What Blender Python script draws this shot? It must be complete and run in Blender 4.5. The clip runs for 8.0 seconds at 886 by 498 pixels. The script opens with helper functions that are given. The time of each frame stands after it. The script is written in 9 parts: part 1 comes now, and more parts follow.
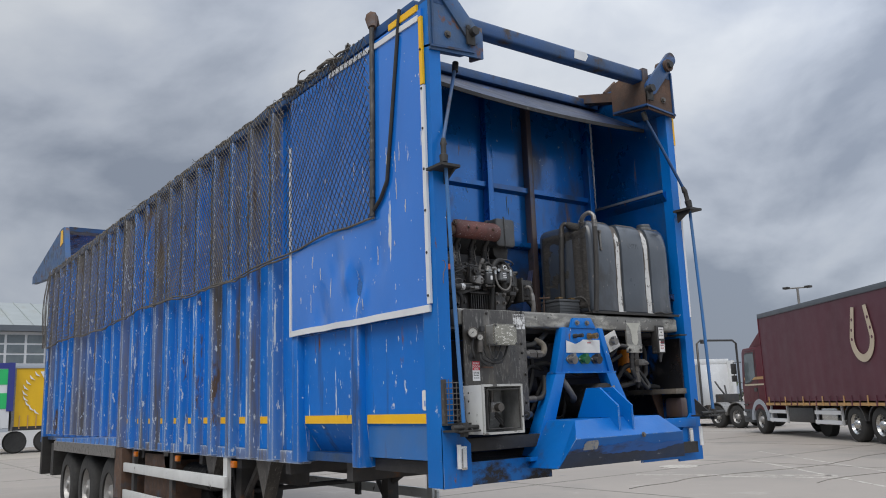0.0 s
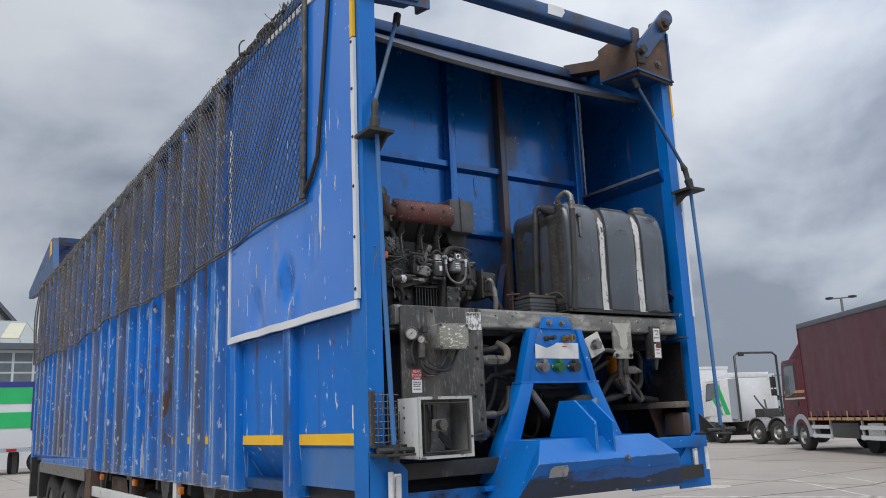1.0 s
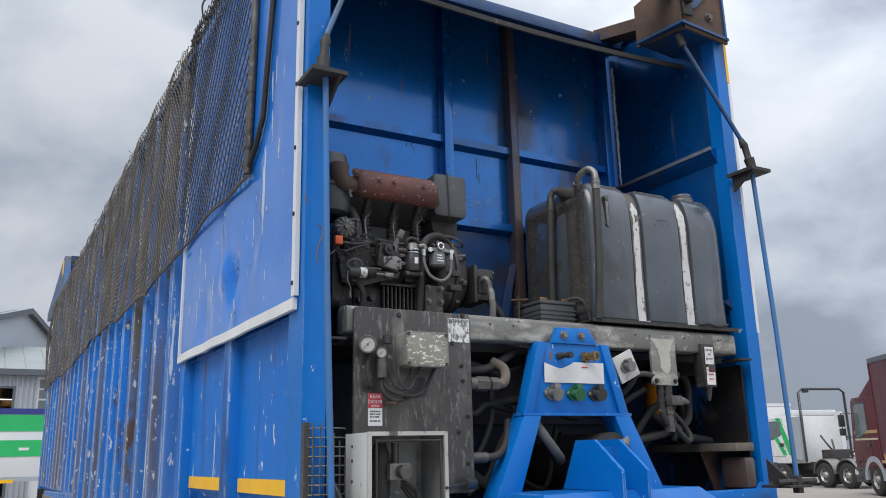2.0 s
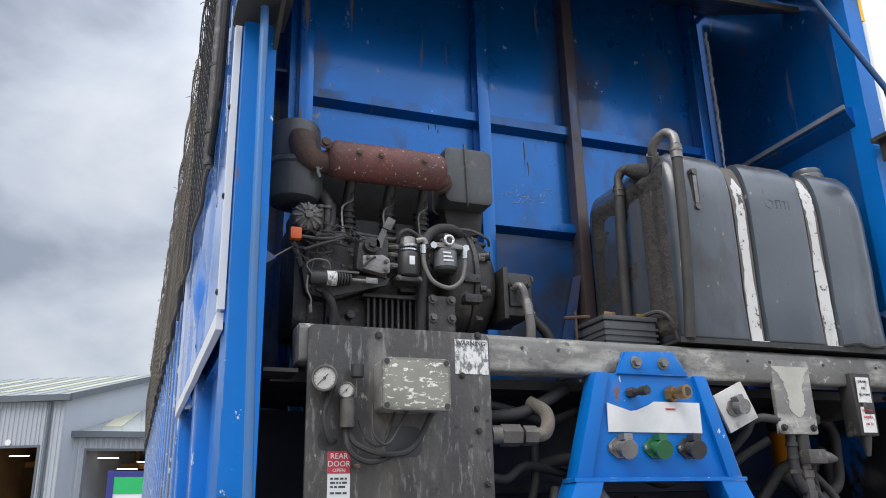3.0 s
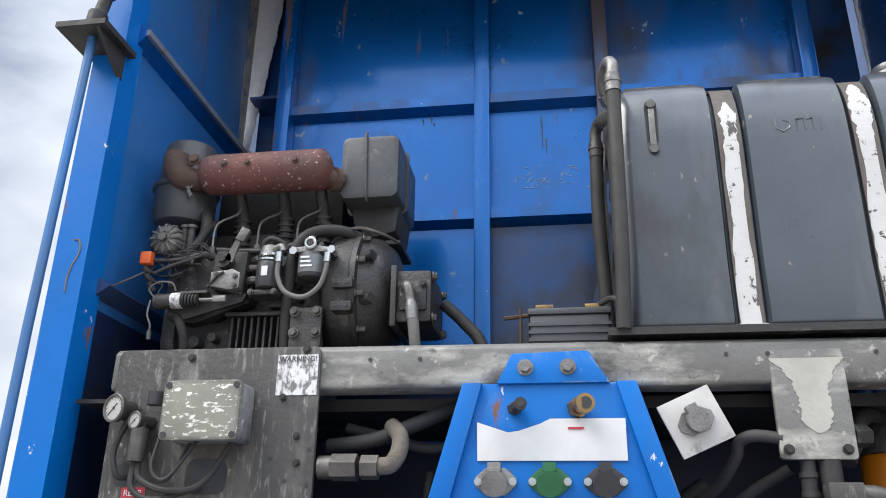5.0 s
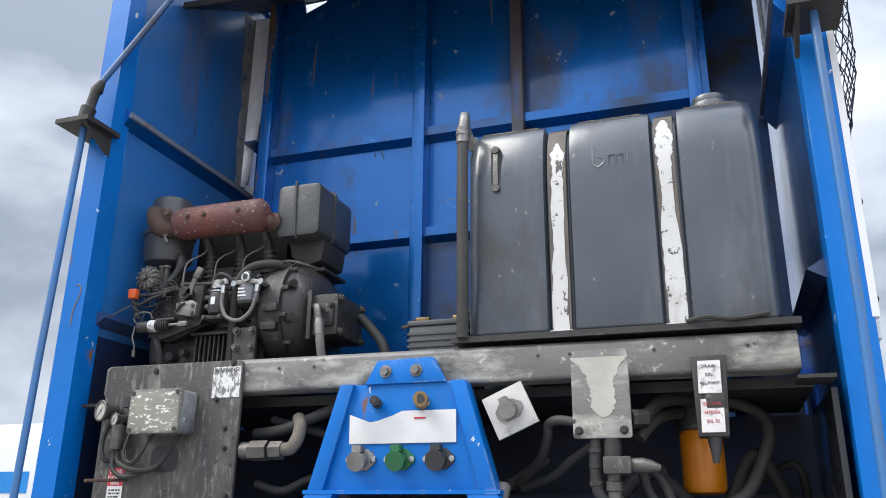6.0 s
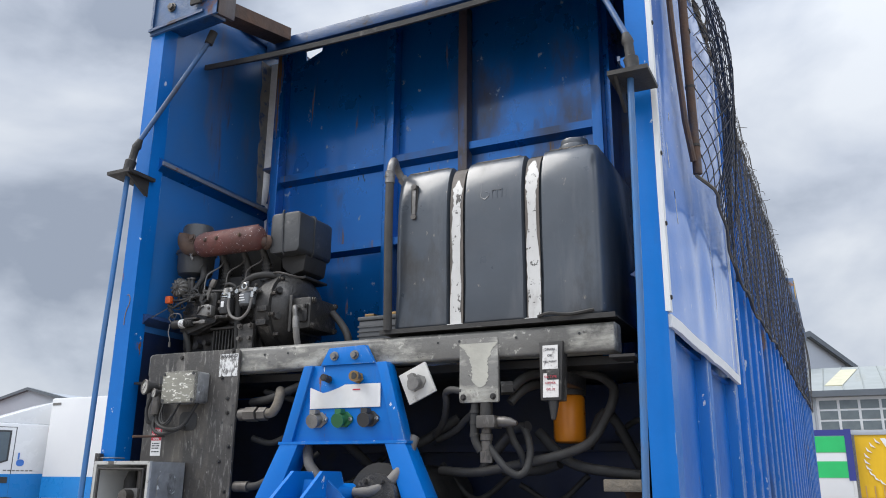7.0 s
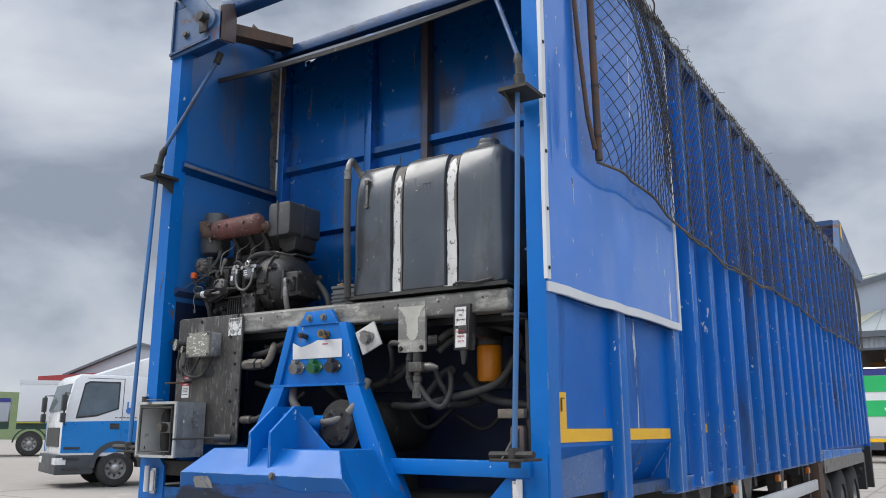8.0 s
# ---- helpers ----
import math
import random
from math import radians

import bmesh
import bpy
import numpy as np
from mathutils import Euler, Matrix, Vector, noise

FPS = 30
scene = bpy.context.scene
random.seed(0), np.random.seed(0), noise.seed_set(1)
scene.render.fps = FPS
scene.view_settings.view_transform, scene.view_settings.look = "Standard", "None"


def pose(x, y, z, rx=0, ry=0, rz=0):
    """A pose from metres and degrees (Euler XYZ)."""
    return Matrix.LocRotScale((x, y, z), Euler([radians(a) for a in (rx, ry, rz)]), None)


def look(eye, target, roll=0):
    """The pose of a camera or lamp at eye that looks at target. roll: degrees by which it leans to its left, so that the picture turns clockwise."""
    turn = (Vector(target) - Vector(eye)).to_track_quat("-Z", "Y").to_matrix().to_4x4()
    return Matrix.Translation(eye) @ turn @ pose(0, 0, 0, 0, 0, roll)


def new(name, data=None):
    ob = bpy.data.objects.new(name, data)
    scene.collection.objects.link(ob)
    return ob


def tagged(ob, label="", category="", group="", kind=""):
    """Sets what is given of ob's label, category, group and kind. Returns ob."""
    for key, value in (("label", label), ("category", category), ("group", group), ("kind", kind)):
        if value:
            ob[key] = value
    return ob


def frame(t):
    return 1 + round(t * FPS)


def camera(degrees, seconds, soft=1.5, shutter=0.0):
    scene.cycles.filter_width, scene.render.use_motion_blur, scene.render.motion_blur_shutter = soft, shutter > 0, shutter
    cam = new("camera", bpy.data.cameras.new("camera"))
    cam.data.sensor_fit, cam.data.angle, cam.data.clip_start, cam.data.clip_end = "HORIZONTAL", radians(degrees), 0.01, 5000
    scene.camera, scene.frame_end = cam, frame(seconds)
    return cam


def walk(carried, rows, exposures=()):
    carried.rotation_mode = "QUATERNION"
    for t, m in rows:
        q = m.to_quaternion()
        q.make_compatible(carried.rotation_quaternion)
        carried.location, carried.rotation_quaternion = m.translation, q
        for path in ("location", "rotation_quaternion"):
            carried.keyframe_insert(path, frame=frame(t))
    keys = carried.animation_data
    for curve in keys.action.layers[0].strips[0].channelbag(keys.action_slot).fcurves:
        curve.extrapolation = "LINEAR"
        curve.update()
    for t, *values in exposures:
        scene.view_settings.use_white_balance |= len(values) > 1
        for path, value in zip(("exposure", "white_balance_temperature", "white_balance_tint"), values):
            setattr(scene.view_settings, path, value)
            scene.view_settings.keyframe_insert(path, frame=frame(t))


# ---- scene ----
cam = camera(57.3, 8.0, soft=1.0)
PATH = [
    (0, (-4.118, -4.035, 1.602), (-2.962, -2.445, 1.973), -2.1),
    (0.5, (-3.651, -3.892, 1.579), (-2.528, -2.283, 1.970), -2.4),
    (1, (-3.139, -3.590, 1.582), (-2.061, -1.957, 1.995), -2.4),
    (1.2, (-2.924, -3.454, 1.582), (-1.865, -1.811, 2.006), -2.3),
    (2.3, (-2.006, -2.551, 1.637), (-1.111, -0.845, 2.175), -1.4),
    (2.5, (-1.814, -2.376, 1.658), (-0.977, -0.652, 2.229), -1.6),
    (3, (-1.452, -2.076, 1.673), (-0.781, -0.301, 2.307), -1.4),
    (3.5, (-1.108, -1.886, 1.699), (-0.653, -0.064, 2.386), -0.8),
    (4, (-0.722, -1.873, 1.720), (-0.517, -0.015, 2.431), -0.1),
    (4.5, (-0.365, -1.830, 1.695), (-0.418, 0.034, 2.420), 0.5),
    (5, (0.038, -1.831, 1.696), (-0.247, 0.013, 2.414), 0.9),
    (5.2, (0.207, -1.867, 1.716), (-0.150, -0.028, 2.417), 0.7),
    (6.3, (1.139, -2.350, 1.678), (0.452, -0.578, 2.300), 0.7),
    (6.5, (1.326, -2.448, 1.668), (0.592, -0.691, 2.278), 0.7),
    (7, (1.784, -2.746, 1.622), (0.937, -1.021, 2.177), 0.6),
    (7.5, (2.296, -2.941, 1.612), (1.334, -1.256, 2.097), 0.2),
    (8, (2.787, -3.136, 1.562), (1.732, -1.493, 1.991), -0),
]
walk(cam, [(t, look(eye, target, roll)) for t, eye, target, roll in PATH],
     exposures=[(0.0, 0.11), (1.2, 0.21), (2.5, 0.50), (3.5, 0.82), (4.5, 1.00), (6.5, 0.94), (7.0, 0.70), (8.0, 0.49)])

# ---- world, sun, exposure ----
world = bpy.data.worlds.new("world")
scene.world = world
world.use_nodes = True
wt = world.node_tree
wt.nodes.clear()


def wnode(kind, **kw):
    n = wt.nodes.new(kind)
    for k, v in kw.items():
        n.inputs[k].default_value = v
    return n


def build_sky():
    """Overcast sky: a Nishita sky almost wholly covered by a broken layer of grey cloud."""
    link = wt.links.new
    coord = wnode("ShaderNodeTexCoord")
    lump = wnode("ShaderNodeMapping")
    lump.inputs["Scale"].default_value = (1.0, 1.0, 1.7)
    lump.inputs["Location"].default_value = (1.7, 5.2, 0.9)
    link(coord.outputs["Generated"], lump.inputs["Vector"])
    puff = wnode("ShaderNodeTexNoise", Scale=3.0, Detail=9.0, Roughness=0.50, Distortion=0.25)
    link(lump.outputs[0], puff.inputs["Vector"])
    ramp = wnode("ShaderNodeValToRGB")
    link(puff.outputs["Fac"], ramp.inputs[0])
    e = ramp.color_ramp.elements
    e[0].position, e[0].color = 0.38, (0.31, 0.355, 0.44, 1)
    e[1].position, e[1].color = 0.63, (0.70, 0.74, 0.80, 1)
    m = e.new(0.50)
    m.color = (0.52, 0.57, 0.66, 1)
    sky = wnode("ShaderNodeTexSky")
    sky.sky_type = "NISHITA"
    sky.sun_disc = False
    sky.sun_elevation, sky.sun_rotation = radians(52.5), radians(238)
    bg1 = wnode("ShaderNodeBackground", Strength=0.07)
    link(sky.outputs[0], bg1.inputs[0])
    # the cloud is thinner, and so brighter, in a broad patch high up
    west = wnode("ShaderNodeVectorMath")
    west.operation = "DOT_PRODUCT"
    link(coord.outputs["Generated"], west.inputs[0])
    west.inputs[1].default_value = Vector((6, -6, 22)).normalized()
    thin = wnode("ShaderNodeMapRange")
    thin.inputs["From Min"].default_value = -0.5
    link(west.outputs["Value"], thin.inputs["Value"])
    near = wnode("ShaderNodeMath")
    near.operation = "POWER"
    near.inputs[1].default_value = 3.5
    link(thin.outputs[0], near.inputs[0])
    veil = wnode("ShaderNodeMath")
    veil.operation = "MULTIPLY_ADD"
    veil.inputs[1].default_value, veil.inputs[2].default_value = 2.1, 0.64
    link(near.outputs[0], veil.inputs[0])
    bg2 = wnode("ShaderNodeBackground")
    link(ramp.outputs[0], bg2.inputs[0])
    link(veil.outputs[0], bg2.inputs["Strength"])
    mix = wnode("ShaderNodeMixShader", Fac=0.94)
    link(bg1.outputs[0], mix.inputs[1])
    link(bg2.outputs[0], mix.inputs[2])
    out = wnode("ShaderNodeOutputWorld")
    link(mix.outputs[0], out.inputs[0])


build_sky()
sun = new("sun", bpy.data.lights.new("sun", "SUN"))
sun.data.energy, sun.data.angle, sun.data.color = 1.95, radians(40), (1.0, 0.96, 0.9)
sun.matrix_world = look((-13, -8, 20), (0, 0, 0))


# ---- materials ----
def mat(name, base, base2=None, scale=3.0, rough=0.5, metal=0.0, bump=0.0, bump_scale=60.0, layers=(), coat=0.0, spec=0.5, stretch=(1, 1, 1), vary=None, coat_rough=0.15, wave=0.0, edge=None, coat_ior=1.5):
    """A procedural surface. base and base2 vary by a broad noise; layers are (colour, scale, low, high, stretch, roughness, metal)
    patches of wear, dirt, rust or chips laid on top; bump is fine relief."""
    m = bpy.data.materials.new(name)
    m.use_nodes = True
    nt = m.node_tree
    link = nt.links.new
    bsdf = nt.nodes["Principled BSDF"]
    bsdf.inputs["Specular IOR Level"].default_value = spec
    bsdf.inputs["Coat Weight"].default_value = coat
    bsdf.inputs["Coat Roughness"].default_value = coat_rough
    bsdf.inputs["Coat IOR"].default_value = coat_ior
    tc = nt.nodes.new("ShaderNodeTexCoord")
    info = nt.nodes.new("ShaderNodeObjectInfo")
    shift = nt.nodes.new("ShaderNodeVectorMath")
    shift.operation = "MULTIPLY_ADD"
    shift.inputs[1].default_value = (1, 1, 1)
    rnd = nt.nodes.new("ShaderNodeMath")
    rnd.operation = "MULTIPLY"
    rnd.inputs[1].default_value = 43.0
    link(info.outputs["Random"], rnd.inputs[0])
    link(tc.outputs["Object"], shift.inputs[0])
    link(rnd.outputs[0], shift.inputs[2])

    def nz(sc, st, detail=6.0, rg=0.6):
        mp = nt.nodes.new("ShaderNodeMapping")
        mp.inputs["Scale"].default_value = st
        link(shift.outputs[0], mp.inputs["Vector"])
        n = nt.nodes.new("ShaderNodeTexNoise")
        n.inputs["Scale"].default_value, n.inputs["Detail"].default_value, n.inputs["Roughness"].default_value = sc, detail, rg
        link(mp.outputs[0], n.inputs["Vector"])
        return n.outputs["Fac"]

    def ramp(fac, lo, hi):
        r = nt.nodes.new("ShaderNodeMapRange")
        r.inputs["From Min"].default_value, r.inputs["From Max"].default_value = lo, hi
        link(fac, r.inputs["Value"])
        return r.outputs[0]

    def blend(fac, a, b, data="RGBA"):
        x = nt.nodes.new("ShaderNodeMix")
        x.data_type = data
        link(fac, x.inputs[0])
        ia, ib, out = (6, 7, 2) if data == "RGBA" else (2, 3, 0)
        for i, v in ((ia, a), (ib, b)):
            if isinstance(v, (tuple, list)):
                x.inputs[i].default_value = (*v, 1)
            elif isinstance(v, (int, float)):
                x.inputs[i].default_value = v
            else:
                link(v, x.inputs[i])
        return x.outputs[out]

    base2 = base2 or tuple(c * 0.7 for c in base)
    col = blend(ramp(nz(scale, stretch), 0.3, 0.7), base, base2)
    if vary:
        pick = nt.nodes.new("ShaderNodeMath")
        pick.operation = "MULTIPLY"
        link(ramp(info.outputs["Random"], 0.35, 1.0), pick.inputs[0])
        link(ramp(nz(2.2, (1, 1, 0.25)), 0.25, 0.6), pick.inputs[1])
        col = blend(pick.outputs[0], col, vary)
    rgh = blend(ramp(nz(scale * 3, (1, 1, 1)), 0.3, 0.7), max(rough - 0.08, 0.03), min(rough + 0.10, 1), "FLOAT")
    met = metal
    for color, sc, lo, hi, st, lr, lm in layers:
        f = ramp(nz(sc, st, 8.0, 0.65), lo, hi)
        col = blend(f, col, color)
        rgh = blend(f, rgh, lr, "FLOAT")
        if lm != metal or not isinstance(met, (int, float)):
            met = blend(f, met, lm, "FLOAT")
    if edge:
        # paint worn through along the edges, broken up by noise
        ec, radius, lo = edge
        geo = nt.nodes.new("ShaderNodeNewGeometry")
        bev = nt.nodes.new("ShaderNodeBevel")
        bev.samples = 4
        bev.inputs["Radius"].default_value = radius
        dot = nt.nodes.new("ShaderNodeVectorMath")
        dot.operation = "DOT_PRODUCT"
        link(geo.outputs["True Normal"], dot.inputs[0])
        link(bev.outputs[0], dot.inputs[1])
        keen = ramp(dot.outputs["Value"], 0.995, 0.93)
        worn = nt.nodes.new("ShaderNodeMath")
        worn.operation = "MULTIPLY"
        link(keen, worn.inputs[0])
        link(ramp(nz(9.0, (1, 1, 0.35), 8.0, 0.7), lo, lo + 0.05), worn.inputs[1])
        col = blend(worn.outputs[0], col, ec)
        rgh = blend(worn.outputs[0], rgh, 0.6, "FLOAT")
    link(col, bsdf.inputs["Base Color"])
    link(rgh, bsdf.inputs["Roughness"])
    if isinstance(met, (int, float)):
        bsdf.inputs["Metallic"].default_value = met
    else:
        link(met, bsdf.inputs["Metallic"])
    if bump:
        b = nt.nodes.new("ShaderNodeBump")
        b.inputs["Strength"].default_value = bump
        b.inputs["Distance"].default_value = 0.01
        link(nz(bump_scale, stretch), b.inputs["Height"])
        link(b.outputs[0], bsdf.inputs["Normal"])
    if wave:
        # slow waves of the sheet metal, seen in the gloss
        b = nt.nodes.new("ShaderNodeBump")
        b.inputs["Strength"].default_value = wave
        b.inputs["Distance"].default_value = 0.02
        link(nz(3.0, (1, 1, 1), 1.0, 0.4), b.inputs["Height"])
        link(b.outputs[0], bsdf.inputs["Coat Normal"])
    return m


RUST, GRIME, CHIP = (0.16, 0.07, 0.03), (0.035, 0.032, 0.03), (0.52, 0.57, 0.62)
UP = (1, 1, 0.12)
ONE = (1, 1, 1)
BLUE = (0.004, 0.175, 0.62)
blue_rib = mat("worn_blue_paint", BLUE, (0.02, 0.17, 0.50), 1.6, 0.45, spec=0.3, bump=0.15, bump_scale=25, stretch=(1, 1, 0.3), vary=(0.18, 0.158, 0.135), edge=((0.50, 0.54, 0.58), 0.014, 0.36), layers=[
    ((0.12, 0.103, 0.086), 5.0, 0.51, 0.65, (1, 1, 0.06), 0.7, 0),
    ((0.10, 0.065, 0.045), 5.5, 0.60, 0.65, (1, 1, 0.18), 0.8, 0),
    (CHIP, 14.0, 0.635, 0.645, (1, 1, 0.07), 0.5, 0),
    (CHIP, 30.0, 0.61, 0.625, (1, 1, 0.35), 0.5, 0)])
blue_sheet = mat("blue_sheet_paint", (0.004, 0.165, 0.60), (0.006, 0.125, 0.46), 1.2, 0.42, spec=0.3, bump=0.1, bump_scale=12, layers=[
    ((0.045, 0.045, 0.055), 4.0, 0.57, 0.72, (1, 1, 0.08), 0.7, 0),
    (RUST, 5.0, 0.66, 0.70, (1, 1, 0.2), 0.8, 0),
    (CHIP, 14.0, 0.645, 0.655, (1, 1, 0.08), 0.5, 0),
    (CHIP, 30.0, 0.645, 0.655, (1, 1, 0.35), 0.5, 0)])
blue_rib_b = mat("blue_rib_paint", (0.002, 0.145, 0.56), (0.004, 0.12, 0.40), 1.6, 0.4, spec=0.2, bump=0.15, bump_scale=25, stretch=(1, 1, 0.3), edge=((0.36, 0.41, 0.48), 0.012, 0.40), layers=[
    ((0.05, 0.055, 0.07), 3.2, 0.54, 0.70, (1, 1, 0.15), 0.7, 0),
    ((0.22, 0.13, 0.06), 4.5, 0.63, 0.68, (1, 1, 0.3), 0.8, 0),
    (CHIP, 24.0, 0.66, 0.67, (1, 1, 0.4), 0.5, 0)])
blue_sheet_b = mat("blue_side_paint", (0.002, 0.13, 0.50), (0.002, 0.10, 0.40), 1.2, 0.36, spec=0.2, bump=0.1, bump_scale=12, layers=[
    ((0.03, 0.04, 0.07), 2.4, 0.58, 0.76, (1, 1, 0.2), 0.7, 0),
    ((0.22, 0.13, 0.06), 4.0, 0.64, 0.68, (1, 1, 0.3), 0.8, 0),
    ((0.50, 0.56, 0.62), 9.0, 0.655, 0.665, (1, 1, 0.1), 0.5, 0)])
blue_panel = mat("faded_blue_panel", (0.006, 0.165, 0.62), (0.006, 0.14, 0.54), 0.9, 0.4, spec=0.25, coat=0.9, coat_rough=0.10, coat_ior=1.55, wave=0.05, bump=0.08, bump_scale=30, layers=[
    ((0.02, 0.05, 0.2), 3.0, 0.66, 0.74, (1, 1, 0.2), 0.5, 0),
    (CHIP, 7.0, 0.65, 0.66, (1, 1, 0.12), 0.5, 0),
    (CHIP, 28.0, 0.67, 0.68, (1, 1, 0.5), 0.5, 0)])
blue_frame = mat("blue_frame_paint", (0.001, 0.150, 0.52), (0.001, 0.120, 0.42), 1.5, 0.40, spec=0.25, coat=0.15, coat_rough=0.15, bump=0.1, bump_scale=30, edge=((0.22, 0.30, 0.42), 0.006, 0.55), layers=[
    (RUST, 9.0, 0.67, 0.71, (1, 1, 0.4), 0.8, 0),
    ((0.05, 0.07, 0.11), 2.5, 0.58, 0.8, (1, 1, 0.3), 0.6, 0),
    (CHIP, 18.0, 0.68, 0.69, (1, 1, 0.6), 0.5, 0)])
blue_inner = mat("blue_bulkhead_paint", (0.001, 0.130, 0.43), (0.001, 0.100, 0.34), 1.1, 0.30, metal=0.6, spec=0.3, coat=0.7, coat_rough=0.12, coat_ior=1.5, wave=0.20, bump=0.06, bump_scale=30, layers=[
    ((0.03, 0.03, 0.04), 1.6, 0.54, 0.74, (1, 1, 0.5), 0.6, 0),
    ((0.045, 0.036, 0.034), 2.6, 0.58, 0.74, (1, 1, 0.35), 0.6, 0),
    ((0.20, 0.26, 0.34), 16.0, 0.655, 0.69, (1, 1, 0.6), 0.5, 0),
    ((0.14, 0.075, 0.03), 9.0, 0.645, 0.68, (1, 1, 0.08), 0.8, 0),
    (CHIP, 22.0, 0.70, 0.71, ONE, 0.5, 0)])
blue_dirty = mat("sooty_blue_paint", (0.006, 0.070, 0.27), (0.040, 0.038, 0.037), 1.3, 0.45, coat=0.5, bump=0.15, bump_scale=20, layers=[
    ((0.11, 0.07, 0.05), 2.2, 0.56, 0.72, (1, 1, 0.3), 0.75, 0),
    (CHIP, 16.0, 0.72, 0.735, ONE, 0.5, 0)])
soot = mat("sooty_steel", (0.034, 0.032, 0.030), (0.018, 0.017, 0.016), 5.0, 0.62, bump=0.25, bump_scale=45, layers=[
    ((0.20, 0.19, 0.17), 6.0, 0.62, 0.74, ONE, 0.6, 0),
    (RUST, 8.0, 0.70, 0.76, ONE, 0.8, 0)])
panel_soot = mat("grimy_panel_paint", (0.070, 0.064, 0.058), (0.030, 0.028, 0.026), 3.0, 0.40, bump=0.2, bump_scale=60, layers=[
    ((0.16, 0.152, 0.14), 50.0, 0.56, 0.66, (1.3, 1, 0.3), 0.45, 0),
    ((0.16, 0.15, 0.135), 6.0, 0.54, 0.70, (1, 1, 0.3), 0.5, 0),
    ((0.12, 0.105, 0.085), 5.0, 0.56, 0.74, (1, 1, 0.4), 0.6, 0),
    ((0.26, 0.25, 0.23), 60.0, 0.66, 0.69, (1, 1, 0.4), 0.5, 0),
    (GRIME, 3.0, 0.55, 0.75, (1, 1, 0.5), 0.7, 0)])
beam_paint = mat("worn_grey_beam_paint", (0.21, 0.205, 0.19), (0.10, 0.097, 0.09), 2.2, 0.45, bump=0.25, bump_scale=50, layers=[
    ((0.44, 0.43, 0.38), 5.0, 0.49, 0.63, (0.5, 1, 1.5), 0.45, 0),
    ((0.52, 0.505, 0.45), 26.0, 0.60, 0.68, (0.8, 1, 0.8), 0.45, 0),
    ((0.10, 0.096, 0.09), 30.0, 0.62, 0.68, ONE, 0.6, 0),
    (GRIME, 5.0, 0.56, 0.70, ONE, 0.7, 0),
    (RUST, 9.0, 0.70, 0.75, ONE, 0.8, 0)])
cream_flake = mat("flaked_cream_paint", (0.46, 0.45, 0.39), (0.34, 0.33, 0.29), 9.0, 0.5, bump=0.2, bump_scale=50, layers=[((0.07, 0.066, 0.06), 40.0, 0.66, 0.70, (1, 1, 0.5), 0.6, 0), ((0.16, 0.15, 0.14), 9.0, 0.62, 0.72, ONE, 0.6, 0)])
rust = mat("rusted_steel", (0.12, 0.065, 0.040), (0.06, 0.042, 0.034), 7.0, 0.8, bump=0.4, bump_scale=50, layers=[
    ((0.05, 0.06, 0.08), 4.0, 0.55, 0.7, ONE, 0.6, 0)])
rust_blue = mat("rusty_blue_steel", (0.006, 0.060, 0.20), (0.020, 0.05, 0.11), 4.0, 0.40, bump=0.2, bump_scale=40, layers=[
    (RUST, 5.0, 0.60, 0.68, ONE, 0.8, 0), (GRIME, 5.0, 0.54, 0.68, ONE, 0.7, 0)])
rust_brown = mat("brown_stained_paint", (0.045, 0.042, 0.06), (0.10, 0.062, 0.04), 3.0, 0.45, coat=0.3, bump=0.2, bump_scale=40, stretch=(1, 1, 0.3), layers=[((0.008, 0.08, 0.28), 4.0, 0.58, 0.68, (1, 1, 0.2), 0.4, 0), (GRIME, 6.0, 0.58, 0.7, ONE, 0.7, 0)])
muffler_red = mat("oxidised_red_silencer", (0.15, 0.05, 0.04), (0.07, 0.035, 0.032), 9.0, 0.65, bump=0.3, bump_scale=70, layers=[
    ((0.46, 0.40, 0.38), 80.0, 0.615, 0.65, ONE, 0.7, 0), (GRIME, 8.0, 0.58, 0.72, ONE, 0.7, 0)])
engine_grey = mat("oily_engine_casting", (0.046, 0.043, 0.040), (0.022, 0.021, 0.020), 7.0, 0.46, metal=0.1, bump=0.35, bump_scale=110, layers=[
    ((0.13, 0.12, 0.11), 16.0, 0.56, 0.72, ONE, 0.5, 0.1), ((0.016, 0.015, 0.015), 9.0, 0.56, 0.66, ONE, 0.3, 0)])
engine_light_dirty = mat("grimy_aluminium_casting", (0.17, 0.163, 0.15), (0.07, 0.066, 0.06), 18.0, 0.48, metal=0.3, bump=0.4, bump_scale=120, layers=[(GRIME, 14.0, 0.52, 0.64, ONE, 0.7, 0)])
filter_wrap = mat("grey_filter_wrap", (0.20, 0.21, 0.22), (0.13, 0.135, 0.14), 10.0, 0.35, metal=0.2, layers=[(GRIME, 9.0, 0.60, 0.72, ONE, 0.6, 0)])
engine_light = mat("bare_aluminium_casting", (0.27, 0.262, 0.25), (0.16, 0.153, 0.145), 20.0, 0.42, metal=0.6, bump=0.3, bump_scale=120, layers=[
    (GRIME, 14.0, 0.55, 0.7, ONE, 0.7, 0)])
chrome = mat("bright_metal", (0.62, 0.62, 0.60), (0.5, 0.5, 0.48), 20.0, 0.22, metal=0.95, layers=[(GRIME, 16.0, 0.62, 0.75, ONE, 0.6, 0.2)])
steel_hose = mat("dirty_hose_fitting", (0.15, 0.14, 0.13), (0.08, 0.072, 0.064), 16.0, 0.45, metal=0.5, bump=0.2, bump_scale=90, layers=[(GRIME, 12.0, 0.58, 0.7, ONE, 0.7, 0)])
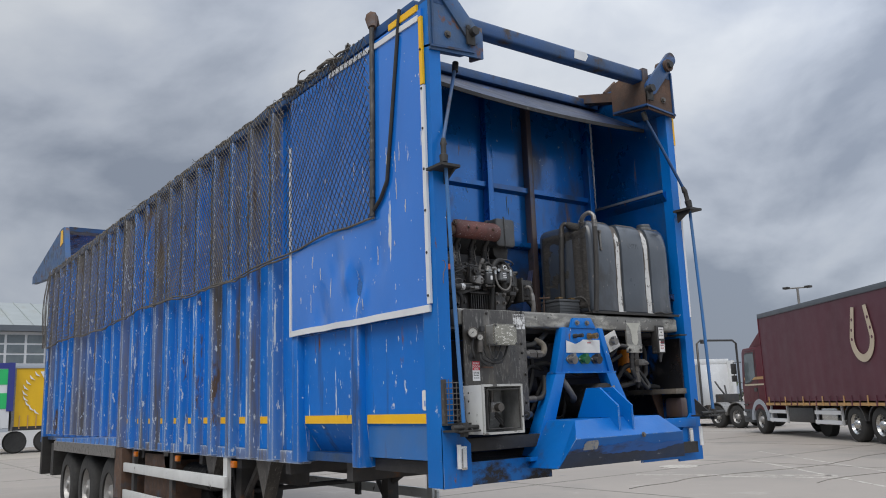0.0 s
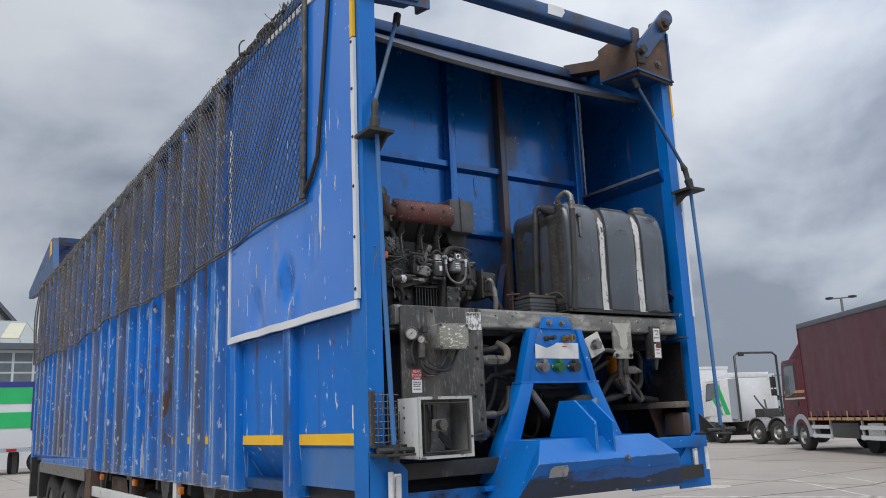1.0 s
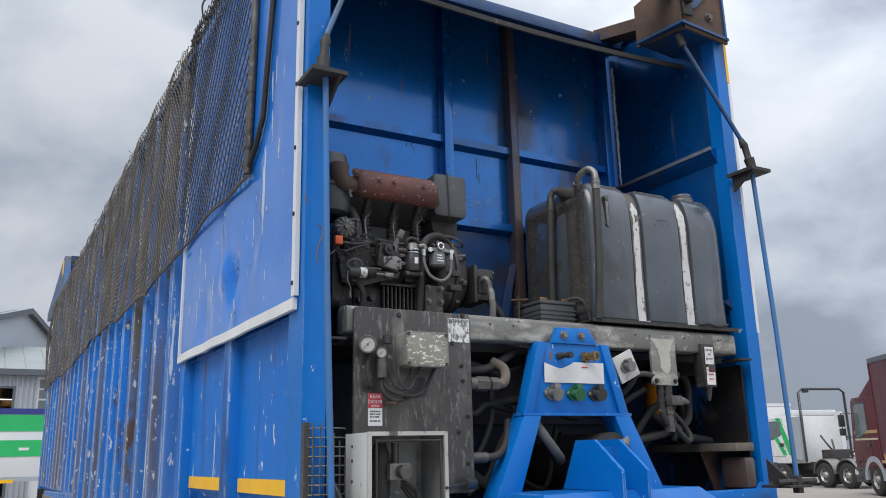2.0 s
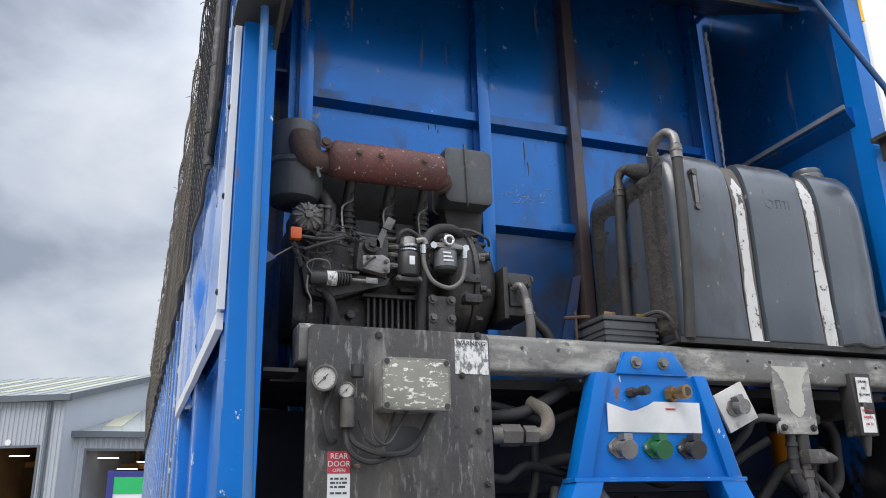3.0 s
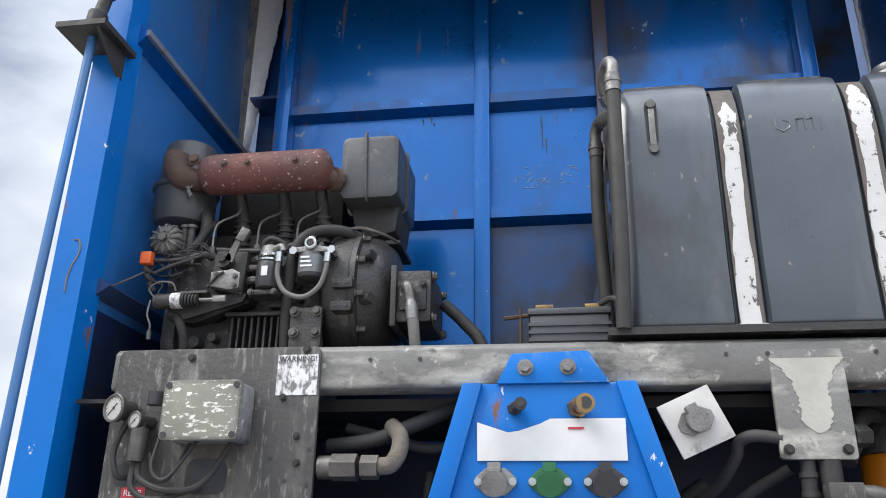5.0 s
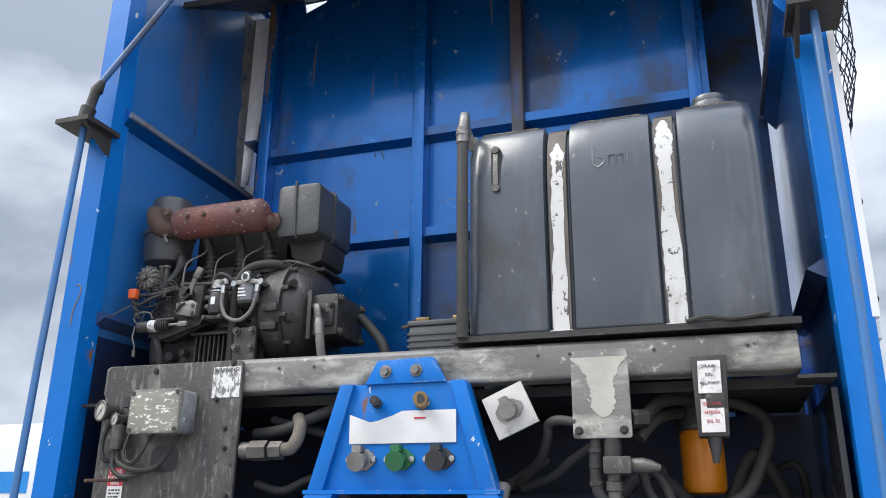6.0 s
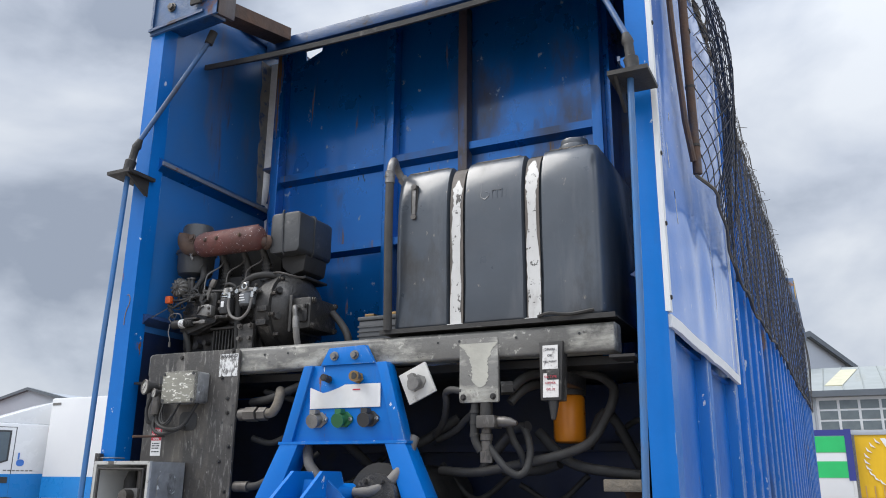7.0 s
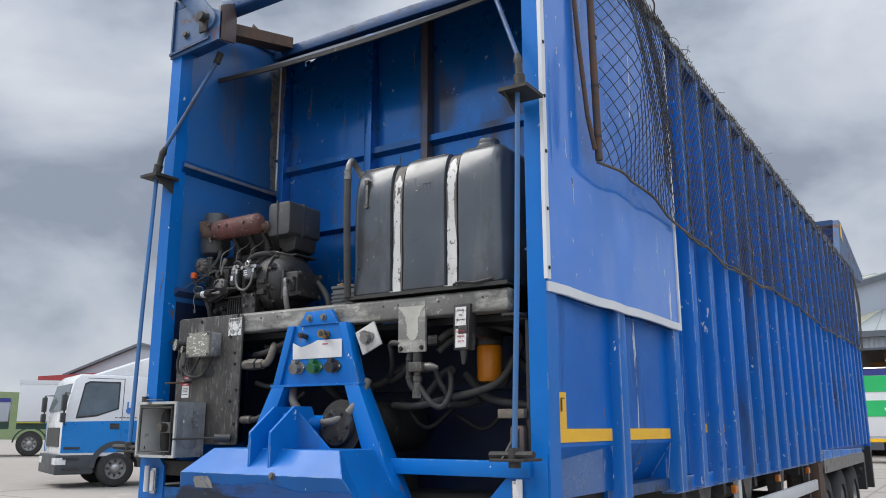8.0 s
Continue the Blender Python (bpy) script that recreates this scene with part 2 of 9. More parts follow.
grease_black = mat("greasy_black_steel", (0.016, 0.016, 0.017), (0.028, 0.026, 0.025), 3.0, 0.6, bump=0.2, bump_scale=40, layers=[((0.07, 0.06, 0.05), 5.0, 0.62, 0.74, ONE, 0.7, 0)])
# flat black for the shaded gap behind the exhaust ports
gap_black = mat("gap_shade_black", (0.010, 0.010, 0.010), (0.018, 0.017, 0.016), 9.0, 0.75, spec=0.12, bump=0.2, bump_scale=60)
rubber = mat("dusty_rubber_hose", (0.018, 0.018, 0.018), (0.036, 0.034, 0.032), 8.0, 0.7, bump=0.15, bump_scale=120)
hose_pale = mat("pale_dusty_hose", (0.17, 0.16, 0.15), (0.09, 0.085, 0.08), 8.0, 0.65, bump=0.15, bump_scale=120)
hose_tan = mat("dust_coated_hose", (0.050, 0.047, 0.044), (0.026, 0.025, 0.024), 8.0, 0.65, bump=0.15, bump_scale=120)
tank_plastic = mat("grey_tank_plastic", (0.060, 0.072, 0.088), (0.040, 0.048, 0.060), 2.6, 0.33, coat=0.6, coat_rough=0.2, bump=0.12, bump_scale=14, layers=[
    ((0.105, 0.11, 0.12), 6.0, 0.50, 0.76, (1, 1, 0.16), 0.45, 0), ((0.14, 0.135, 0.125), 2.2, 0.56, 0.76, (1, 1, 0.25), 0.55, 0), ((0.022, 0.021, 0.02), 4.0, 0.56, 0.72, (1, 1, 0.4), 0.6, 0), ((0.22, 0.20, 0.17), 30.0, 0.66, 0.70, (1, 1, 0.5), 0.7, 0)])
rod_blue = mat("scuffed_blue_rod", (0.015, 0.15, 0.43), (0.06, 0.12, 0.22), 3.0, 0.4, layers=[(RUST, 5.0, 0.60, 0.68, (1, 1, 0.3), 0.8, 0)])
bracket_paint = mat("dirty_blue_bracket_paint", (0.02, 0.09, 0.24), (0.06, 0.09, 0.14), 4.0, 0.5, bump=0.2, bump_scale=50, layers=[(RUST, 6.0, 0.58, 0.66, ONE, 0.8, 0), (GRIME, 4.0, 0.56, 0.72, ONE, 0.7, 0)])
roof_navy = mat("dark_navy_sheet", (0.006, 0.022, 0.075), (0.018, 0.018, 0.022), 3.0, 0.5, bump=0.15, bump_scale=30, layers=[((0.09, 0.065, 0.045), 5.0, 0.60, 0.72, ONE, 0.7, 0)])
mottled_side = mat("mottled_black_blue_paint", (0.024, 0.024, 0.026), (0.014, 0.014, 0.016), 2.0, 0.32, coat=0.4, bump=0.12, bump_scale=30, layers=[((0.004, 0.10, 0.34), 2.6, 0.53, 0.58, (1, 1.4, 0.8), 0.42, 0), ((0.10, 0.09, 0.078), 3.5, 0.60, 0.74, ONE, 0.8, 0), ((0.02, 0.02, 0.02), 20.0, 0.66, 0.70, ONE, 0.6, 0)])
# dark blue with soot patches; the dark tone also carries recess shade
sooty_shaded_hopper = mat("sooty_shaded_hopper_paint", (0.002, 0.070, 0.25), (0.004, 0.030, 0.10), 2.5, 0.45, metal=0.2, coat=0.4, bump=0.08, bump_scale=30, layers=[((0.016, 0.015, 0.016), 3.2, 0.46, 0.60, (0.7, 1, 0.9), 0.6, 0)])
scuff_pale = mat("pale_scuff", (0.30, 0.40, 0.52), (0.22, 0.32, 0.46), 30.0, 0.6)
tan_drip = mat("tan_scrawl_paint", (0.20, 0.13, 0.07), (0.13, 0.10, 0.07), 30.0, 0.6)
drip_ochre = mat("ochre_drip", (0.10, 0.13, 0.10), (0.06, 0.11, 0.16), 30.0, 0.6)
# blue-black that carries the deep shade of the lower bay, with grime patches
bay_shade_blue = mat("shaded_bay_paint", (0.002, 0.016, 0.075), (0.007, 0.008, 0.012), 1.6, 0.5, bump=0.15, bump_scale=30, layers=[(GRIME, 2.5, 0.54, 0.70, ONE, 0.7, 0)])
bay_steel = mat("ochre_steelwork", (0.36, 0.17, 0.035), (0.24, 0.12, 0.03), 1.0, 0.6)
grey_smooth = mat("smooth_grey_cladding", (0.40, 0.43, 0.48), (0.37, 0.40, 0.45), 0.3, 0.5)
canister_grey = mat("dark_canister_paint", (0.060, 0.062, 0.064), (0.036, 0.037, 0.039), 5.0, 0.4, bump=0.15, bump_scale=40, layers=[((0.16, 0.155, 0.145), 7.0, 0.60, 0.72, ONE, 0.6, 0)])
tank_dirt = mat("mud_caked_plastic", (0.030, 0.029, 0.028), (0.060, 0.054, 0.048), 9.0, 0.85, bump=0.8, bump_scale=45, layers=[((0.018, 0.017, 0.017), 5.0, 0.50, 0.62, ONE, 0.8, 0)])
dull_patch = mat("rubbed_bare_and_sheen", (0.34, 0.33, 0.30), (0.22, 0.23, 0.24), 12.0, 0.6, layers=[((0.05, 0.10, 0.24), 16.0, 0.52, 0.62, ONE, 0.5, 0)])
skirt_paint = mat("greasy_blue_skirt", (0.001, 0.15, 0.48), (0.004, 0.09, 0.30), 1.5, 0.4, spec=0.3, coat=0.2, bump=0.15, bump_scale=30, layers=[((0.016, 0.016, 0.018), 4.0, 0.44, 0.56, (1, 1, 1.6), 0.55, 0), ((0.10, 0.07, 0.05), 9.0, 0.62, 0.70, (1, 1, 0.4), 0.7, 0), (CHIP, 24.0, 0.69, 0.70, ONE, 0.5, 0)])
blade_blue = mat("scuffed_blue_blade_paint", (0.001, 0.125, 0.44), (0.002, 0.10, 0.35), 2.0, 0.42, spec=0.3, coat=0.15, bump=0.12, bump_scale=30, edge=((0.22, 0.30, 0.42), 0.006, 0.5), layers=[((0.05, 0.06, 0.09), 3.0, 0.56, 0.74, (0.4, 1, 1), 0.55, 0), ((0.12, 0.10, 0.09), 9.0, 0.66, 0.72, (0.3, 1, 1), 0.6, 0), (CHIP, 18.0, 0.69, 0.70, ONE, 0.5, 0)])
blade_haze = mat("rubbed_blade_paint", (0.003, 0.105, 0.40), (0.012, 0.06, 0.20), 4.0, 0.45, bump=0.15, bump_scale=40, stretch=(0.3, 1, 1), layers=[((0.02, 0.02, 0.024), 6.0, 0.52, 0.64, (0.3, 1, 1), 0.5, 0), ((0.10, 0.075, 0.06), 5.0, 0.58, 0.70, (0.3, 1, 1), 0.6, 0)])
strap_bare = mat("stained_strap_steel", (0.075, 0.066, 0.058), (0.13, 0.11, 0.095), 9.0, 0.6, bump=0.2, bump_scale=60)
strap_paint = mat("flaking_white_strap", (0.60, 0.60, 0.585), (0.47, 0.46, 0.44), 5.0, 0.42, bump=0.15, bump_scale=60, layers=[
    ((0.08, 0.075, 0.07), 20.0, 0.61, 0.63, (1, 1, 0.5), 0.6, 0), ((0.30, 0.28, 0.26), 6.0, 0.56, 0.70, (1, 1, 0.3), 0.5, 0), ((0.08, 0.075, 0.07), 40.0, 0.60, 0.63, ONE, 0.6, 0)])
white_paint = mat("chipped_white_paint", (0.62, 0.63, 0.62), (0.52, 0.53, 0.52), 4.0, 0.42, bump=0.1, bump_scale=40, layers=[
    ((0.14, 0.135, 0.13), 7.0, 0.63, 0.70, ONE, 0.6, 0), (RUST, 12.0, 0.71, 0.74, ONE, 0.8, 0)])
plate_cream = mat("dirty_white_plate", (0.54, 0.53, 0.50), (0.42, 0.41, 0.385), 12.0, 0.5, layers=[((0.22, 0.21, 0.195), 18.0, 0.62, 0.72, ONE, 0.6, 0)])
white_trim = mat("white_edge_strip", (0.70, 0.71, 0.71), (0.58, 0.60, 0.62), 3.0, 0.45, layers=[((0.20, 0.20, 0.20), 16.0, 0.68, 0.72, (1, 1, 0.5), 0.6, 0)])
box_cover = mat("streaked_cream_cover", (0.27, 0.262, 0.215), (0.17, 0.165, 0.14), 7.0, 0.4, edge=((0.05, 0.048, 0.044), 0.012, 0.30), layers=[
    ((0.66, 0.65, 0.59), 120.0, 0.56, 0.60, (0.35, 1, 0.8), 0.4, 0), (GRIME, 9.0, 0.64, 0.74, ONE, 0.6, 0)])
dial_face = mat("yellowed_dial_face", (0.46, 0.45, 0.42), (0.34, 0.335, 0.31), 60.0, 0.45)
sticker_white = mat("white_sticker", (0.72, 0.72, 0.72), (0.62, 0.62, 0.61), 14.0, 0.5)
label_worn = mat("stained_white_label", (0.70, 0.69, 0.67), (0.56, 0.54, 0.52), 20.0, 0.5, layers=[((0.30, 0.28, 0.27), 60.0, 0.56, 0.68, (1, 1, 0.6), 0.6, 0)])
sticker_worn = mat("scuffed_sticker", (0.70, 0.70, 0.69), (0.58, 0.58, 0.57), 20.0, 0.5, layers=[((0.16, 0.155, 0.15), 70.0, 0.47, 0.58, (1, 1, 0.6), 0.6, 0)])
sticker_red = mat("red_sticker_print", (0.50, 0.035, 0.06), (0.42, 0.03, 0.05), 10.0, 0.5)
print_dark = mat("dark_print", (0.06, 0.06, 0.065), (0.05, 0.05, 0.05), 20.0, 0.6)
print_blue = mat("blue_print", (0.05, 0.18, 0.55), (0.04, 0.15, 0.48), 10.0, 0.5)
tape_yellow = mat("yellow_reflective_tape", (0.86, 0.49, 0.004), (0.78, 0.42, 0.006), 5.0, 0.38, layers=[((0.20, 0.13, 0.05), 9.0, 0.64, 0.72, (1, 1, 0.5), 0.6, 0)])
orange = mat("orange_filter_paint", (0.68, 0.23, 0.008), (0.55, 0.17, 0.008), 6.0, 0.34, layers=[((0.12, 0.07, 0.03), 6.0, 0.64, 0.75, (1, 1, 0.4), 0.6, 0)])
orange_plug = mat("orange_plastic", (0.70, 0.12, 0.02), None, 8.0, 0.45)
green_plug = mat("green_plastic", (0.02, 0.13, 0.05), (0.015, 0.10, 0.035), 12.0, 0.4)
black_plastic = mat("black_plastic", (0.025, 0.025, 0.027), (0.04, 0.04, 0.04), 10.0, 0.42, bump=0.1, bump_scale=60)
battery_case = mat("dark_grey_case", (0.075, 0.08, 0.085), (0.06, 0.063, 0.068), 6.0, 0.5, bump=0.1, bump_scale=50)
brass = mat("tarnished_brass", (0.34, 0.22, 0.09), (0.22, 0.14, 0.07), 20.0, 0.38, metal=0.85, layers=[(GRIME, 18.0, 0.6, 0.72, ONE, 0.6, 0.2)])
net_cord = mat("weathered_net_cord", (0.060, 0.057, 0.052), (0.14, 0.125, 0.105), 4.0, 0.9)
net_blue = mat("dark_net_cord", (0.022, 0.024, 0.03), (0.06, 0.058, 0.055), 7.0, 0.85)
net_tan = mat("sun_bleached_net_cord", (0.16, 0.143, 0.12), (0.07, 0.064, 0.055), 3.0, 0.9)
net_roll = mat("shaggy_rolled_cord", (0.085, 0.077, 0.068), (0.19, 0.17, 0.145), 9.0, 0.95, bump=0.6, bump_scale=80)
tan_dust = mat("tan_dust_crust", (0.17, 0.145, 0.115), (0.10, 0.09, 0.075), 20.0, 0.9, bump=0.5, bump_scale=60)
blade_wear = mat("scraped_blade_paint", (0.012, 0.035, 0.09), (0.016, 0.016, 0.018), 3.0, 0.5, bump=0.2, bump_scale=40, stretch=(0.3, 1, 1), layers=[((0.004, 0.10, 0.32), 4.0, 0.60, 0.70, (0.3, 1, 1), 0.4, 0), ((0.22, 0.24, 0.27), 18.0, 0.64, 0.68, (0.3, 1, 1), 0.5, 0)])
wing_paint = mat("dust_filmed_wing_paint", (0.010, 0.14, 0.44), (0.04, 0.13, 0.32), 2.2, 0.42, spec=0.4, coat=0.7, coat_rough=0.25, bump=0.08, bump_scale=30, layers=[((0.14, 0.12, 0.10), 2.0, 0.60, 0.80, (1, 1, 0.3), 0.6, 0), ((0.10, 0.07, 0.05), 6.0, 0.62, 0.72, (1, 1, 0.15), 0.7, 0), (CHIP, 22.0, 0.70, 0.71, ONE, 0.5, 0)])
sealant = mat("pale_torn_sealant", (0.86, 0.87, 0.88), (0.74, 0.75, 0.78), 9.0, 0.25, coat=1.0, bump=0.5, bump_scale=40, layers=[((0.20, 0.17, 0.14), 14.0, 0.66, 0.72, ONE, 0.7, 0)])
lip_grey = mat("dusty_highlight_lip", (0.17, 0.20, 0.26), (0.13, 0.15, 0.19), 8.0, 0.55, layers=[(RUST, 12.0, 0.62, 0.70, ONE, 0.8, 0)])
rim_paint = mat("chipped_pale_paint", (0.46, 0.46, 0.44), (0.34, 0.34, 0.325), 6.0, 0.45, bump=0.15, bump_scale=60, layers=[((0.09, 0.085, 0.08), 16.0, 0.57, 0.62, ONE, 0.6, 0), (RUST, 12.0, 0.66, 0.70, ONE, 0.8, 0)])
cab_bare = mat("dirty_bare_metal", (0.34, 0.345, 0.34), (0.17, 0.17, 0.165), 9.0, 0.42, metal=0.3, bump=0.2, bump_scale=70, layers=[(GRIME, 7.0, 0.56, 0.68, (1, 1, 0.5), 0.7, 0), ((0.55, 0.56, 0.55), 16.0, 0.62, 0.66, ONE, 0.4, 0)])
tyre = mat("tyre_rubber", (0.022, 0.022, 0.022), (0.035, 0.034, 0.032), 6.0, 0.8, bump=0.2, bump_scale=40)
chassis_black = mat("chassis_paint", (0.030, 0.030, 0.032), (0.055, 0.05, 0.046), 4.0, 0.6, bump=0.2, bump_scale=30, layers=[(RUST, 4.0, 0.60, 0.72, ONE, 0.8, 0)])
alloy = mat("dull_alloy_rim", (0.42, 0.42, 0.41), (0.28, 0.27, 0.26), 6.0, 0.45, metal=0.6)
glass_dark = mat("vehicle_glass", (0.14, 0.17, 0.18), (0.10, 0.12, 0.13), 2.0, 0.06, spec=0.8)
lens_white = mat("clear_marker_lens", (0.75, 0.76, 0.76), (0.6, 0.6, 0.6), 20.0, 0.15, spec=0.7)
lens_red = mat("red_lamp_lens", (0.45, 0.01, 0.02), (0.35, 0.01, 0.015), 10.0, 0.2)
lens_amber = mat("amber_lamp_lens", (0.60, 0.16, 0.01), None, 10.0, 0.2)
maroon = mat("maroon_curtain_fabric", (0.105, 0.030, 0.045), (0.085, 0.024, 0.036), 0.6, 0.5, bump=0.25, bump_scale=1.6, stretch=(1, 1, 0.4))
maroon_paint = mat("maroon_cab_paint", (0.11, 0.014, 0.024), (0.085, 0.012, 0.02), 1.0, 0.4, spec=0.3)
gold = mat("gold_stripe", (0.50, 0.30, 0.12), (0.40, 0.24, 0.10), 2.0, 0.5)
shoe_tan = mat("tan_print", (0.55, 0.47, 0.35), (0.48, 0.40, 0.30), 2.0, 0.55)
bumper_grey = mat("grey_bumper_plastic", (0.055, 0.060, 0.068), (0.045, 0.05, 0.056), 2.0, 0.5)
cab_white = mat("white_vehicle_paint", (0.72, 0.73, 0.73), (0.66, 0.67, 0.68), 0.7, 0.25, coat=0.5)
box_white = mat("white_box_panel", (0.66, 0.67, 0.68), (0.60, 0.61, 0.63), 0.5, 0.4)
blue_livery = mat("bright_blue_livery", (0.012, 0.20, 0.55), (0.01, 0.17, 0.48), 1.0, 0.3)
livery_green = mat("green_livery", (0.02, 0.45, 0.13), (0.018, 0.38, 0.11), 1.0, 0.4)
livery_yellow = mat("yellow_curtain_fabric", (0.72, 0.44, 0.006), (0.64, 0.38, 0.006), 0.8, 0.5, bump=0.25, bump_scale=2)
livery_lime = mat("dull_yellow_stripe", (0.42, 0.40, 0.03), (0.34, 0.32, 0.03), 1.0, 0.5)
navy = mat("navy_frame_paint", (0.03, 0.04, 0.22), (0.025, 0.035, 0.18), 1.0, 0.4)
green_dark = mat("dark_green_chassis", (0.012, 0.045, 0.028), (0.01, 0.035, 0.022), 2.0, 0.5)
grey_clad = mat("grey_profiled_cladding", (0.37, 0.395, 0.43), (0.33, 0.355, 0.39), 0.3, 0.45, stretch=(1, 1, 0.3))
clad_dark = mat("slate_grey_cladding", (0.34, 0.37, 0.41), (0.31, 0.34, 0.38), 0.3, 0.5)
trim_dark = mat("dark_grey_flashing", (0.10, 0.115, 0.135), (0.085, 0.10, 0.115), 1.0, 0.5)
roof_sheet = mat("weathered_roof_sheet", (0.29, 0.315, 0.32), (0.25, 0.275, 0.27), 0.4, 0.55, layers=[((0.26, 0.27, 0.24), 0.9, 0.55, 0.7, (1, 0.3, 1), 0.7, 0)])
skylight = mat("yellowed_rooflight", (0.52, 0.50, 0.36), (0.46, 0.44, 0.32), 1.0, 0.4)
red_band = mat("red_fascia", (0.32, 0.03, 0.035), None, 1.0, 0.5)
shed_inside = mat("workshop_lining", (0.34, 0.19, 0.06), (0.16, 0.09, 0.035), 0.5, 0.8)
concrete = mat("yard_concrete", (0.31, 0.278, 0.245), (0.255, 0.23, 0.205), 0.12, 0.85, bump=0.3, bump_scale=18, layers=[
    ((0.22, 0.205, 0.185), 0.35, 0.52, 0.72, ONE, 0.8, 0), ((0.37, 0.338, 0.30), 1.1, 0.60, 0.74, ONE, 0.9, 0), ((0.15, 0.145, 0.14), 2.6, 0.66, 0.74, ONE, 0.7, 0)])
joint = mat("joint_sealant", (0.25, 0.23, 0.20), (0.17, 0.157, 0.14), 2.0, 0.9)
worn_line = mat("worn_line_paint", (0.46, 0.435, 0.39), (0.38, 0.35, 0.31), 3.0, 0.85, layers=[((0.32, 0.29, 0.255), 6.0, 0.5, 0.58, ONE, 0.85, 0)])
grass = mat("grass_bank", (0.07, 0.10, 0.03), (0.05, 0.08, 0.025), 0.6, 0.9)
leaf = mat("dark_foliage", (0.045, 0.065, 0.03), (0.03, 0.045, 0.02), 1.0, 0.8)


def glow(name, color, strength):
    m = bpy.data.materials.new(name)
    m.use_nodes = True
    b = m.node_tree.nodes["Principled BSDF"]
    b.inputs["Base Color"].default_value = (*color, 1)
    b.inputs["Emission Color"].default_value = (*color, 1)
    b.inputs["Emission Strength"].default_value = strength
    return m


tube_glow = glow("fluorescent_tube", (1, 0.97, 0.9), 2.0)


# ---- mesh helpers ----
WORLD = {}


def thing(name, at, label, category, group="", kind=""):
    """An empty at the base of a thing, that parents its parts."""
    ob = new(name)
    ob.empty_display_size = 0.1
    ob.location = at
    WORLD[ob] = Vector(at)
    return tagged(ob, label, category, group, kind)


def part(name, bm, material, parent=None, label="", smooth=True, bevel=0.0, angle=40):
    """Links a bmesh, written in the thing's build space, as one mesh object under its parent."""
    if bevel:
        es = [e for e in bm.edges if len(e.link_faces) == 2 and e.calc_face_angle(0) > radians(30)]
        bmesh.ops.bevel(bm, geom=es, offset=bevel, segments=2, affect="EDGES", profile=0.6, clamp_overlap=True)
    if smooth:
        for f in bm.faces:
            f.smooth = True
        for e in bm.edges:
            if len(e.link_faces) == 2 and e.calc_face_angle(0) > radians(angle):
                e.smooth = False
    vs = np.array([v.co[:] for v in bm.verts])
    c = Vector((vs.min(0) + vs.max(0)) / 2)
    bmesh.ops.translate(bm, verts=bm.verts, vec=-c)
    me = bpy.data.meshes.new(name)
    bm.to_mesh(me)
    bm.free()
    me.materials.append(material)
    ob = new(name, me)
    WORLD[ob] = c
    if parent:
        ob.parent = parent
        ob.location = c - WORLD[parent]
    else:
        ob.location = c
    if label:
        ob["label"] = label
    return ob


def box(x0, x1, y0, y1, z0, z1, bm=None):
    bm = bm or bmesh.new()
    v = [bm.verts.new((x, y, z)) for x in (x0, x1) for y in (y0, y1) for z in (z0, z1)]
    for f in ((0, 1, 3, 2), (4, 6, 7, 5), (0, 4, 5, 1), (2, 3, 7, 6), (0, 2, 6, 4), (1, 5, 7, 3)):
        bm.faces.new([v[i] for i in f])
    bmesh.ops.recalc_face_normals(bm, faces=bm.faces)
    return bm


def loft(rings, bm=None, caps=True, closed=True):
    """Skins a list of rings of equally many points."""
    bm = bm or bmesh.new()
    rows = [[bm.verts.new(p) for p in r] for r in rings]
    n = len(rows[0])
    made = []
    for a, b in zip(rows, rows[1:]):
        for i in range(n if closed else n - 1):
            made.append(bm.faces.new((a[i], a[(i + 1) % n], b[(i + 1) % n], b[i])))
    if caps:
        made.append(bm.faces.new(rows[0][::-1]))
        made.append(bm.faces.new(rows[-1]))
    bmesh.ops.recalc_face_normals(bm, faces=made)
    return bm


def tube(points, r, n=10, bm=None, radii=None):
    """A round bar or hose along a line of points."""
    pts = [Vector(p) for p in points]
    rings = []
    for i, p in enumerate(pts):
        d = (pts[min(i + 1, len(pts) - 1)] - pts[max(i - 1, 0)]).normalized()
        if i == 0:
            side = d.orthogonal().normalized()
        side = (side - d * side.dot(d)).normalized()
        up = d.cross(side)
        k = radii[i] if radii else r
        if 0 < i < len(pts) - 1:
            a, b = (pts[i] - pts[i - 1]).normalized(), (pts[i + 1] - pts[i]).normalized()
            k /= max(math.cos(a.angle(b, 0) / 2), 0.6)
        rings.append([p + (side * math.cos(t) + up * math.sin(t)) * k for t in (2 * math.pi * j / n for j in range(n))])
    return loft(rings, bm)


def cyl(p0, p1, r, n=20, bm=None, r2=None):
    return tube([p0, p1], r, n, bm, radii=[r, r2 or r])


def curve(points, steps=6):
    """A smooth line (Catmull-Rom) through the points."""
    p = [Vector(q) for q in points]
    p = [2 * p[0] - p[1]] + p + [2 * p[-1] - p[-2]]
    out = []
    for i in range(1, len(p) - 2):
        for k in range(steps):
            t = k / steps
            out.append(0.5 * (2 * p[i] + (p[i + 1] - p[i - 1]) * t + (2 * p[i - 1] - 5 * p[i] + 4 * p[i + 1] - p[i + 2]) * t * t + (3 * p[i] - p[i - 1] - 3 * p[i + 1] + p[i + 2]) * t ** 3))
    return out + [p[-2]]


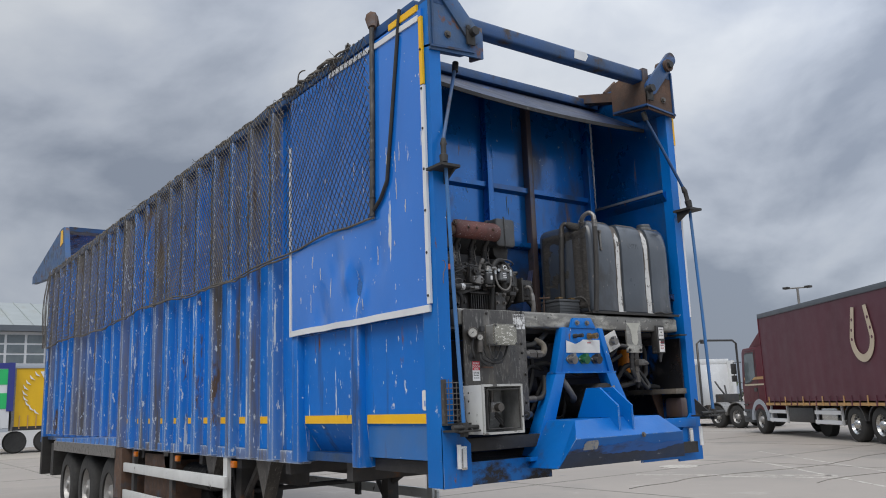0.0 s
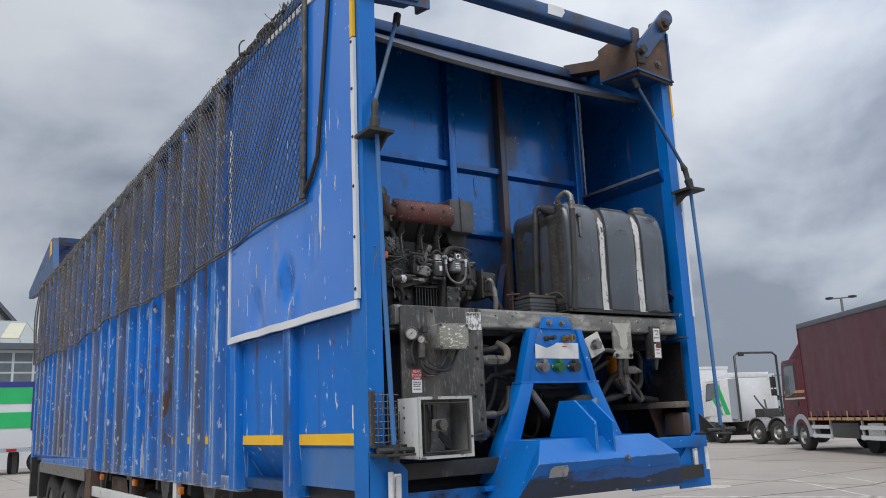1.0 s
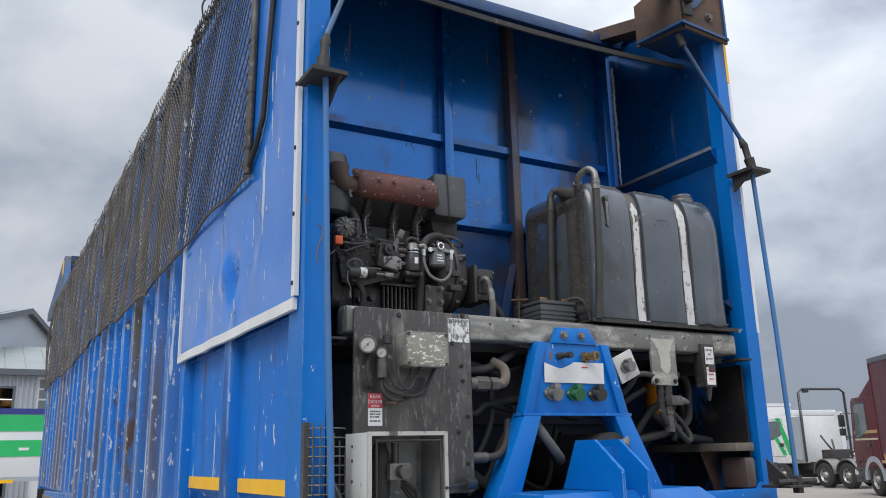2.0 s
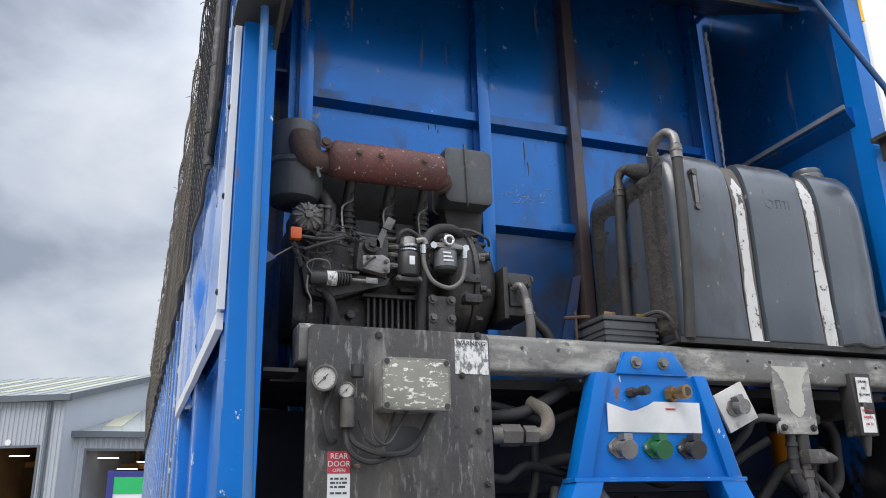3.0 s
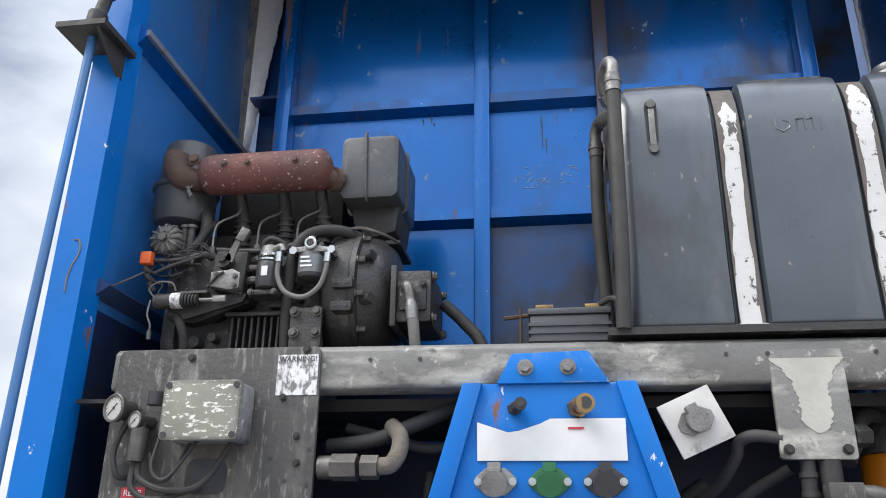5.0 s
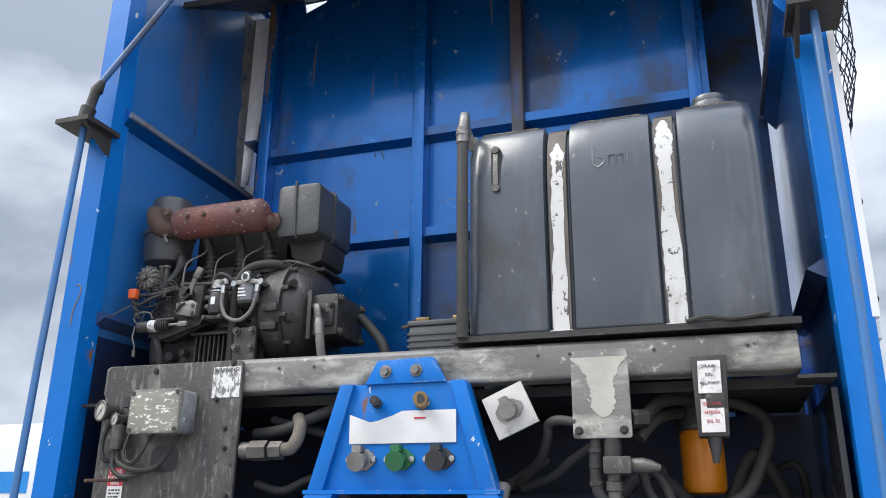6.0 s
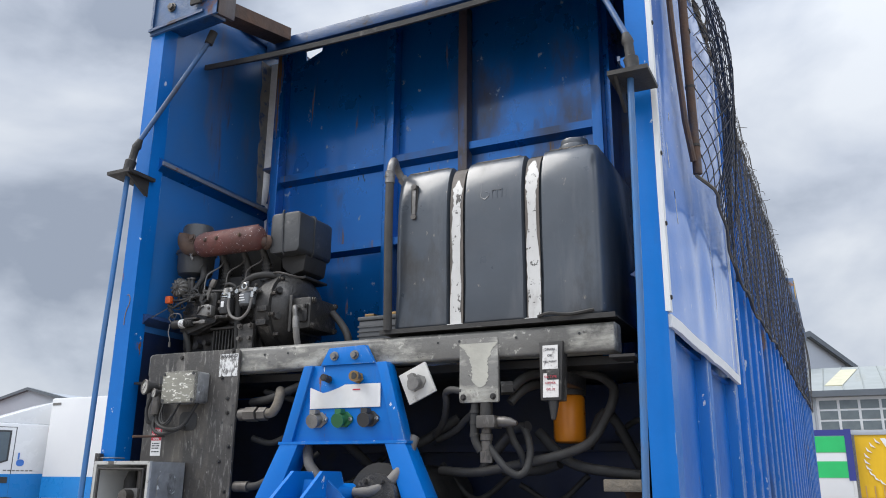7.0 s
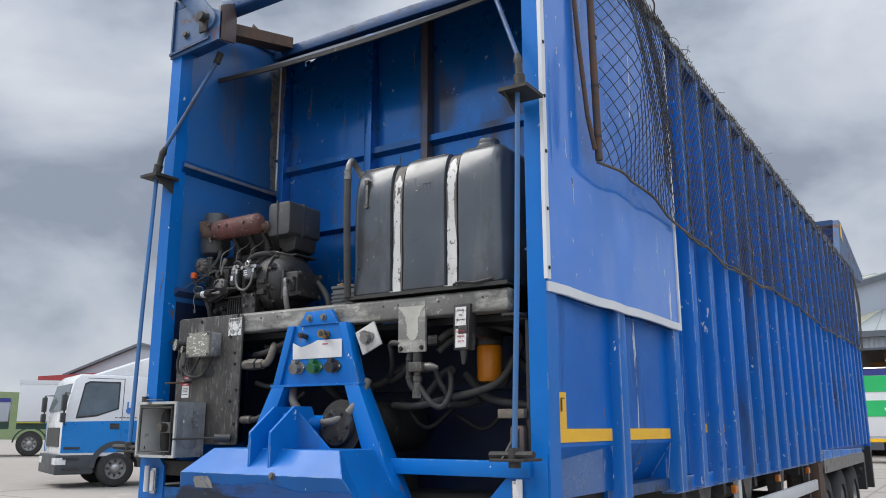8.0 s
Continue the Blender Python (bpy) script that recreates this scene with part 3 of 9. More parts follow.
def prism(outline, axis, a, b, bm=None):
    """A flat outline (two coordinates) given thickness from a to b along an axis."""
    put = {"x": lambda p, k: (k, p[0], p[1]), "y": lambda p, k: (p[0], k, p[1]), "z": lambda p, k: (p[0], p[1], k)}[axis]
    return loft([[put(p, a) for p in outline], [put(p, b) for p in outline]], bm)


def arc(cx, cy, r, a0, a1, n=8):
    return [(cx + r * math.cos(radians(a0 + (a1 - a0) * i / n)), cy + r * math.sin(radians(a0 + (a1 - a0) * i / n))) for i in range(n + 1)]


def rounded(x0, x1, y0, y1, r, n=4):
    return arc(x1 - r, y1 - r, r, 0, 90, n) + arc(x0 + r, y1 - r, r, 90, 180, n) + arc(x0 + r, y0 + r, r, 180, 270, n) + arc(x1 - r, y0 + r, r, 270, 360, n)


def bolt(name, at, direction, r, material, parent, length=0.012):
    """A hexagon head on a washer."""
    p, d = Vector(at), Vector(direction).normalized()
    bm = cyl(p, p + d * 0.004, r * 1.45, 14)
    cyl(p + d * 0.004, p + d * length, r, 6, bm)
    return part(name, bm, material, parent, smooth=False)


# ---- ground ----
def rise(x, y):
    """Height of the yard: level, but for a ramp up to the far bank."""
    step = lambda v, a, b: (lambda t: t * t * (3 - 2 * t))(min(1.0, max(0.0, (v - a) / (b - a))))
    return 0.40 * step(-0.859 * (x - 2.8) + 0.513 * (y + 3.1), 26.0, 36.0) * step(-x, 12, 20)


def build_ground():
    bm = bmesh.new()
    n, size = 150, 900.0
    g = [[bm.verts.new((x, y, rise(x, y))) for x in ((i / n - 0.5) * size for i in range(n + 1))] for y in ((j / n - 0.5) * size for j in range(n + 1))]
    for j in range(n):
        for i in range(n):
            bm.faces.new((g[j][i], g[j][i + 1], g[j + 1][i + 1], g[j + 1][i]))
    ground = part("ground", bm, concrete, smooth=False)
    tagged(ground, "worn pale concrete yard with stains and joints", "ground", kind="structure")
    # sealed slab joints in two directions, slightly sunk and uneven
    rng = random.Random(4)
    k = 0
    for line in range(14):
        for along in (0, 1):
            bm = bmesh.new()
            at = -30 + line * 6.1 + (1.3 if along else 0)
            pts = []
            for s in range(61):
                u = -60 + s * 2.4
                w = at + rng.uniform(-0.03, 0.03)
                pts.append((u, w) if along else (w, u))
            loft([[(p[0] - 0.03 * (1 - along), p[1] - 0.03 * along, 0.004), (p[0] + 0.03 * (1 - along), p[1] + 0.03 * along, 0.004),
                   (p[0] + 0.03 * (1 - along), p[1] + 0.03 * along, -0.01), (p[0] - 0.03 * (1 - along), p[1] - 0.03 * along, -0.01)] for p in pts], bm)
            part("slab_joint", bm, joint, ground, smooth=False)
    # a long wandering crack
    for start, heading in (((2.0, 3.0), -0.6), ((7.0, 6.0), 0.35), ((9.5, 4.0), 0.1)):
        pts, x, y, a = [], *start, heading
        for s in range(40):
            pts.append((x, y, 0.002))
            a += rng.uniform(-0.35, 0.35)
            a = heading + (a - heading) * 0.8
            x, y = x + 0.3 * math.cos(a), y + 0.3 * math.sin(a)
        part("crack", tube(pts, 0.012, 4), joint, ground, smooth=False)
    # worn painted lines and pale smears
    for a, b, w in (((13.3, 7.9), (9.6, 2.9), 0.05), ((15.8, 9.3), (11.0, 2.7), 0.05), ((9.0, 7.6), (10.9, 4.4), 0.10), ((9.6, 6.0), (10.6, 4.0), 0.08)):
        u = (Vector(b) - Vector(a)).normalized()
        n = Vector((-u.y, u.x))
        rings = []
        for i in range(41):
            c = Vector(a).lerp(Vector(b), i / 40)
            h = w * rng.uniform(0.35, 1.0)
            rings.append([(*(c - n * h), 0.003), (*(c + n * h), 0.003), (*(c + n * h), -0.01), (*(c - n * h), -0.01)])
        part("painted_line", loft(rings), worn_line, ground, smooth=False)
    # manhole cover
    bm = cyl((11.0, 8.12, -0.02), (11.0, 8.12, 0.008), 0.42, 28)
    cover = part("manhole_cover", bm, worn_line)
    tagged(cover, "pale round metal manhole cover set in the concrete", "manhole cover")


build_ground()

# ---- the trailer body ----
FRONT, REAR, HALF = 0.0, 12.42, 1.265
trailer = thing("ejector_trailer", (0, 6, 0), "worn blue steel ejector trailer with ribbed sides parked on concrete", "trailer")


def rib_bm(s, y, z0, z1, half=0.05, x_in=1.17, x_out=1.265):
    """A folded channel rib of trapezoid section on a side wall."""
    ring = lambda z: [(s * x_in, y - half - 0.018, z), (s * x_out, y - half, z), (s * x_out, y + half, z), (s * x_in, y + half + 0.018, z)]
    return loft([ring(z0), ring(z1)])


def side_wall(s):
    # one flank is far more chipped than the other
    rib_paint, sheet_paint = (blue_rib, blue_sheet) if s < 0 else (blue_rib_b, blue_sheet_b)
    bm = box(min(s * 1.15, s * 1.175), max(s * 1.15, s * 1.175), 2.05, REAR, 1.22, 4.2)
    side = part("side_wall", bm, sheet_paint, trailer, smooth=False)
    for k in range(21):
        y = 2.44 + 0.4795 * k
        low = 1.18 if y < 7.4 else 1.30
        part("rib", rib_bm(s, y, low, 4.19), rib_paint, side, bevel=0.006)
        # drain notch plate low between ribs and a dark slot at mid height
        part("slot", box(min(s * 1.17, s * 1.1775), max(s * 1.17, s * 1.1775), y + 0.085, y + 0.125, 2.25, 2.31), black_plastic, side, smooth=False)
        if y < 7.2:
            part("reflective_tape", box(min(s * 1.174, s * 1.179), max(s * 1.174, s * 1.179), y + 0.075, y + 0.40, 1.475 + (0.05 if s > 0 else 0), 1.535 + (0.05 if s > 0 else 0)), tape_yellow, side, smooth=False)
    rail = box(min(s * 1.16, s * 1.262), max(s * 1.16, s * 1.262), 0.13, REAR, 4.19, 4.27)
    part("top_rail", rail, rust_blue, side, bevel=0.01)
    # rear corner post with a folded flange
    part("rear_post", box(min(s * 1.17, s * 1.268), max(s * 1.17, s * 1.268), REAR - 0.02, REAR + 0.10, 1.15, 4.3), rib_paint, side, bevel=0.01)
    # front section: recessed lower sheet, folded in towards its foot
    ring = [(1.21, 2.15), (1.21, 1.475), (1.05, 1.24), (1.03, 1.24), (1.185, 1.48), (1.185, 2.15)]
    flare = (lambda y: 0.042 * max(0.0, 1 - (y - 0.12) / 0.8)) if s > 0 else (lambda y: 0.0)
    bm = loft([[(s * (p[0] + flare(y)), y, p[1]) for p in ring] for y in (0.12, 0.92, 2.05)])
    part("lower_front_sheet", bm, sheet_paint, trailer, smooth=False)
    bm = box(min(s * 1.185, s * 1.24), max(s * 1.185, s * 1.24), 0.12, 2.05, 2.15, 4.19)
    part("upper_front_sheet", bm, blue_inner, trailer, smooth=False)
    part("rib", rib_bm(s, 1.0, 1.18, 2.19, 0.05), blue_rib_b, trailer, bevel=0.006)
    part("rib", rib_bm(s, 1.96, 1.18, 2.19, 0.05), blue_rib_b, trailer, bevel=0.006)
    for a, b in ((0.16, 0.92), (1.07, 1.88)):
        zt = 1.475 + (0.02 if s > 0 else 0)
        part("reflective_tape", loft([[(s * (x + flare(y)), y, z) for x, z in ((1.209, zt), (1.2145, zt), (1.2145, zt + 0.06), (1.209, zt + 0.06))] for y in (a, b)]), tape_yellow, trailer, smooth=False)
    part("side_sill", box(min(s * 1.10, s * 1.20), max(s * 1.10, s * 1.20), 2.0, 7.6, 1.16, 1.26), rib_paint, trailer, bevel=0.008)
    for y in (1.0, 1.96):
        part("foot_gusset", prism([(s * 1.208, 1.475), (s * 1.055, 1.245), (s * 1.06, 1.19), (s * 1.175, 1.18)], "y", y - 0.066, y - 0.052), blue_rib_b, trailer, smooth=False)
    # cover panel with dents, and its white edge strips
    bm = bmesh.new()
    nx, nz = 56, 56
    pf = 0.03 if s < 0 else 0.065
    rng = random.Random(7 if s < 0 else 9)
    dents = [(0.95, 2.42, 0.075, -0.045), (1.06, 2.50, 0.06, 0.026), (0.86, 2.33, 0.06, 0.022), (1.5, 2.30, 0.12, -0.026), (0.62, 2.62, 0.09, -0.018), (1.25, 2.62, 0.10, -0.02)] if s < 0 else []
    dents += [(rng.uniform(0.3, 1.8), rng.uniform(2.25, 3.9), rng.uniform(0.08, 0.22), rng.uniform(-0.009, 0.006)) for _ in range(16)]
    grid = []
    for j in range(nz + 1):
        row = []
        for i in range(nx + 1):
            y, z = pf + (2.0 - pf) * i / nx, 2.17 + 1.99 * j / nz
            d = min(1.0, (y - pf) / 0.2) * sum(h * math.exp(-((y - a) ** 2 + ((z - b) * 0.6) ** 2) / r ** 2) for a, b, r, h in dents)
            row.append(bm.verts.new((s * (1.274 + d), y, z)))
        grid.append(row)
    for j in range(nz):
        for i in range(nx):
            bm.faces.new((grid[j][i], grid[j][i + 1], grid[j + 1][i + 1], grid[j + 1][i]))
    bmesh.ops.recalc_face_normals(bm, faces=bm.faces)
    if (bm.faces[:][0].normal.x > 0) != (s > 0):
        bmesh.ops.reverse_faces(bm, faces=bm.faces[:])
    bmesh.ops.solidify(bm, geom=bm.faces[:], thickness=0.012)
    panel = part("side_cover_panel", bm, blue_panel, trailer, "faded dented blue cover panel", angle=60)
    x0, x1 = sorted((s * 1.266, s * 1.284))
    # long vertical scratches down to bare metal
    for k in range(22 if s < 0 else 3):
        y, z, ln = rng.uniform(0.25, 1.9), rng.uniform(2.25, 3.3), rng.uniform(0.03, 0.16)
        if k < 2 and s < 0:
            y, z, ln = 0.95 + 0.012 * k, 2.20 + 0.05 * k, 0.34 - 0.08 * k
        rings = []
        for i in range(7):
            zz = z + ln * i / 6
            yy = y + rng.uniform(-0.004, 0.004)
            w = 0.0008 + rng.uniform(0.2, 1.0) * 0.005 * math.sin(math.pi * (i + 0.5) / 7)
            d = sum(h * math.exp(-((yy - a) ** 2 + ((zz - b) * 0.6) ** 2) / r ** 2) for a, b, r, h in dents)
            rings.append([(s * (1.2635 + d + q), yy + e, zz) for q, e in ((0.0125, -w), (0.0125, w), (0.008, w), (0.008, -w))])
        part("scratch", loft(rings), strap_paint, panel, smooth=False)

    def strip(y0, z0, y1, z1, w=0.022, mat_=white_trim):
        d = Vector((0, y1 - y0, z1 - z0)).normalized()
        q = Vector((0, -d.z, d.y)) * w
        n = 10
        rings = []
        for i in range(n + 1):
            c = Vector((0, y0, z0)).lerp(Vector((0, y1, z1)), i / n) + q * rng.uniform(-0.15, 0.15)
            rings.append([(x0, *(c - q)[1:]), (x1, *(c - q)[1:]), (x1, *(c + q)[1:]), (x0, *(c + q)[1:])])
        return part("edge_strip", loft(rings), mat_, panel, smooth=False)
    strip(pf, 2.17, 2.02, 2.185)
    strip(pf + 0.005, 2.2, pf + 0.005, 3.62, 0.018)
    strip(2.005, 2.2, 2.005, 3.75 if s < 0 else 4.1, 0.016)
    strip(pf + 0.03, 4.10, 1.3, 4.14, 0.02)
    part("hazard_tape", box(x0, x1 + 0.001 * s, pf - 0.012, pf + 0.022, 3.63, 4.10), tape_yellow, panel, smooth=False)
    part("hazard_tape", box(x0 - 0.001 * s, x1, 0.07, 0.42, 4.155, 4.20), tape_yellow, panel, smooth=False)
    for k in range(7):
        bolt("rivet", (s * 1.284, pf + 0.006, 2.25 + 0.27 * k), (s, 0, 0), 0.006, soot, panel, 0.006)


for s in (-1, 1):
    side_wall(s)
# corner markings on the lower front sheets
ct = part("corner_tape", loft([[(1.211 + 0.042 * (1 - (y - 0.12) / 0.8) + e, y, z) for e, z in ((0.0, 1.5555), (0.0045, 1.5555), (0.0045, 1.715), (0.0, 1.715))] for y in (0.185, 0.285)]), tape_yellow, trailer, smooth=False)
part("mark", box(1.2545, 1.2575, 0.215, 0.225, 1.63, 1.69), print_dark, ct, smooth=False)
part("mark", box(1.2545, 1.2575, 0.225, 0.25, 1.685, 1.69), print_dark, ct, smooth=False)
bd = part("badge", prism(rounded(0.10, 0.24, 1.555, 1.68, 0.015), "x", -1.2135, -1.209), sticker_white, trailer, "white corner sticker with blue marks")
part("badge_mark", box(-1.2155, -1.2137, 0.15, 0.162, 1.58, 1.65), print_blue, bd, smooth=False)
part("badge_mark", prism(rounded(0.162, 0.195, 1.58, 1.612, 0.012), "x", -1.2155, -1.2137), print_blue, bd, smooth=False)
part("badge_mark", box(-1.2155, -1.2137, 0.205, 0.215, 1.58, 1.615), print_blue, bd, smooth=False)


def front_frame():
    for s in (-1, 1):
        # corner post: a folded channel
        # the front stands slightly askew, so one post sits further back
        dy, xi, xo = (0.0, 1.172, 1.262) if s < 0 else (0.085, 1.184, 1.272)
        ring = [(xo, -0.03 + dy), (xo, 0.13 + dy * 0.4), (xo - 0.012, 0.13 + dy * 0.4), (xo - 0.012, -0.015 + dy), (xi + 0.015, -0.015 + dy), (xi + 0.015, 0.06 + dy), (xi, 0.06 + dy), (xi, -0.03 + dy)]
        bm = loft([[(s * p[0], p[1], z) for p in ring] for z in (1.10, 4.20)])
        post = part("corner_post", bm, blue_frame, trailer, smooth=False)
        # foot plate, sloping gusset and marker lamp
        foot = [(1.16, 1.45), (0.98, 1.26), (0.98, 1.10)] if s > 0 else [(1.11, 1.40), (1.055, 1.35), (1.055, 1.10)]
        bm = prism([(1.262, 1.10), (1.262, 1.45)] + foot, "y", -0.035 + dy, -0.022 + dy)
        for v in bm.verts:
            v.co.x *= s
        bmesh.ops.recalc_face_normals(bm, faces=bm.faces)
        part("foot_plate", bm, blue_frame, post, smooth=False)
        lamp = part("marker_lamp", box(min(s * 1.10, s * 1.145), max(s * 1.10, s * 1.145), -0.055 + dy, -0.035 + dy, 1.20, 1.34), chrome, post, "white marker lamp in a bright bezel", bevel=0.006)
        part("lens", box(min(s * 1.108, s * 1.137), max(s * 1.108, s * 1.137), -0.062 + dy, -0.0555 + dy, 1.215, 1.325), lens_white, lamp, bevel=0.004)
        # inner wing sheet and its stiffener
        wx = 1.180 if s < 0 else 1.186
        part("wing_sheet", box(min(s * wx, s * (wx + 0.018)), max(s * wx, s * (wx + 0.018)), 0.02 + dy, 0.93, 1.25, 4.19), wing_paint if s < 0 else blue_inner, trailer, smooth=False)
        lip_x = 1.150 if s < 0 else 1.145
        bm = prism([(wx, 0.0), (wx, 0.09), (lip_x, 0.06), (lip_x, 0.035)] if s < 0 else [(wx, 0.0), (wx, 0.09), (1.145, 0.08), (1.145, 0.055)], "y", 0.03 + dy, 0.90)
        for v in bm.verts:
            v.co = Vector((s * v.co.x, v.co.y, v.co.z + (3.10 if s < 0 else 3.15)))
        bmesh.ops.recalc_face_normals(bm, faces=bm.faces)
        ws = part("wing_stiffener", bm, blue_inner, trailer, smooth=False)
        lz = 3.137 if s < 0 else 3.222
        # dusty lip, coloured paler for the highlight along the fold
        part("stiffener_lip", box(min(s * (lip_x - 0.012), s * lip_x), max(s * (lip_x - 0.012), s * lip_x), 0.03 + dy, 0.90, lz, lz + 0.02), lip_grey, ws, "dusty folded lip with a painted highlight", smooth=False)
        bm = prism([(wx, 0.0), (wx, 0.06), (1.135, 0.03)], "y", 0.04 + dy, 0.9)
        for v in bm.verts:
            v.co = Vector((s * v.co.x, v.co.y, v.co.z + 2.33))
        bmesh.ops.recalc_face_normals(bm, faces=bm.faces)
        part("wing_stiffener", bm, blue_dirty, trailer, smooth=False)
        # ragged sealant where the wing meets the bulkhead: a torn flange on one side, a thin bead on the other
        rng = random.Random(3 + s)
        if s < 0:
            rings = []
            for k in range(60):
                u = k / 59
                z = 3.19 + 0.92 * u
                w = 0.008 + 0.112 * u ** 0.8 + rng.uniform(-0.004, 0.004)
                bulge = 0.010 * math.sin(math.pi * u) + rng.uniform(-0.002, 0.002)
                rings.append([(-wx + 0.001, 0.845, z), (-wx + w * 0.5, 0.852 - bulge * 0.4, z), (-wx + w, 0.872, z), (-wx + w, 0.877, z), (-wx + w * 0.5, 0.860, z), (-wx + 0.001, 0.852, z)])
            part("torn_sealant", loft(rings), sealant, trailer, "torn pale sealant strip")
            # pale strip whose colour carries the grazing sheen on the rubbed sheet
            rings = []
            for k in range(50):
                z = 3.19 + 0.90 * k / 49
                w = 0.045 + 0.045 * k / 49 + 0.02 * noise.noise((z * 9, 2.0, 0.0))
                rings.append([(-wx + 0.0005, 0.845 - w, z), (-wx + 0.0025, 0.845 - w, z), (-wx + 0.0025, 0.845, z), (-wx + 0.0005, 0.845, z)])
            part("rubbed_band", loft(rings), dull_patch, trailer, "rubbed band beside the sealant, painted pale for its sheen", smooth=False)
        else:
            pts = [(wx - 0.003 + rng.uniform(-0.002, 0.002), 0.895 + rng.uniform(-0.004, 0.004), 3.22 + 0.86 * k / 59) for k in range(60)]
            part("torn_sealant", tube(pts, 0.01, 8, radii=[0.003 + 0.006 * min(1, k / 25) * rng.uniform(0.75, 1.2) for k in range(60)]), sealant, trailer, "thin pale bead of sealant")
    rng = random.Random(12)
    rings = []
    for k in range(50):
        z = 2.19 + 1.02 * k / 49
        w = 0.020 + 0.022 * max(0.0, 1 - k / 16) + rng.uniform(-0.006, 0.006)
        rings.append([(-1.1785, 0.905 - w, z), (-1.1805, 0.905 - w, z), (-1.160 + rng.uniform(-0.003, 0.003), 0.925, z), (-1.152 + rng.uniform(-0.004, 0.004), 0.925, z)])
    part("torn_edge", loft(rings), sealant, trailer, "pale torn sheet edge")
    part("paint_mark", tube(curve([(-1.214, -0.0305, 2.464), (-1.200, -0.0305, 2.462), (-1.192, -0.0305, 2.438), (-1.198, -0.0305, 2.41), (-1.206, -0.0305, 2.395), (-1.214, -0.0305, 2.355), (-1.213, -0.0305, 2.32)]), 0.0022, 6), tan_drip, trailer, "thin tan paint scrawl")
    part("corner_ledge", box(-1.15, -1.012, 0.80, 0.93, 3.385, 3.397), blue_dirty, trailer, smooth=False)
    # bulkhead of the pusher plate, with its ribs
    # the set-back sheet is coloured darker for the shade behind the ribs
    part("bulkhead", prism([(-1.16, 1.25), (1.16, 1.25), (1.16, 4.16), (-0.86, 4.16), (-0.87, 4.10), (-0.95, 4.08), (-0.97, 4.16), (-1.16, 4.16)], "y", 0.93, 0.95), sooty_shaded_hopper, trailer, smooth=False)
    bh = part("bulkhead_face", prism([(-1.0, 2.2), (0.94, 2.2), (0.94, 4.085), (-0.72, 4.085), (-0.725, 4.04), (-0.83, 4.0), (-0.85, 4.085), (-1.0, 4.085)], "y", 0.735, 0.75), blue_inner, trailer, smooth=False)
    for s in (-1, 1):
        e = -1.0 if s < 0 else 0.94
        part("bulkhead_return", box(min(e, e + s * 0.012), max(e, e + s * 0.012), 0.735, 0.94, 1.9, 4.09), blue_inner, trailer, smooth=False)
    for x0, x1 in ((-0.985, -0.93), (-0.245, -0.19), (0.185, 0.235), (0.875, 0.925)):
        part("bulkhead_rib", box(x0, x1, 0.665, 0.735, 1.9, 4.045), blue_inner if x0 < 0 or x0 > 0.5 else rust_brown, bh, bevel=0.006)
    for x0, x1 in ((-0.93, -0.245), (-0.19, 0.185), (0.235, 0.875)):
        for z in (3.285, 2.835):
            ring = [(0.737, z - 0.07), (0.737, z), (0.69, z - 0.012), (0.69, z - 0.05)]
            part("bulkhead_rail", loft([[(x, *p) for p in ring] for x in (x0, x1)]), blue_inner, bh, smooth=False)
    part("lower_panel", box(-0.19, 0.185, 0.7305, 0.7348, 1.95, 2.764), sooty_shaded_hopper, bh, "dark sooty lower panel", smooth=False)
    rng = random.Random(44)
    for k in range(26):
        x, z = -0.03 + rng.gauss(0, 0.075), 2.90 + abs(rng.gauss(0, 0.05))
        if not -0.17 < x < 0.165:
            continue
        a, ln = rng.choice((radians(rng.uniform(40, 75)), radians(rng.uniform(-30, 10)))), rng.uniform(0.01, 0.035)
        part("pale_scuff", tube([(x, 0.7348, z), (x + ln * 0.5 * math.cos(a), 0.7345, z + ln * 0.5 * math.sin(a)), (x + ln * math.cos(a), 0.7348, z + ln * math.sin(a))], 0.0016, 5, radii=[0.0006, rng.uniform(0.0012, 0.0028), 0.0006]), scuff_pale, bh, smooth=False)
    for x, z, ln in ((-0.010, 3.19, 0.13), (0.004, 3.10, 0.06), (-0.44, 3.205, 0.02), (-0.41, 3.215, 0.025), (-0.40, 3.19, 0.015)):
        part("yellowed_drip", tube([(x, 0.7348, z), (x + 0.002, 0.7345, z - ln * 0.5), (x, 0.7348, z - ln)], 0.003, 5, radii=[0.0035, 0.003, 0.001]), drip_ochre, bh, smooth=False)
    part("hopper_plate", loft([[(-1.0, 0.74, 2.25), (0.94, 0.74, 2.25), (0.94, 0.74, 2.235), (-1.0, 0.74, 2.235)], [(-1.0, 0.93, 1.5), (0.94, 0.93, 1.5), (0.94, 0.93, 1.485), (-1.0, 0.93, 1.485)]]), blue_dirty, trailer, smooth=False)
    bm = loft([[(0.186, 0.68, 2.60), (0.186, 0.72, 2.60), (0.17, 0.72, 2.60), (0.17, 0.68, 2.60)], [(0.10, 0.68, 2.2), (0.10, 0.72, 2.2), (0.06, 0.72, 2.2), (0.06, 0.68, 2.2)]])
    part("diagonal_strut", bm, blue_dirty, bh, smooth=False)
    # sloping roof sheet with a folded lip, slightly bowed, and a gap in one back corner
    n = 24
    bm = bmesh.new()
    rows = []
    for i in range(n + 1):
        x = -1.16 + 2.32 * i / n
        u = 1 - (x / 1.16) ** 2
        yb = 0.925
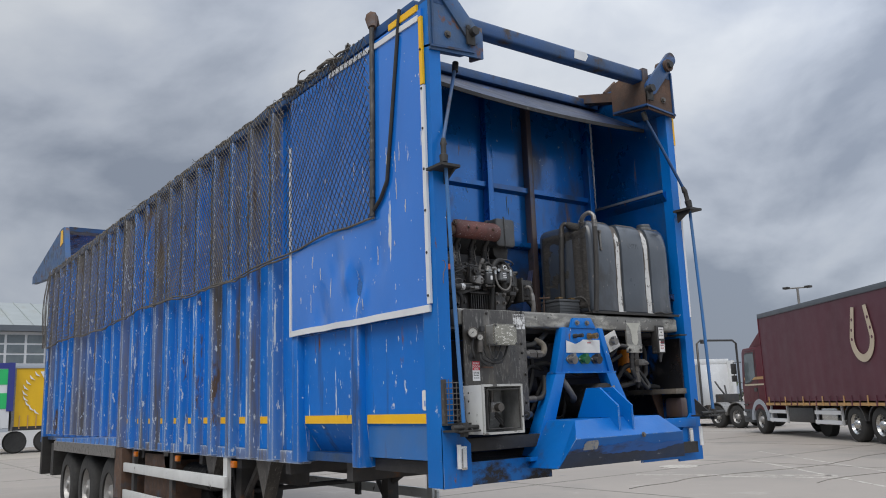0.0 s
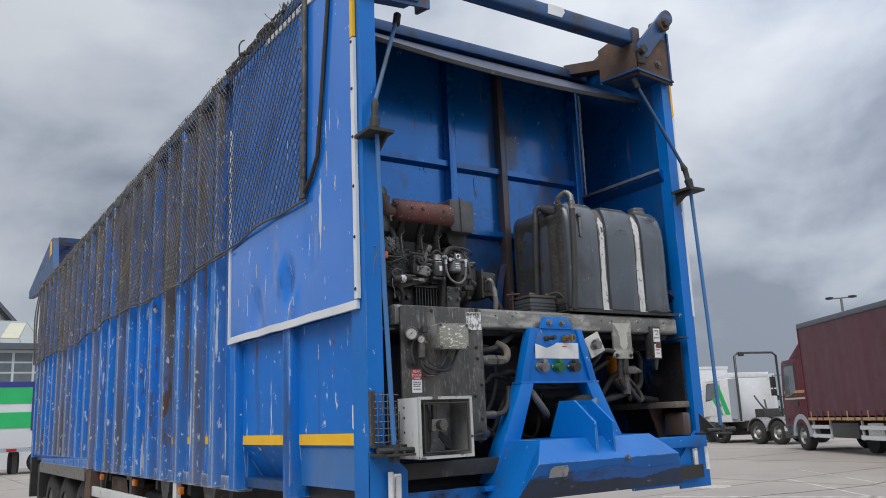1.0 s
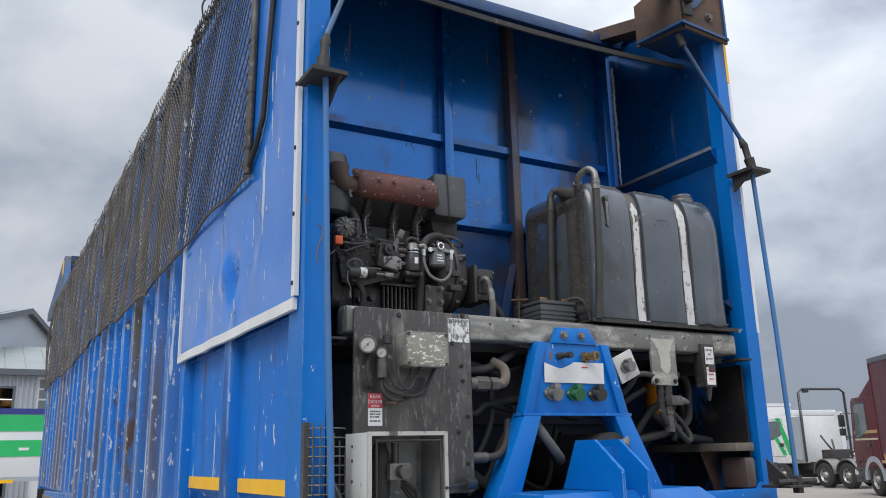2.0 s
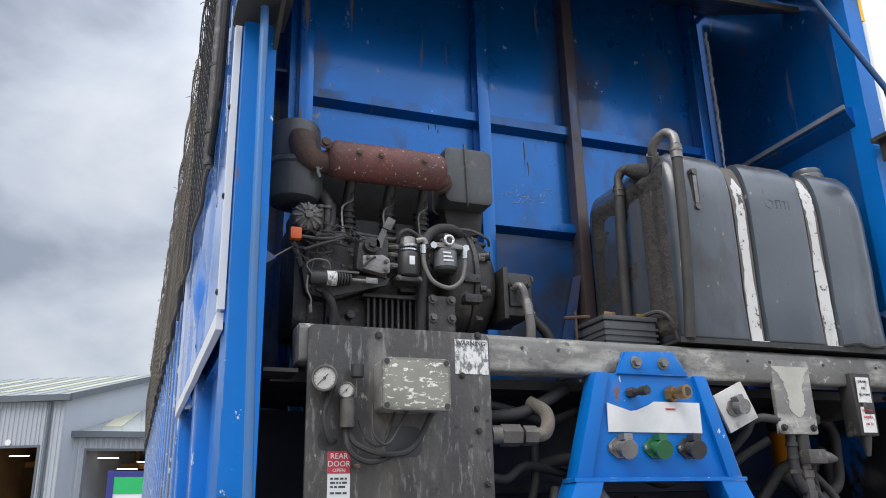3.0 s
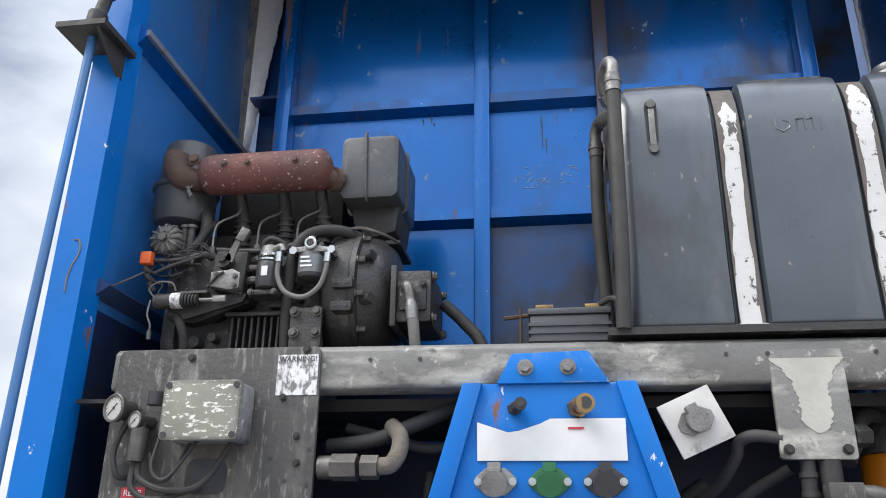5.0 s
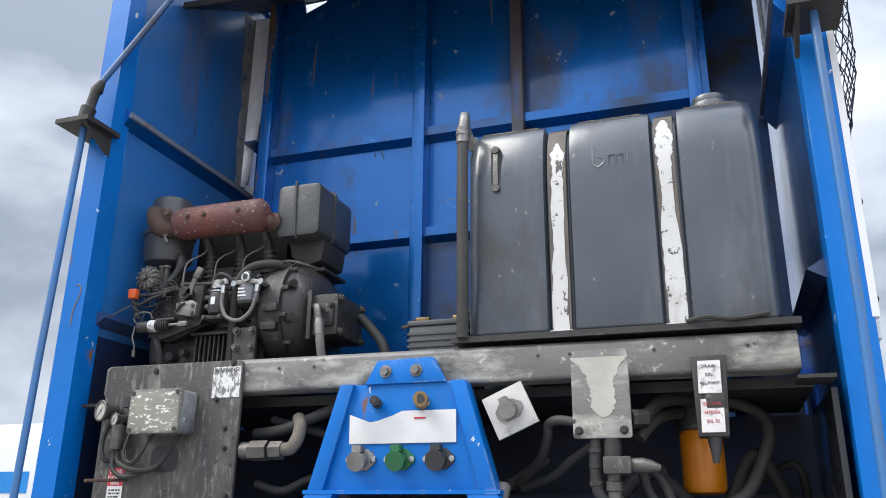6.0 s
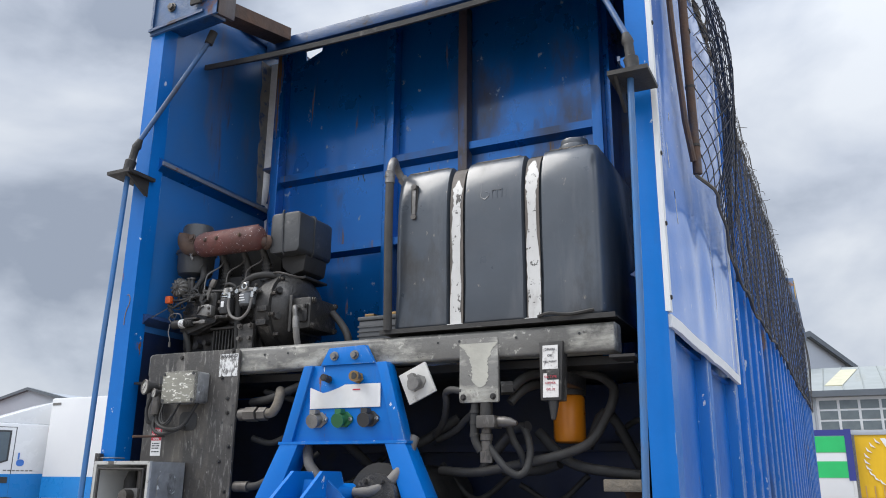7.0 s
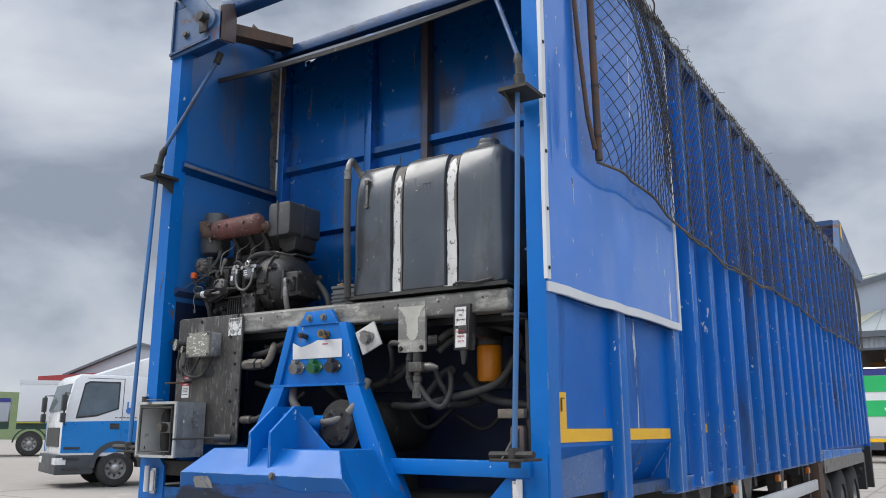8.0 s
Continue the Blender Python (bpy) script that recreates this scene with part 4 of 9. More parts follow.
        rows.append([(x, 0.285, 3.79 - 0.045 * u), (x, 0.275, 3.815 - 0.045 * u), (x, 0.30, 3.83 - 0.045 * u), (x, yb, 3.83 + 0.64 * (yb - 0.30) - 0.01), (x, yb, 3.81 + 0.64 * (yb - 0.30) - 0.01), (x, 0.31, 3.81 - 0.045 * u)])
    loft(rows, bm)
    part("roof_sheet", bm, roof_navy, trailer, "bowed dark navy roof sheet with a worn lip", angle=30)
    lip = [[(x, 0.262, 3.784 - 0.045 * u), (x, 0.262, 3.812 - 0.045 * u), (x, 0.272, 3.812 - 0.045 * u), (x, 0.272, 3.784 - 0.045 * u)] for x, u in ((-1.16 + 2.32 * i / n, 1 - ((-1.16 + 2.32 * i / n) / 1.16) ** 2) for i in range(n + 1))]
    part("roof_lip", loft(lip), soot, trailer, smooth=False)
    part("top_beam", box(-1.16, 1.16, 0.76, 0.86, 4.145, 4.22), rust_blue, trailer, bevel=0.008)
    # lower frame
    part("front_cross_rail", box(0.45, 1.19, 0.03, 0.08, 1.35, 1.42), blue_frame, trailer, bevel=0.006)
    part("front_cross_rail", box(-1.15, -0.45, -0.02, 0.03, 1.30, 1.38), soot, trailer, bevel=0.006)
    part("bottom_skirt", box(-1.054, -0.40, -0.03, -0.02, 1.105, 1.24), skirt_paint, trailer, smooth=False)
    part("skirt_ledge", box(-1.05, -0.40, -0.02, 0.0, 1.23, 1.24), grease_black, trailer, smooth=False)
    part("bottom_skirt", box(0.55, 1.0, 0.04, 0.05, 1.12, 1.24), blue_frame, trailer, smooth=False)
    part("front_floor", box(-1.15, 1.15, 0.0, 0.93, 1.16, 1.24), grease_black, trailer, smooth=False)
    part("deck_plate", box(-1.12, 1.12, 0.17, 0.72, 2.045, 2.075), grease_black, trailer, smooth=False)
    # painted near black for the shade below the bulkhead
    part("under_bulkhead", box(-1.16, 1.16, 0.66, 0.68, 1.24, 2.03), bay_shade_blue, trailer, smooth=False)
    # side shelf brackets beside the beam
    for s in (-1, 1):
        part("beam_bracket", box(min(s * 1.07, s * 1.16), max(s * 1.07, s * 1.16), 0.02, 0.14, 2.046, 2.056), grease_black, trailer, smooth=False)
    # added dark plate that stands in for the shade beside the control panel
    part("lower_wing_plate", box(-1.179, -1.174, 0.05, 0.655, 1.25, 2.30), bay_shade_blue, trailer, "added dark plate for the shaded lower side", smooth=False)
    # dark mottled inner plate low on one side, with a shelf edge
    part("inner_plate", box(1.15, 1.165, 0.09, 0.655, 1.30, 2.03), mottled_side, trailer, "black-mottled blue side plate", smooth=False)
    part("inner_shelf", box(1.02, 1.149, 0.06, 0.655, 1.60, 1.64), tan_dust, trailer, "dust-covered side shelf", bevel=0.004)
    part("shelf_web", prism([(1.149, 1.30), (1.149, 1.60), (1.03, 1.60)], "y", 0.30, 0.312), rust, trailer, smooth=False)
    part("rust_block", box(1.075, 1.149, 0.06, 0.22, 1.42, 1.57), rust_brown, trailer, bevel=0.02)
    part("inner_rail", box(-0.4, 1.149, 0.60, 0.655, 1.755, 1.785), bay_shade_blue, trailer, smooth=False)


front_frame()


def floor_chassis():
    part("floor_plate", box(-1.19, 1.19, 0.95, REAR, 1.20, 1.26), rust_blue, trailer, smooth=False)
    for s in (-1, 1):
        part("chassis_beam", box(min(s * 0.42, s * 0.56), max(s * 0.42, s * 0.56), 3.4, REAR, 0.86, 1.20), chassis_black, trailer, bevel=0.01)
        part("neck_beam", box(min(s * 0.42, s * 0.56), max(s * 0.42, s * 0.56), 1.2, 3.4, 1.09, 1.20), chassis_black, trailer, bevel=0.01)
    for k in range(11):
        y = 1.3 + k * 1.05
        part("cross_member", box(-1.12, 1.12, y, y + 0.09, 1.06, 1.20), chassis_black, trailer, smooth=False)
    part("coupling_plate", box(-0.6, 0.6, 0.2, 1.6, 1.12, 1.16), chassis_black, trailer, smooth=False)
    part("tailgate", box(-1.2, 1.2, REAR + 0.02, REAR + 0.08, 1.25, 4.2), blue_sheet, trailer, smooth=False)
    # tipped rear hood with its open frame above the roof line
    for s in (-1, 1):
        bm = prism([(11.2, 4.26), (11.5, 4.95), (11.75, 4.95), (14.5, 4.47), (14.5, 4.32), (12.4, 4.16)], "x", s * 1.16, s * 1.25)
        part("hood_side", bm, bracket_paint, trailer, smooth=False)
        part("hood_tape", prism([(11.50, 4.66), (11.56, 4.91), (11.72, 4.91), (11.72, 4.62)], "x", s * 1.252, s * 1.258), tape_yellow, trailer, smooth=False)
    part("hood_top", loft([[(-1.16, 11.48, 4.88), (1.16, 11.48, 4.88), (1.16, 11.48, 4.96), (-1.16, 11.48, 4.96)], [(-1.16, 11.77, 4.88), (1.16, 11.77, 4.88), (1.16, 11.77, 4.96), (-1.16, 11.77, 4.96)]]), rust_blue, trailer, smooth=False)
    part("hood_slope", loft([[(-1.16, 11.77, 4.94), (1.16, 11.77, 4.94), (1.16, 11.77, 4.90), (-1.16, 11.77, 4.90)], [(-1.16, 14.5, 4.46), (1.16, 14.5, 4.46), (1.16, 14.5, 4.40), (-1.16, 14.5, 4.40)]]), blue_rib, trailer, smooth=False)
    part("hood_bar", tube([(-1.16, 11.25, 4.35), (1.16, 11.25, 4.35)], 0.05, 10), rust, trailer)
    # wheels on three axles, mudguards, side guards, landing legs
    for y in (7.95, 9.27, 10.59):
        part("axle", cyl((-1.0, y, 0.52), (1.0, y, 0.52), 0.08, 12), chassis_black, trailer)
        for s in (-1, 1):
            wheel(trailer, s, y, 0.52)
    for s in (-1, 1):
        bm = box(min(s * 0.85, s * 1.27), max(s * 0.85, s * 1.27), 7.35, 11.3, 1.14, 1.19)
        box(min(s * 1.255, s * 1.27), max(s * 1.255, s * 1.27), 7.35, 11.3, 1.04, 1.14, bm)
        part("mudguard", bm, engine_light, trailer, "dented grey mudguard rail", smooth=False)
        part("guard_plate", prism([(7.35, 1.19), (11.3, 1.19), (11.3, 1.24), (7.35, 1.30)], "x", s * 1.20, s * 1.255), blue_rib, trailer, smooth=False)
        part("mudguard_end", box(min(s * 0.9, s * 1.25), max(s * 0.9, s * 1.25), 7.05, 7.4, 0.55, 1.17), rust, trailer, smooth=False)
        part("rear_flap", box(min(s * 1.0, s * 1.27), max(s * 1.0, s * 1.27), 12.3, 12.45, 0.6, 1.25), soot, trailer, smooth=False)
        part("rear_flap", box(min(s * 1.0, s * 1.25), max(s * 1.0, s * 1.25), 11.4, 11.6, 0.62, 1.15), soot, trailer, smooth=False)
        for z in (0.88, 0.55):
            part("side_guard_rail", box(min(s * 1.19, s * 1.23), max(s * 1.19, s * 1.23), 3.55, 7.1, z, z + 0.11), white_paint, trailer, bevel=0.008)
        for y in (3.58, 5.2, 6.7):
            part("guard_stay", box(min(s * 1.15, s * 1.19), max(s * 1.15, s * 1.19), y, y + 0.10, 0.5, 1.16), white_paint if y < 4 else chassis_black, trailer, smooth=False)
        for y in (2.9, 4.2, 5.6, 6.9):
            part("chassis_outrigger", prism([(y, 0.82), (y + 0.18, 1.18), (y - 0.18, 1.18)], "x", s * 1.0, s * 1.12), panel_soot, trailer, smooth=False)
        for y in (3.3, 4.9, 6.5):
            part("side_marker", box(min(s * 1.20, s * 1.235), max(s * 1.20, s * 1.235), y, y + 0.09, 1.08, 1.14), lens_amber, trailer, bevel=0.006)
        # landing leg with its foot and braces
        part("landing_leg", box(min(s * 0.78, s * 0.92), max(s * 0.78, s * 0.92), 3.90, 4.04, 0.35, 1.16), chassis_black, trailer, bevel=0.01)
        part("landing_leg_tube", box(min(s * 0.80, s * 0.90), max(s * 0.80, s * 0.90), 3.92, 4.02, 0.04, 0.35), engine_light, trailer, smooth=False)
        part("landing_foot", box(min(s * 0.72, s * 0.98), max(s * 0.72, s * 0.98), 3.83, 4.11, 0.0, 0.04), chassis_black, trailer, smooth=False)
        part("leg_brace", tube([(s * 0.85, 4.05, 0.55), (s * 0.80, 4.45, 1.12)], 0.03, 8), chassis_black, trailer)
        part("leg_brace", tube([(s * 1.0, 3.2, 1.14), (s * 0.85, 3.93, 0.75)], 0.035, 8), chassis_black, trailer)
    part("leg_shaft", tube([(-0.85, 3.97, 0.8), (0.85, 3.97, 0.8)], 0.025, 8), chassis_black, trailer)
    part("air_tank", cyl((-0.9, 4.62, 0.9), (-0.9, 5.35, 0.9), 0.14, 18), soot, trailer)
    part("tool_box", box(-1.12, -0.75, 5.5, 6.5, 0.62, 1.12), rust, trailer, bevel=0.015)


def wheel(parent, s, y, r, x_out=1.19, w=0.36, rim_mat=None):
    """A lorry wheel: tyre of rounded section and a dished rim with nuts."""
    cx = x_out
    prof = [(0.0, 0.58), (0.0, 0.86), (-0.02, 0.95), (-0.06, 1.0), (-w + 0.06, 1.0), (-w + 0.02, 0.95), (-w, 0.86), (-w, 0.58)]
    n = 36
    rings = [[(s * (cx + a), y + r * k * math.cos(2 * math.pi * i / n), r + r * k * math.sin(2 * math.pi * i / n)) for a, k in prof] for i in range(n)]
    bm = bmesh.new()
    rows = [[bm.verts.new(p) for p in ring] for ring in rings]
    for i in range(n):
        a, b = rows[i], rows[(i + 1) % n]
        for j in range(len(prof)):
            bm.faces.new((a[j], a[(j + 1) % len(prof)], b[(j + 1) % len(prof)], b[j]))
    bmesh.ops.recalc_face_normals(bm, faces=bm.faces)
    t = part("tyre", bm, tyre, parent, angle=50)
    prof = [(-0.01, 0.60), (-0.05, 0.55), (-0.12, 0.50), (-0.13, 0.30), (-0.04, 0.26), (-0.03, 0.14), (0.0, 0.13), (0.0, 0.0)]
    rings = [[(s * (cx + a), y + r * k * math.cos(2 * math.pi * i / n), r + r * k * math.sin(2 * math.pi * i / n)) for i in range(n)] for a, k in prof[:-1]]
    bm = loft(rings, caps=False)
    bm.faces.new([v for v in list(bm.verts)[-n:]])
    bmesh.ops.recalc_face_normals(bm, faces=bm.faces)
    rim = part("rim", bm, rim_mat or alloy, t)
    bm = bmesh.new()
    for i in range(10):
        a = 2 * math.pi * i / 10
        c = Vector((s * (cx - 0.125), y + r * 0.38 * math.cos(a), r + r * 0.38 * math.sin(a)))
        cyl(c, c + Vector((s * 0.04, 0, 0)), 0.017, 6, bm)
    part("wheel_nuts", bm, steel_hose, t, smooth=False)
    return t


floor_chassis()


# ---- front beam, coupling frame and blade ----
def front_beam():
    ring = [(0.015, 2.085), (0.02, 2.075), (0.11, 2.075), (0.12, 2.085), (0.12, 2.17), (0.11, 2.18), (0.03, 2.18), (0.015, 2.168)]
    bm = loft([[(x, *p) for p in ring] for x in (-1.072, -1.06, 1.07, 1.085)])
    for v in bm.verts:
        v.co.y += 0.016 * (v.co.x + 1.06)
    beam = part("front_beam", bm, beam_paint, trailer, "grey box beam with worn cream paint", bevel=0.006)
    for x in (0.40, 0.49, 0.60, 0.72, 0.96, -0.30, -0.42):
        part("bolt_hole", cyl((x, 0.016 + 0.016 * (x + 1.06), 2.142), (x, 0.0125 + 0.016 * (x + 1.06), 2.142), 0.005, 8), black_plastic, beam, smooth=False)
    for x, z in ((-0.57, 2.165), (-0.86, 2.15)):
        bolt("bolt", (x, 0.0, z), (0, -1, 0), 0.007, soot, beam, 0.008)


def place(bm, m):
    bmesh.ops.transform(bm, matrix=m, verts=bm.verts)
    return bm


def coupling_frame():
    cf = thing("coupling_frame", (0, 0, 1.2), "bright blue A-shaped coupling frame with connectors bolted to a grey beam", "coupling frame")
    face = [(-0.195, 2.078), (-0.115, 2.078), (-0.085, 2.145), (0.095, 2.150), (0.135, 2.078), (0.192, 2.078), (0.278, 1.775), (-0.278, 1.775)]
    plate = part("face_plate", prism(face, "y", -0.028, -0.018), blue_frame, cf, bevel=0.002)
    part("top_tab", prism([(-0.118, 2.076), (-0.08, 2.146), (0.09, 2.150), (0.138, 2.076)], "y", -0.038, -0.0285), blue_frame, plate, bevel=0.003)
    # folded side flanges and legs of box section
    for s in (-1, 1):
        bm = loft([[(s * 0.150, y, 2.078) if k == 0 else (s * 0.195, y, 2.078) for k, y in ((0, -0.045), (1, -0.045), (1, 0.02), (0, 0.02))],
                   [(s * 0.235, -0.045, 1.775), (s * 0.285, -0.045, 1.775), (s * 0.285, 0.02, 1.775), (s * 0.235, 0.02, 1.775)]])
        bmesh.ops.recalc_face_normals(bm, faces=bm.faces)
        part("side_flange", bm, blue_frame, cf, bevel=0.004)
        bm = loft([[(s * 0.195, -0.05, 1.775), (s * 0.285, -0.05, 1.775), (s * 0.285, 0.04, 1.775), (s * 0.195, 0.04, 1.775)],
                   [(s * 0.415, -0.07, 1.24), (s * 0.545, -0.07, 1.24), (s * 0.545, 0.05, 1.24), (s * 0.415, 0.05, 1.24)]])
        bmesh.ops.recalc_face_normals(bm, faces=bm.faces)
        part("leg", bm, blue_frame, cf, bevel=0.006)
        part("leg_foot", box(min(s * 0.38, s * 0.62), max(s * 0.38, s * 0.62), -0.12, 0.08, 1.215, 1.24), blue_frame, cf, bevel=0.004)
    part("shelf_edge", box(-0.295, 0.295, -0.052, 0.02, 1.765, 1.776), blue_frame, cf, smooth=False)
    for x in (-0.051, 0.045):
        bolt("bolt", (x, -0.038, 2.112), (0, -1, 0), 0.013, engine_light, plate, 0.018)
    # paper-white sign with a curled top edge
    n = 14
    bm = bmesh.new()
    rows = []
    for i in range(n + 1):
        x = -0.162 + 0.328 * i / n
        dip = 0.030 * max(0, 1 - abs(x + 0.085) / 0.085)
        top = 1.992 - dip + 0.004 * (x > 0)
        rows.append([(x, -0.030, 1.905), (x, -0.0335, 1.905), (x, -0.036 - dip * 0.5, top), (x, -0.033 - dip * 0.5, top)])
    part("sign_plate", loft(rows, bm), sticker_white, plate, "blank white plate with a curled top edge", angle=70)
    part("sign_print", box(0.04, 0.075, -0.0375, -0.0365, 1.972, 1.977), sticker_red, plate, smooth=False)
    # air couplings
    for x, m, r, tip in ((-0.066, soot, 0.014, 0.010), (0.074, brass, 0.021, 0.017)):
        z = 2.02
        bm = cyl((x - 0.015, -0.028, z), (x - 0.005, -0.05, z), r * 1.1, 6)
        cyl((x - 0.005, -0.05, z), (x + 0.004, -0.085, z), r * 0.8, 14, bm)
        c = part("air_coupling", bm, m, plate)
        part("nozzle", tube([(x + 0.002, -0.075, z), (x + 0.006, -0.098, z)], r, 16), m, c)
        part("bore", cyl((x + 0.006, -0.0985, z), (x + 0.006, -0.0995, z), tip * 0.8, 14), black_plastic, c, smooth=False)
    # three electrical sockets with hinged lids
    for x, m, name in ((-0.122, engine_light, "grey"), (-0.003, green_plug, "green"), (0.116, black_plastic, "black")):
        z = 1.860
        bm = prism([(x - 0.046, z - 0.008), (x - 0.046, z + 0.008), (x - 0.02, z + 0.03), (x + 0.02, z + 0.03), (x + 0.046, z + 0.008), (x + 0.046, z - 0.008), (x + 0.02, z - 0.03), (x - 0.02, z - 0.03)], "y", -0.036, -0.028)
        so = part("socket", bm, m, plate, name + " trailer socket", bevel=0.002)
        part("barrel", cyl((x, -0.034, z), (x, -0.066, z - 0.006), 0.024, 22), m, so)
        lid = cyl((x, -0.066, z - 0.006), (x, -0.074, z - 0.008), 0.028, 22)
        box(x - 0.014, x + 0.014, -0.072, -0.040, z + 0.020, z + 0.038, lid)
        part("lid", lid, m, so)
        for s in (-1, 1):
            bolt("screw", (x + s * 0.038, -0.036, z), (0, -1, 0), 0.006, chrome, so, 0.008)
    # turned white square plate with a fourth socket
    m = Matrix.Translation((0.318, -0.012, 1.990)) @ Matrix.Rotation(radians(-24), 4, "Y")
    dia = part("socket_plate", place(box(-0.062, 0.062, -0.006, 0.006, -0.062, 0.062), m), plate_cream, cf, "tilted white square plate with a socket", bevel=0.002)
    bm = prism([(-0.04, -0.008), (-0.04, 0.008), (-0.02, 0.027), (0.02, 0.027), (0.04, 0.008), (0.04, -0.008), (0.02, -0.027), (-0.02, -0.027)], "y", -0.014, -0.006)
    cyl((0, -0.014, 0), (0, -0.045, -0.004), 0.024, 18, bm)
    box(-0.012, 0.012, -0.045, -0.014, 0.015, 0.034, bm)
    part("socket", place(bm, m), engine_light, dia)
    # stub hoses below the plate
    for pts in (((-0.20, 0.02, 1.76), (-0.16, -0.01, 1.68), (-0.07, 0.02, 1.60), (0.0, 0.10, 1.58)), ((0.285, 0.03, 1.79), (0.275, -0.02, 1.70), (0.23, -0.055, 1.625), (0.16, -0.075, 1.59), (0.09, -0.07, 1.585))):
        part("hose", tube(curve(pts), 0.021, 12), hose_pale, cf, "dust-coated thick hose")
    # sloping blade with two gussets
    def blade_ring(k):
        """One end of the blade: back edge, front fold, lower edge, each further out than the last."""
        return [(k * 0.40, -0.02, 1.462), (k * 0.40, -0.314, 1.462), (k * 0.508, -0.422, 1.350), (k * 0.60, -0.345, 1.178), (k * 0.60, -0.02, 1.172)]
    blade = part("blade", loft([blade_ring(-1), blade_ring(1)]), blade_blue, cf, "folded blue steel blade with a scraped lower edge", smooth=False, bevel=0.004)
    for x in (-0.078, 0.05):
        part("gusset", prism([(-0.02, 1.465), (-0.31, 1.465), (-0.392, 1.375), (-0.392, 1.54), (-0.24, 1.66), (-0.12, 1.66)], "x", x - 0.007, x + 0.007), blue_frame, blade, smooth=False)
    part("gusset_back", prism([(-0.072, 1.46), (0.26, 1.46), (0.058, 1.63), (-0.04, 1.63)], "y", -0.215, -0.203), blue_frame, blade, smooth=False)
    part("worn_patch", loft([[(x, y - 0.0075, z), (x, y - 0.001, z), (x, -0.388, 1.2785), (x, -0.3955, 1.2785)] for x, y, z in ((-0.425, -0.4055, 1.315), (-0.41, -0.414, 1.333), (-0.32, -0.4145, 1.335), (-0.305, -0.406, 1.315))]), dull_patch, blade, "bare pale patch", smooth=False)
    # scraped band along the lower edge, with an uneven upper limit
    rng = random.Random(31)
    for mid, off, m in ((0.68, 0.0025, blade_haze), (0.42, 0.0045, blade_wear)):
        rings = []
        for k in range(61):
            x = -0.52 + 1.04 * k / 60
            top = (-0.422, 1.350)
            v = mid + 0.07 * math.sin(6 * x + 40 * mid) + 0.04 * math.sin(15 * x + 1) + rng.uniform(-0.025, 0.025)
            y, z = -0.345 + v * (top[0] + 0.345), 1.178 + v * (top[1] - 1.178)
            wide = 0.60 / 0.52
            at = x * (wide + v * (0.508 / 0.52 - wide)) * 0.99
            rings.append([(at, y - off, z), (at, y + 0.002, z), (x * wide * 0.99, -0.345, 1.177), (x * wide * 0.99, -0.347 - off, 1.177)])
        part("scuff_plate", loft(rings), m, blade, smooth=False)
    bolt("bolt", (0.105, -0.423, 1.347), (0, -1, 0.2), 0.012, steel_hose, blade)
    cf.location.y += 0.044
    # drum of the pusher ram behind the legs
    ram = thing("pusher_ram", (0.06, 0.2, 1.3), "greasy black hydraulic ram end behind the blue frame", "hydraulic ram")
    part("ram_body", cyl((0.18, 0.0, 1.565), (0.18, 0.58, 1.565), 0.13, 30), soot, ram)
    part("ram_cap", cyl((0.18, -0.04, 1.565), (0.18, 0.0, 1.565), 0.09, 24), engine_grey, ram)
    part("ram_port", cyl((0.02, -0.10, 1.583), (0.06, -0.0, 1.583), 0.036, 18), blue_frame, ram)
    part("ram_cradle", box(-0.14, 0.30, 0.0, 0.5, 1.24, 1.40), soot, ram, bevel=0.01)
    for k in range(6):
        a = 2 * math.pi * k / 6
        bolt("bolt", (0.18 + 0.07 * math.cos(a), -0.04, 1.565 + 0.07 * math.sin(a)), (0, -1, 0), 0.007, soot, ram)


front_beam()
coupling_frame()


def text_bm(body, size, at, rot, thick=0.0006):
    """Letters in the built-in font, as a mesh."""
    cu = bpy.data.curves.new("letters", "FONT")
    cu.body, cu.size, cu.extrude, cu.resolution_u, cu.align_x, cu.align_y = body, size, thick, 2, "CENTER", "CENTER"
    ob = bpy.data.objects.new("letters", cu)
    me = bpy.data.meshes.new_from_object(ob)
    bm = bmesh.new()
    bm.from_mesh(me)
    bpy.data.objects.remove(ob)
    bpy.data.meshes.remove(me)
    return place(bm, Matrix.Translation(at) @ Euler(rot).to_matrix().to_4x4())


FACE = (radians(90), 0, 0)


def bars(name, material, parent, x0, x1, z_list, y, h, seed):
    """Lines of unreadable small print as plain bars."""
    rng = random.Random(seed)
    for z in z_list:
        bm = bmesh.new()
        x = x0
        while x < x1 - 0.004:
            w = min(rng.uniform(0.004, 0.018), x1 - x)
            box(x, x + w, y - 0.0005, y, z, z + h, bm)
            x += w + 0.003
        part(name, bm, material, parent, smooth=False)


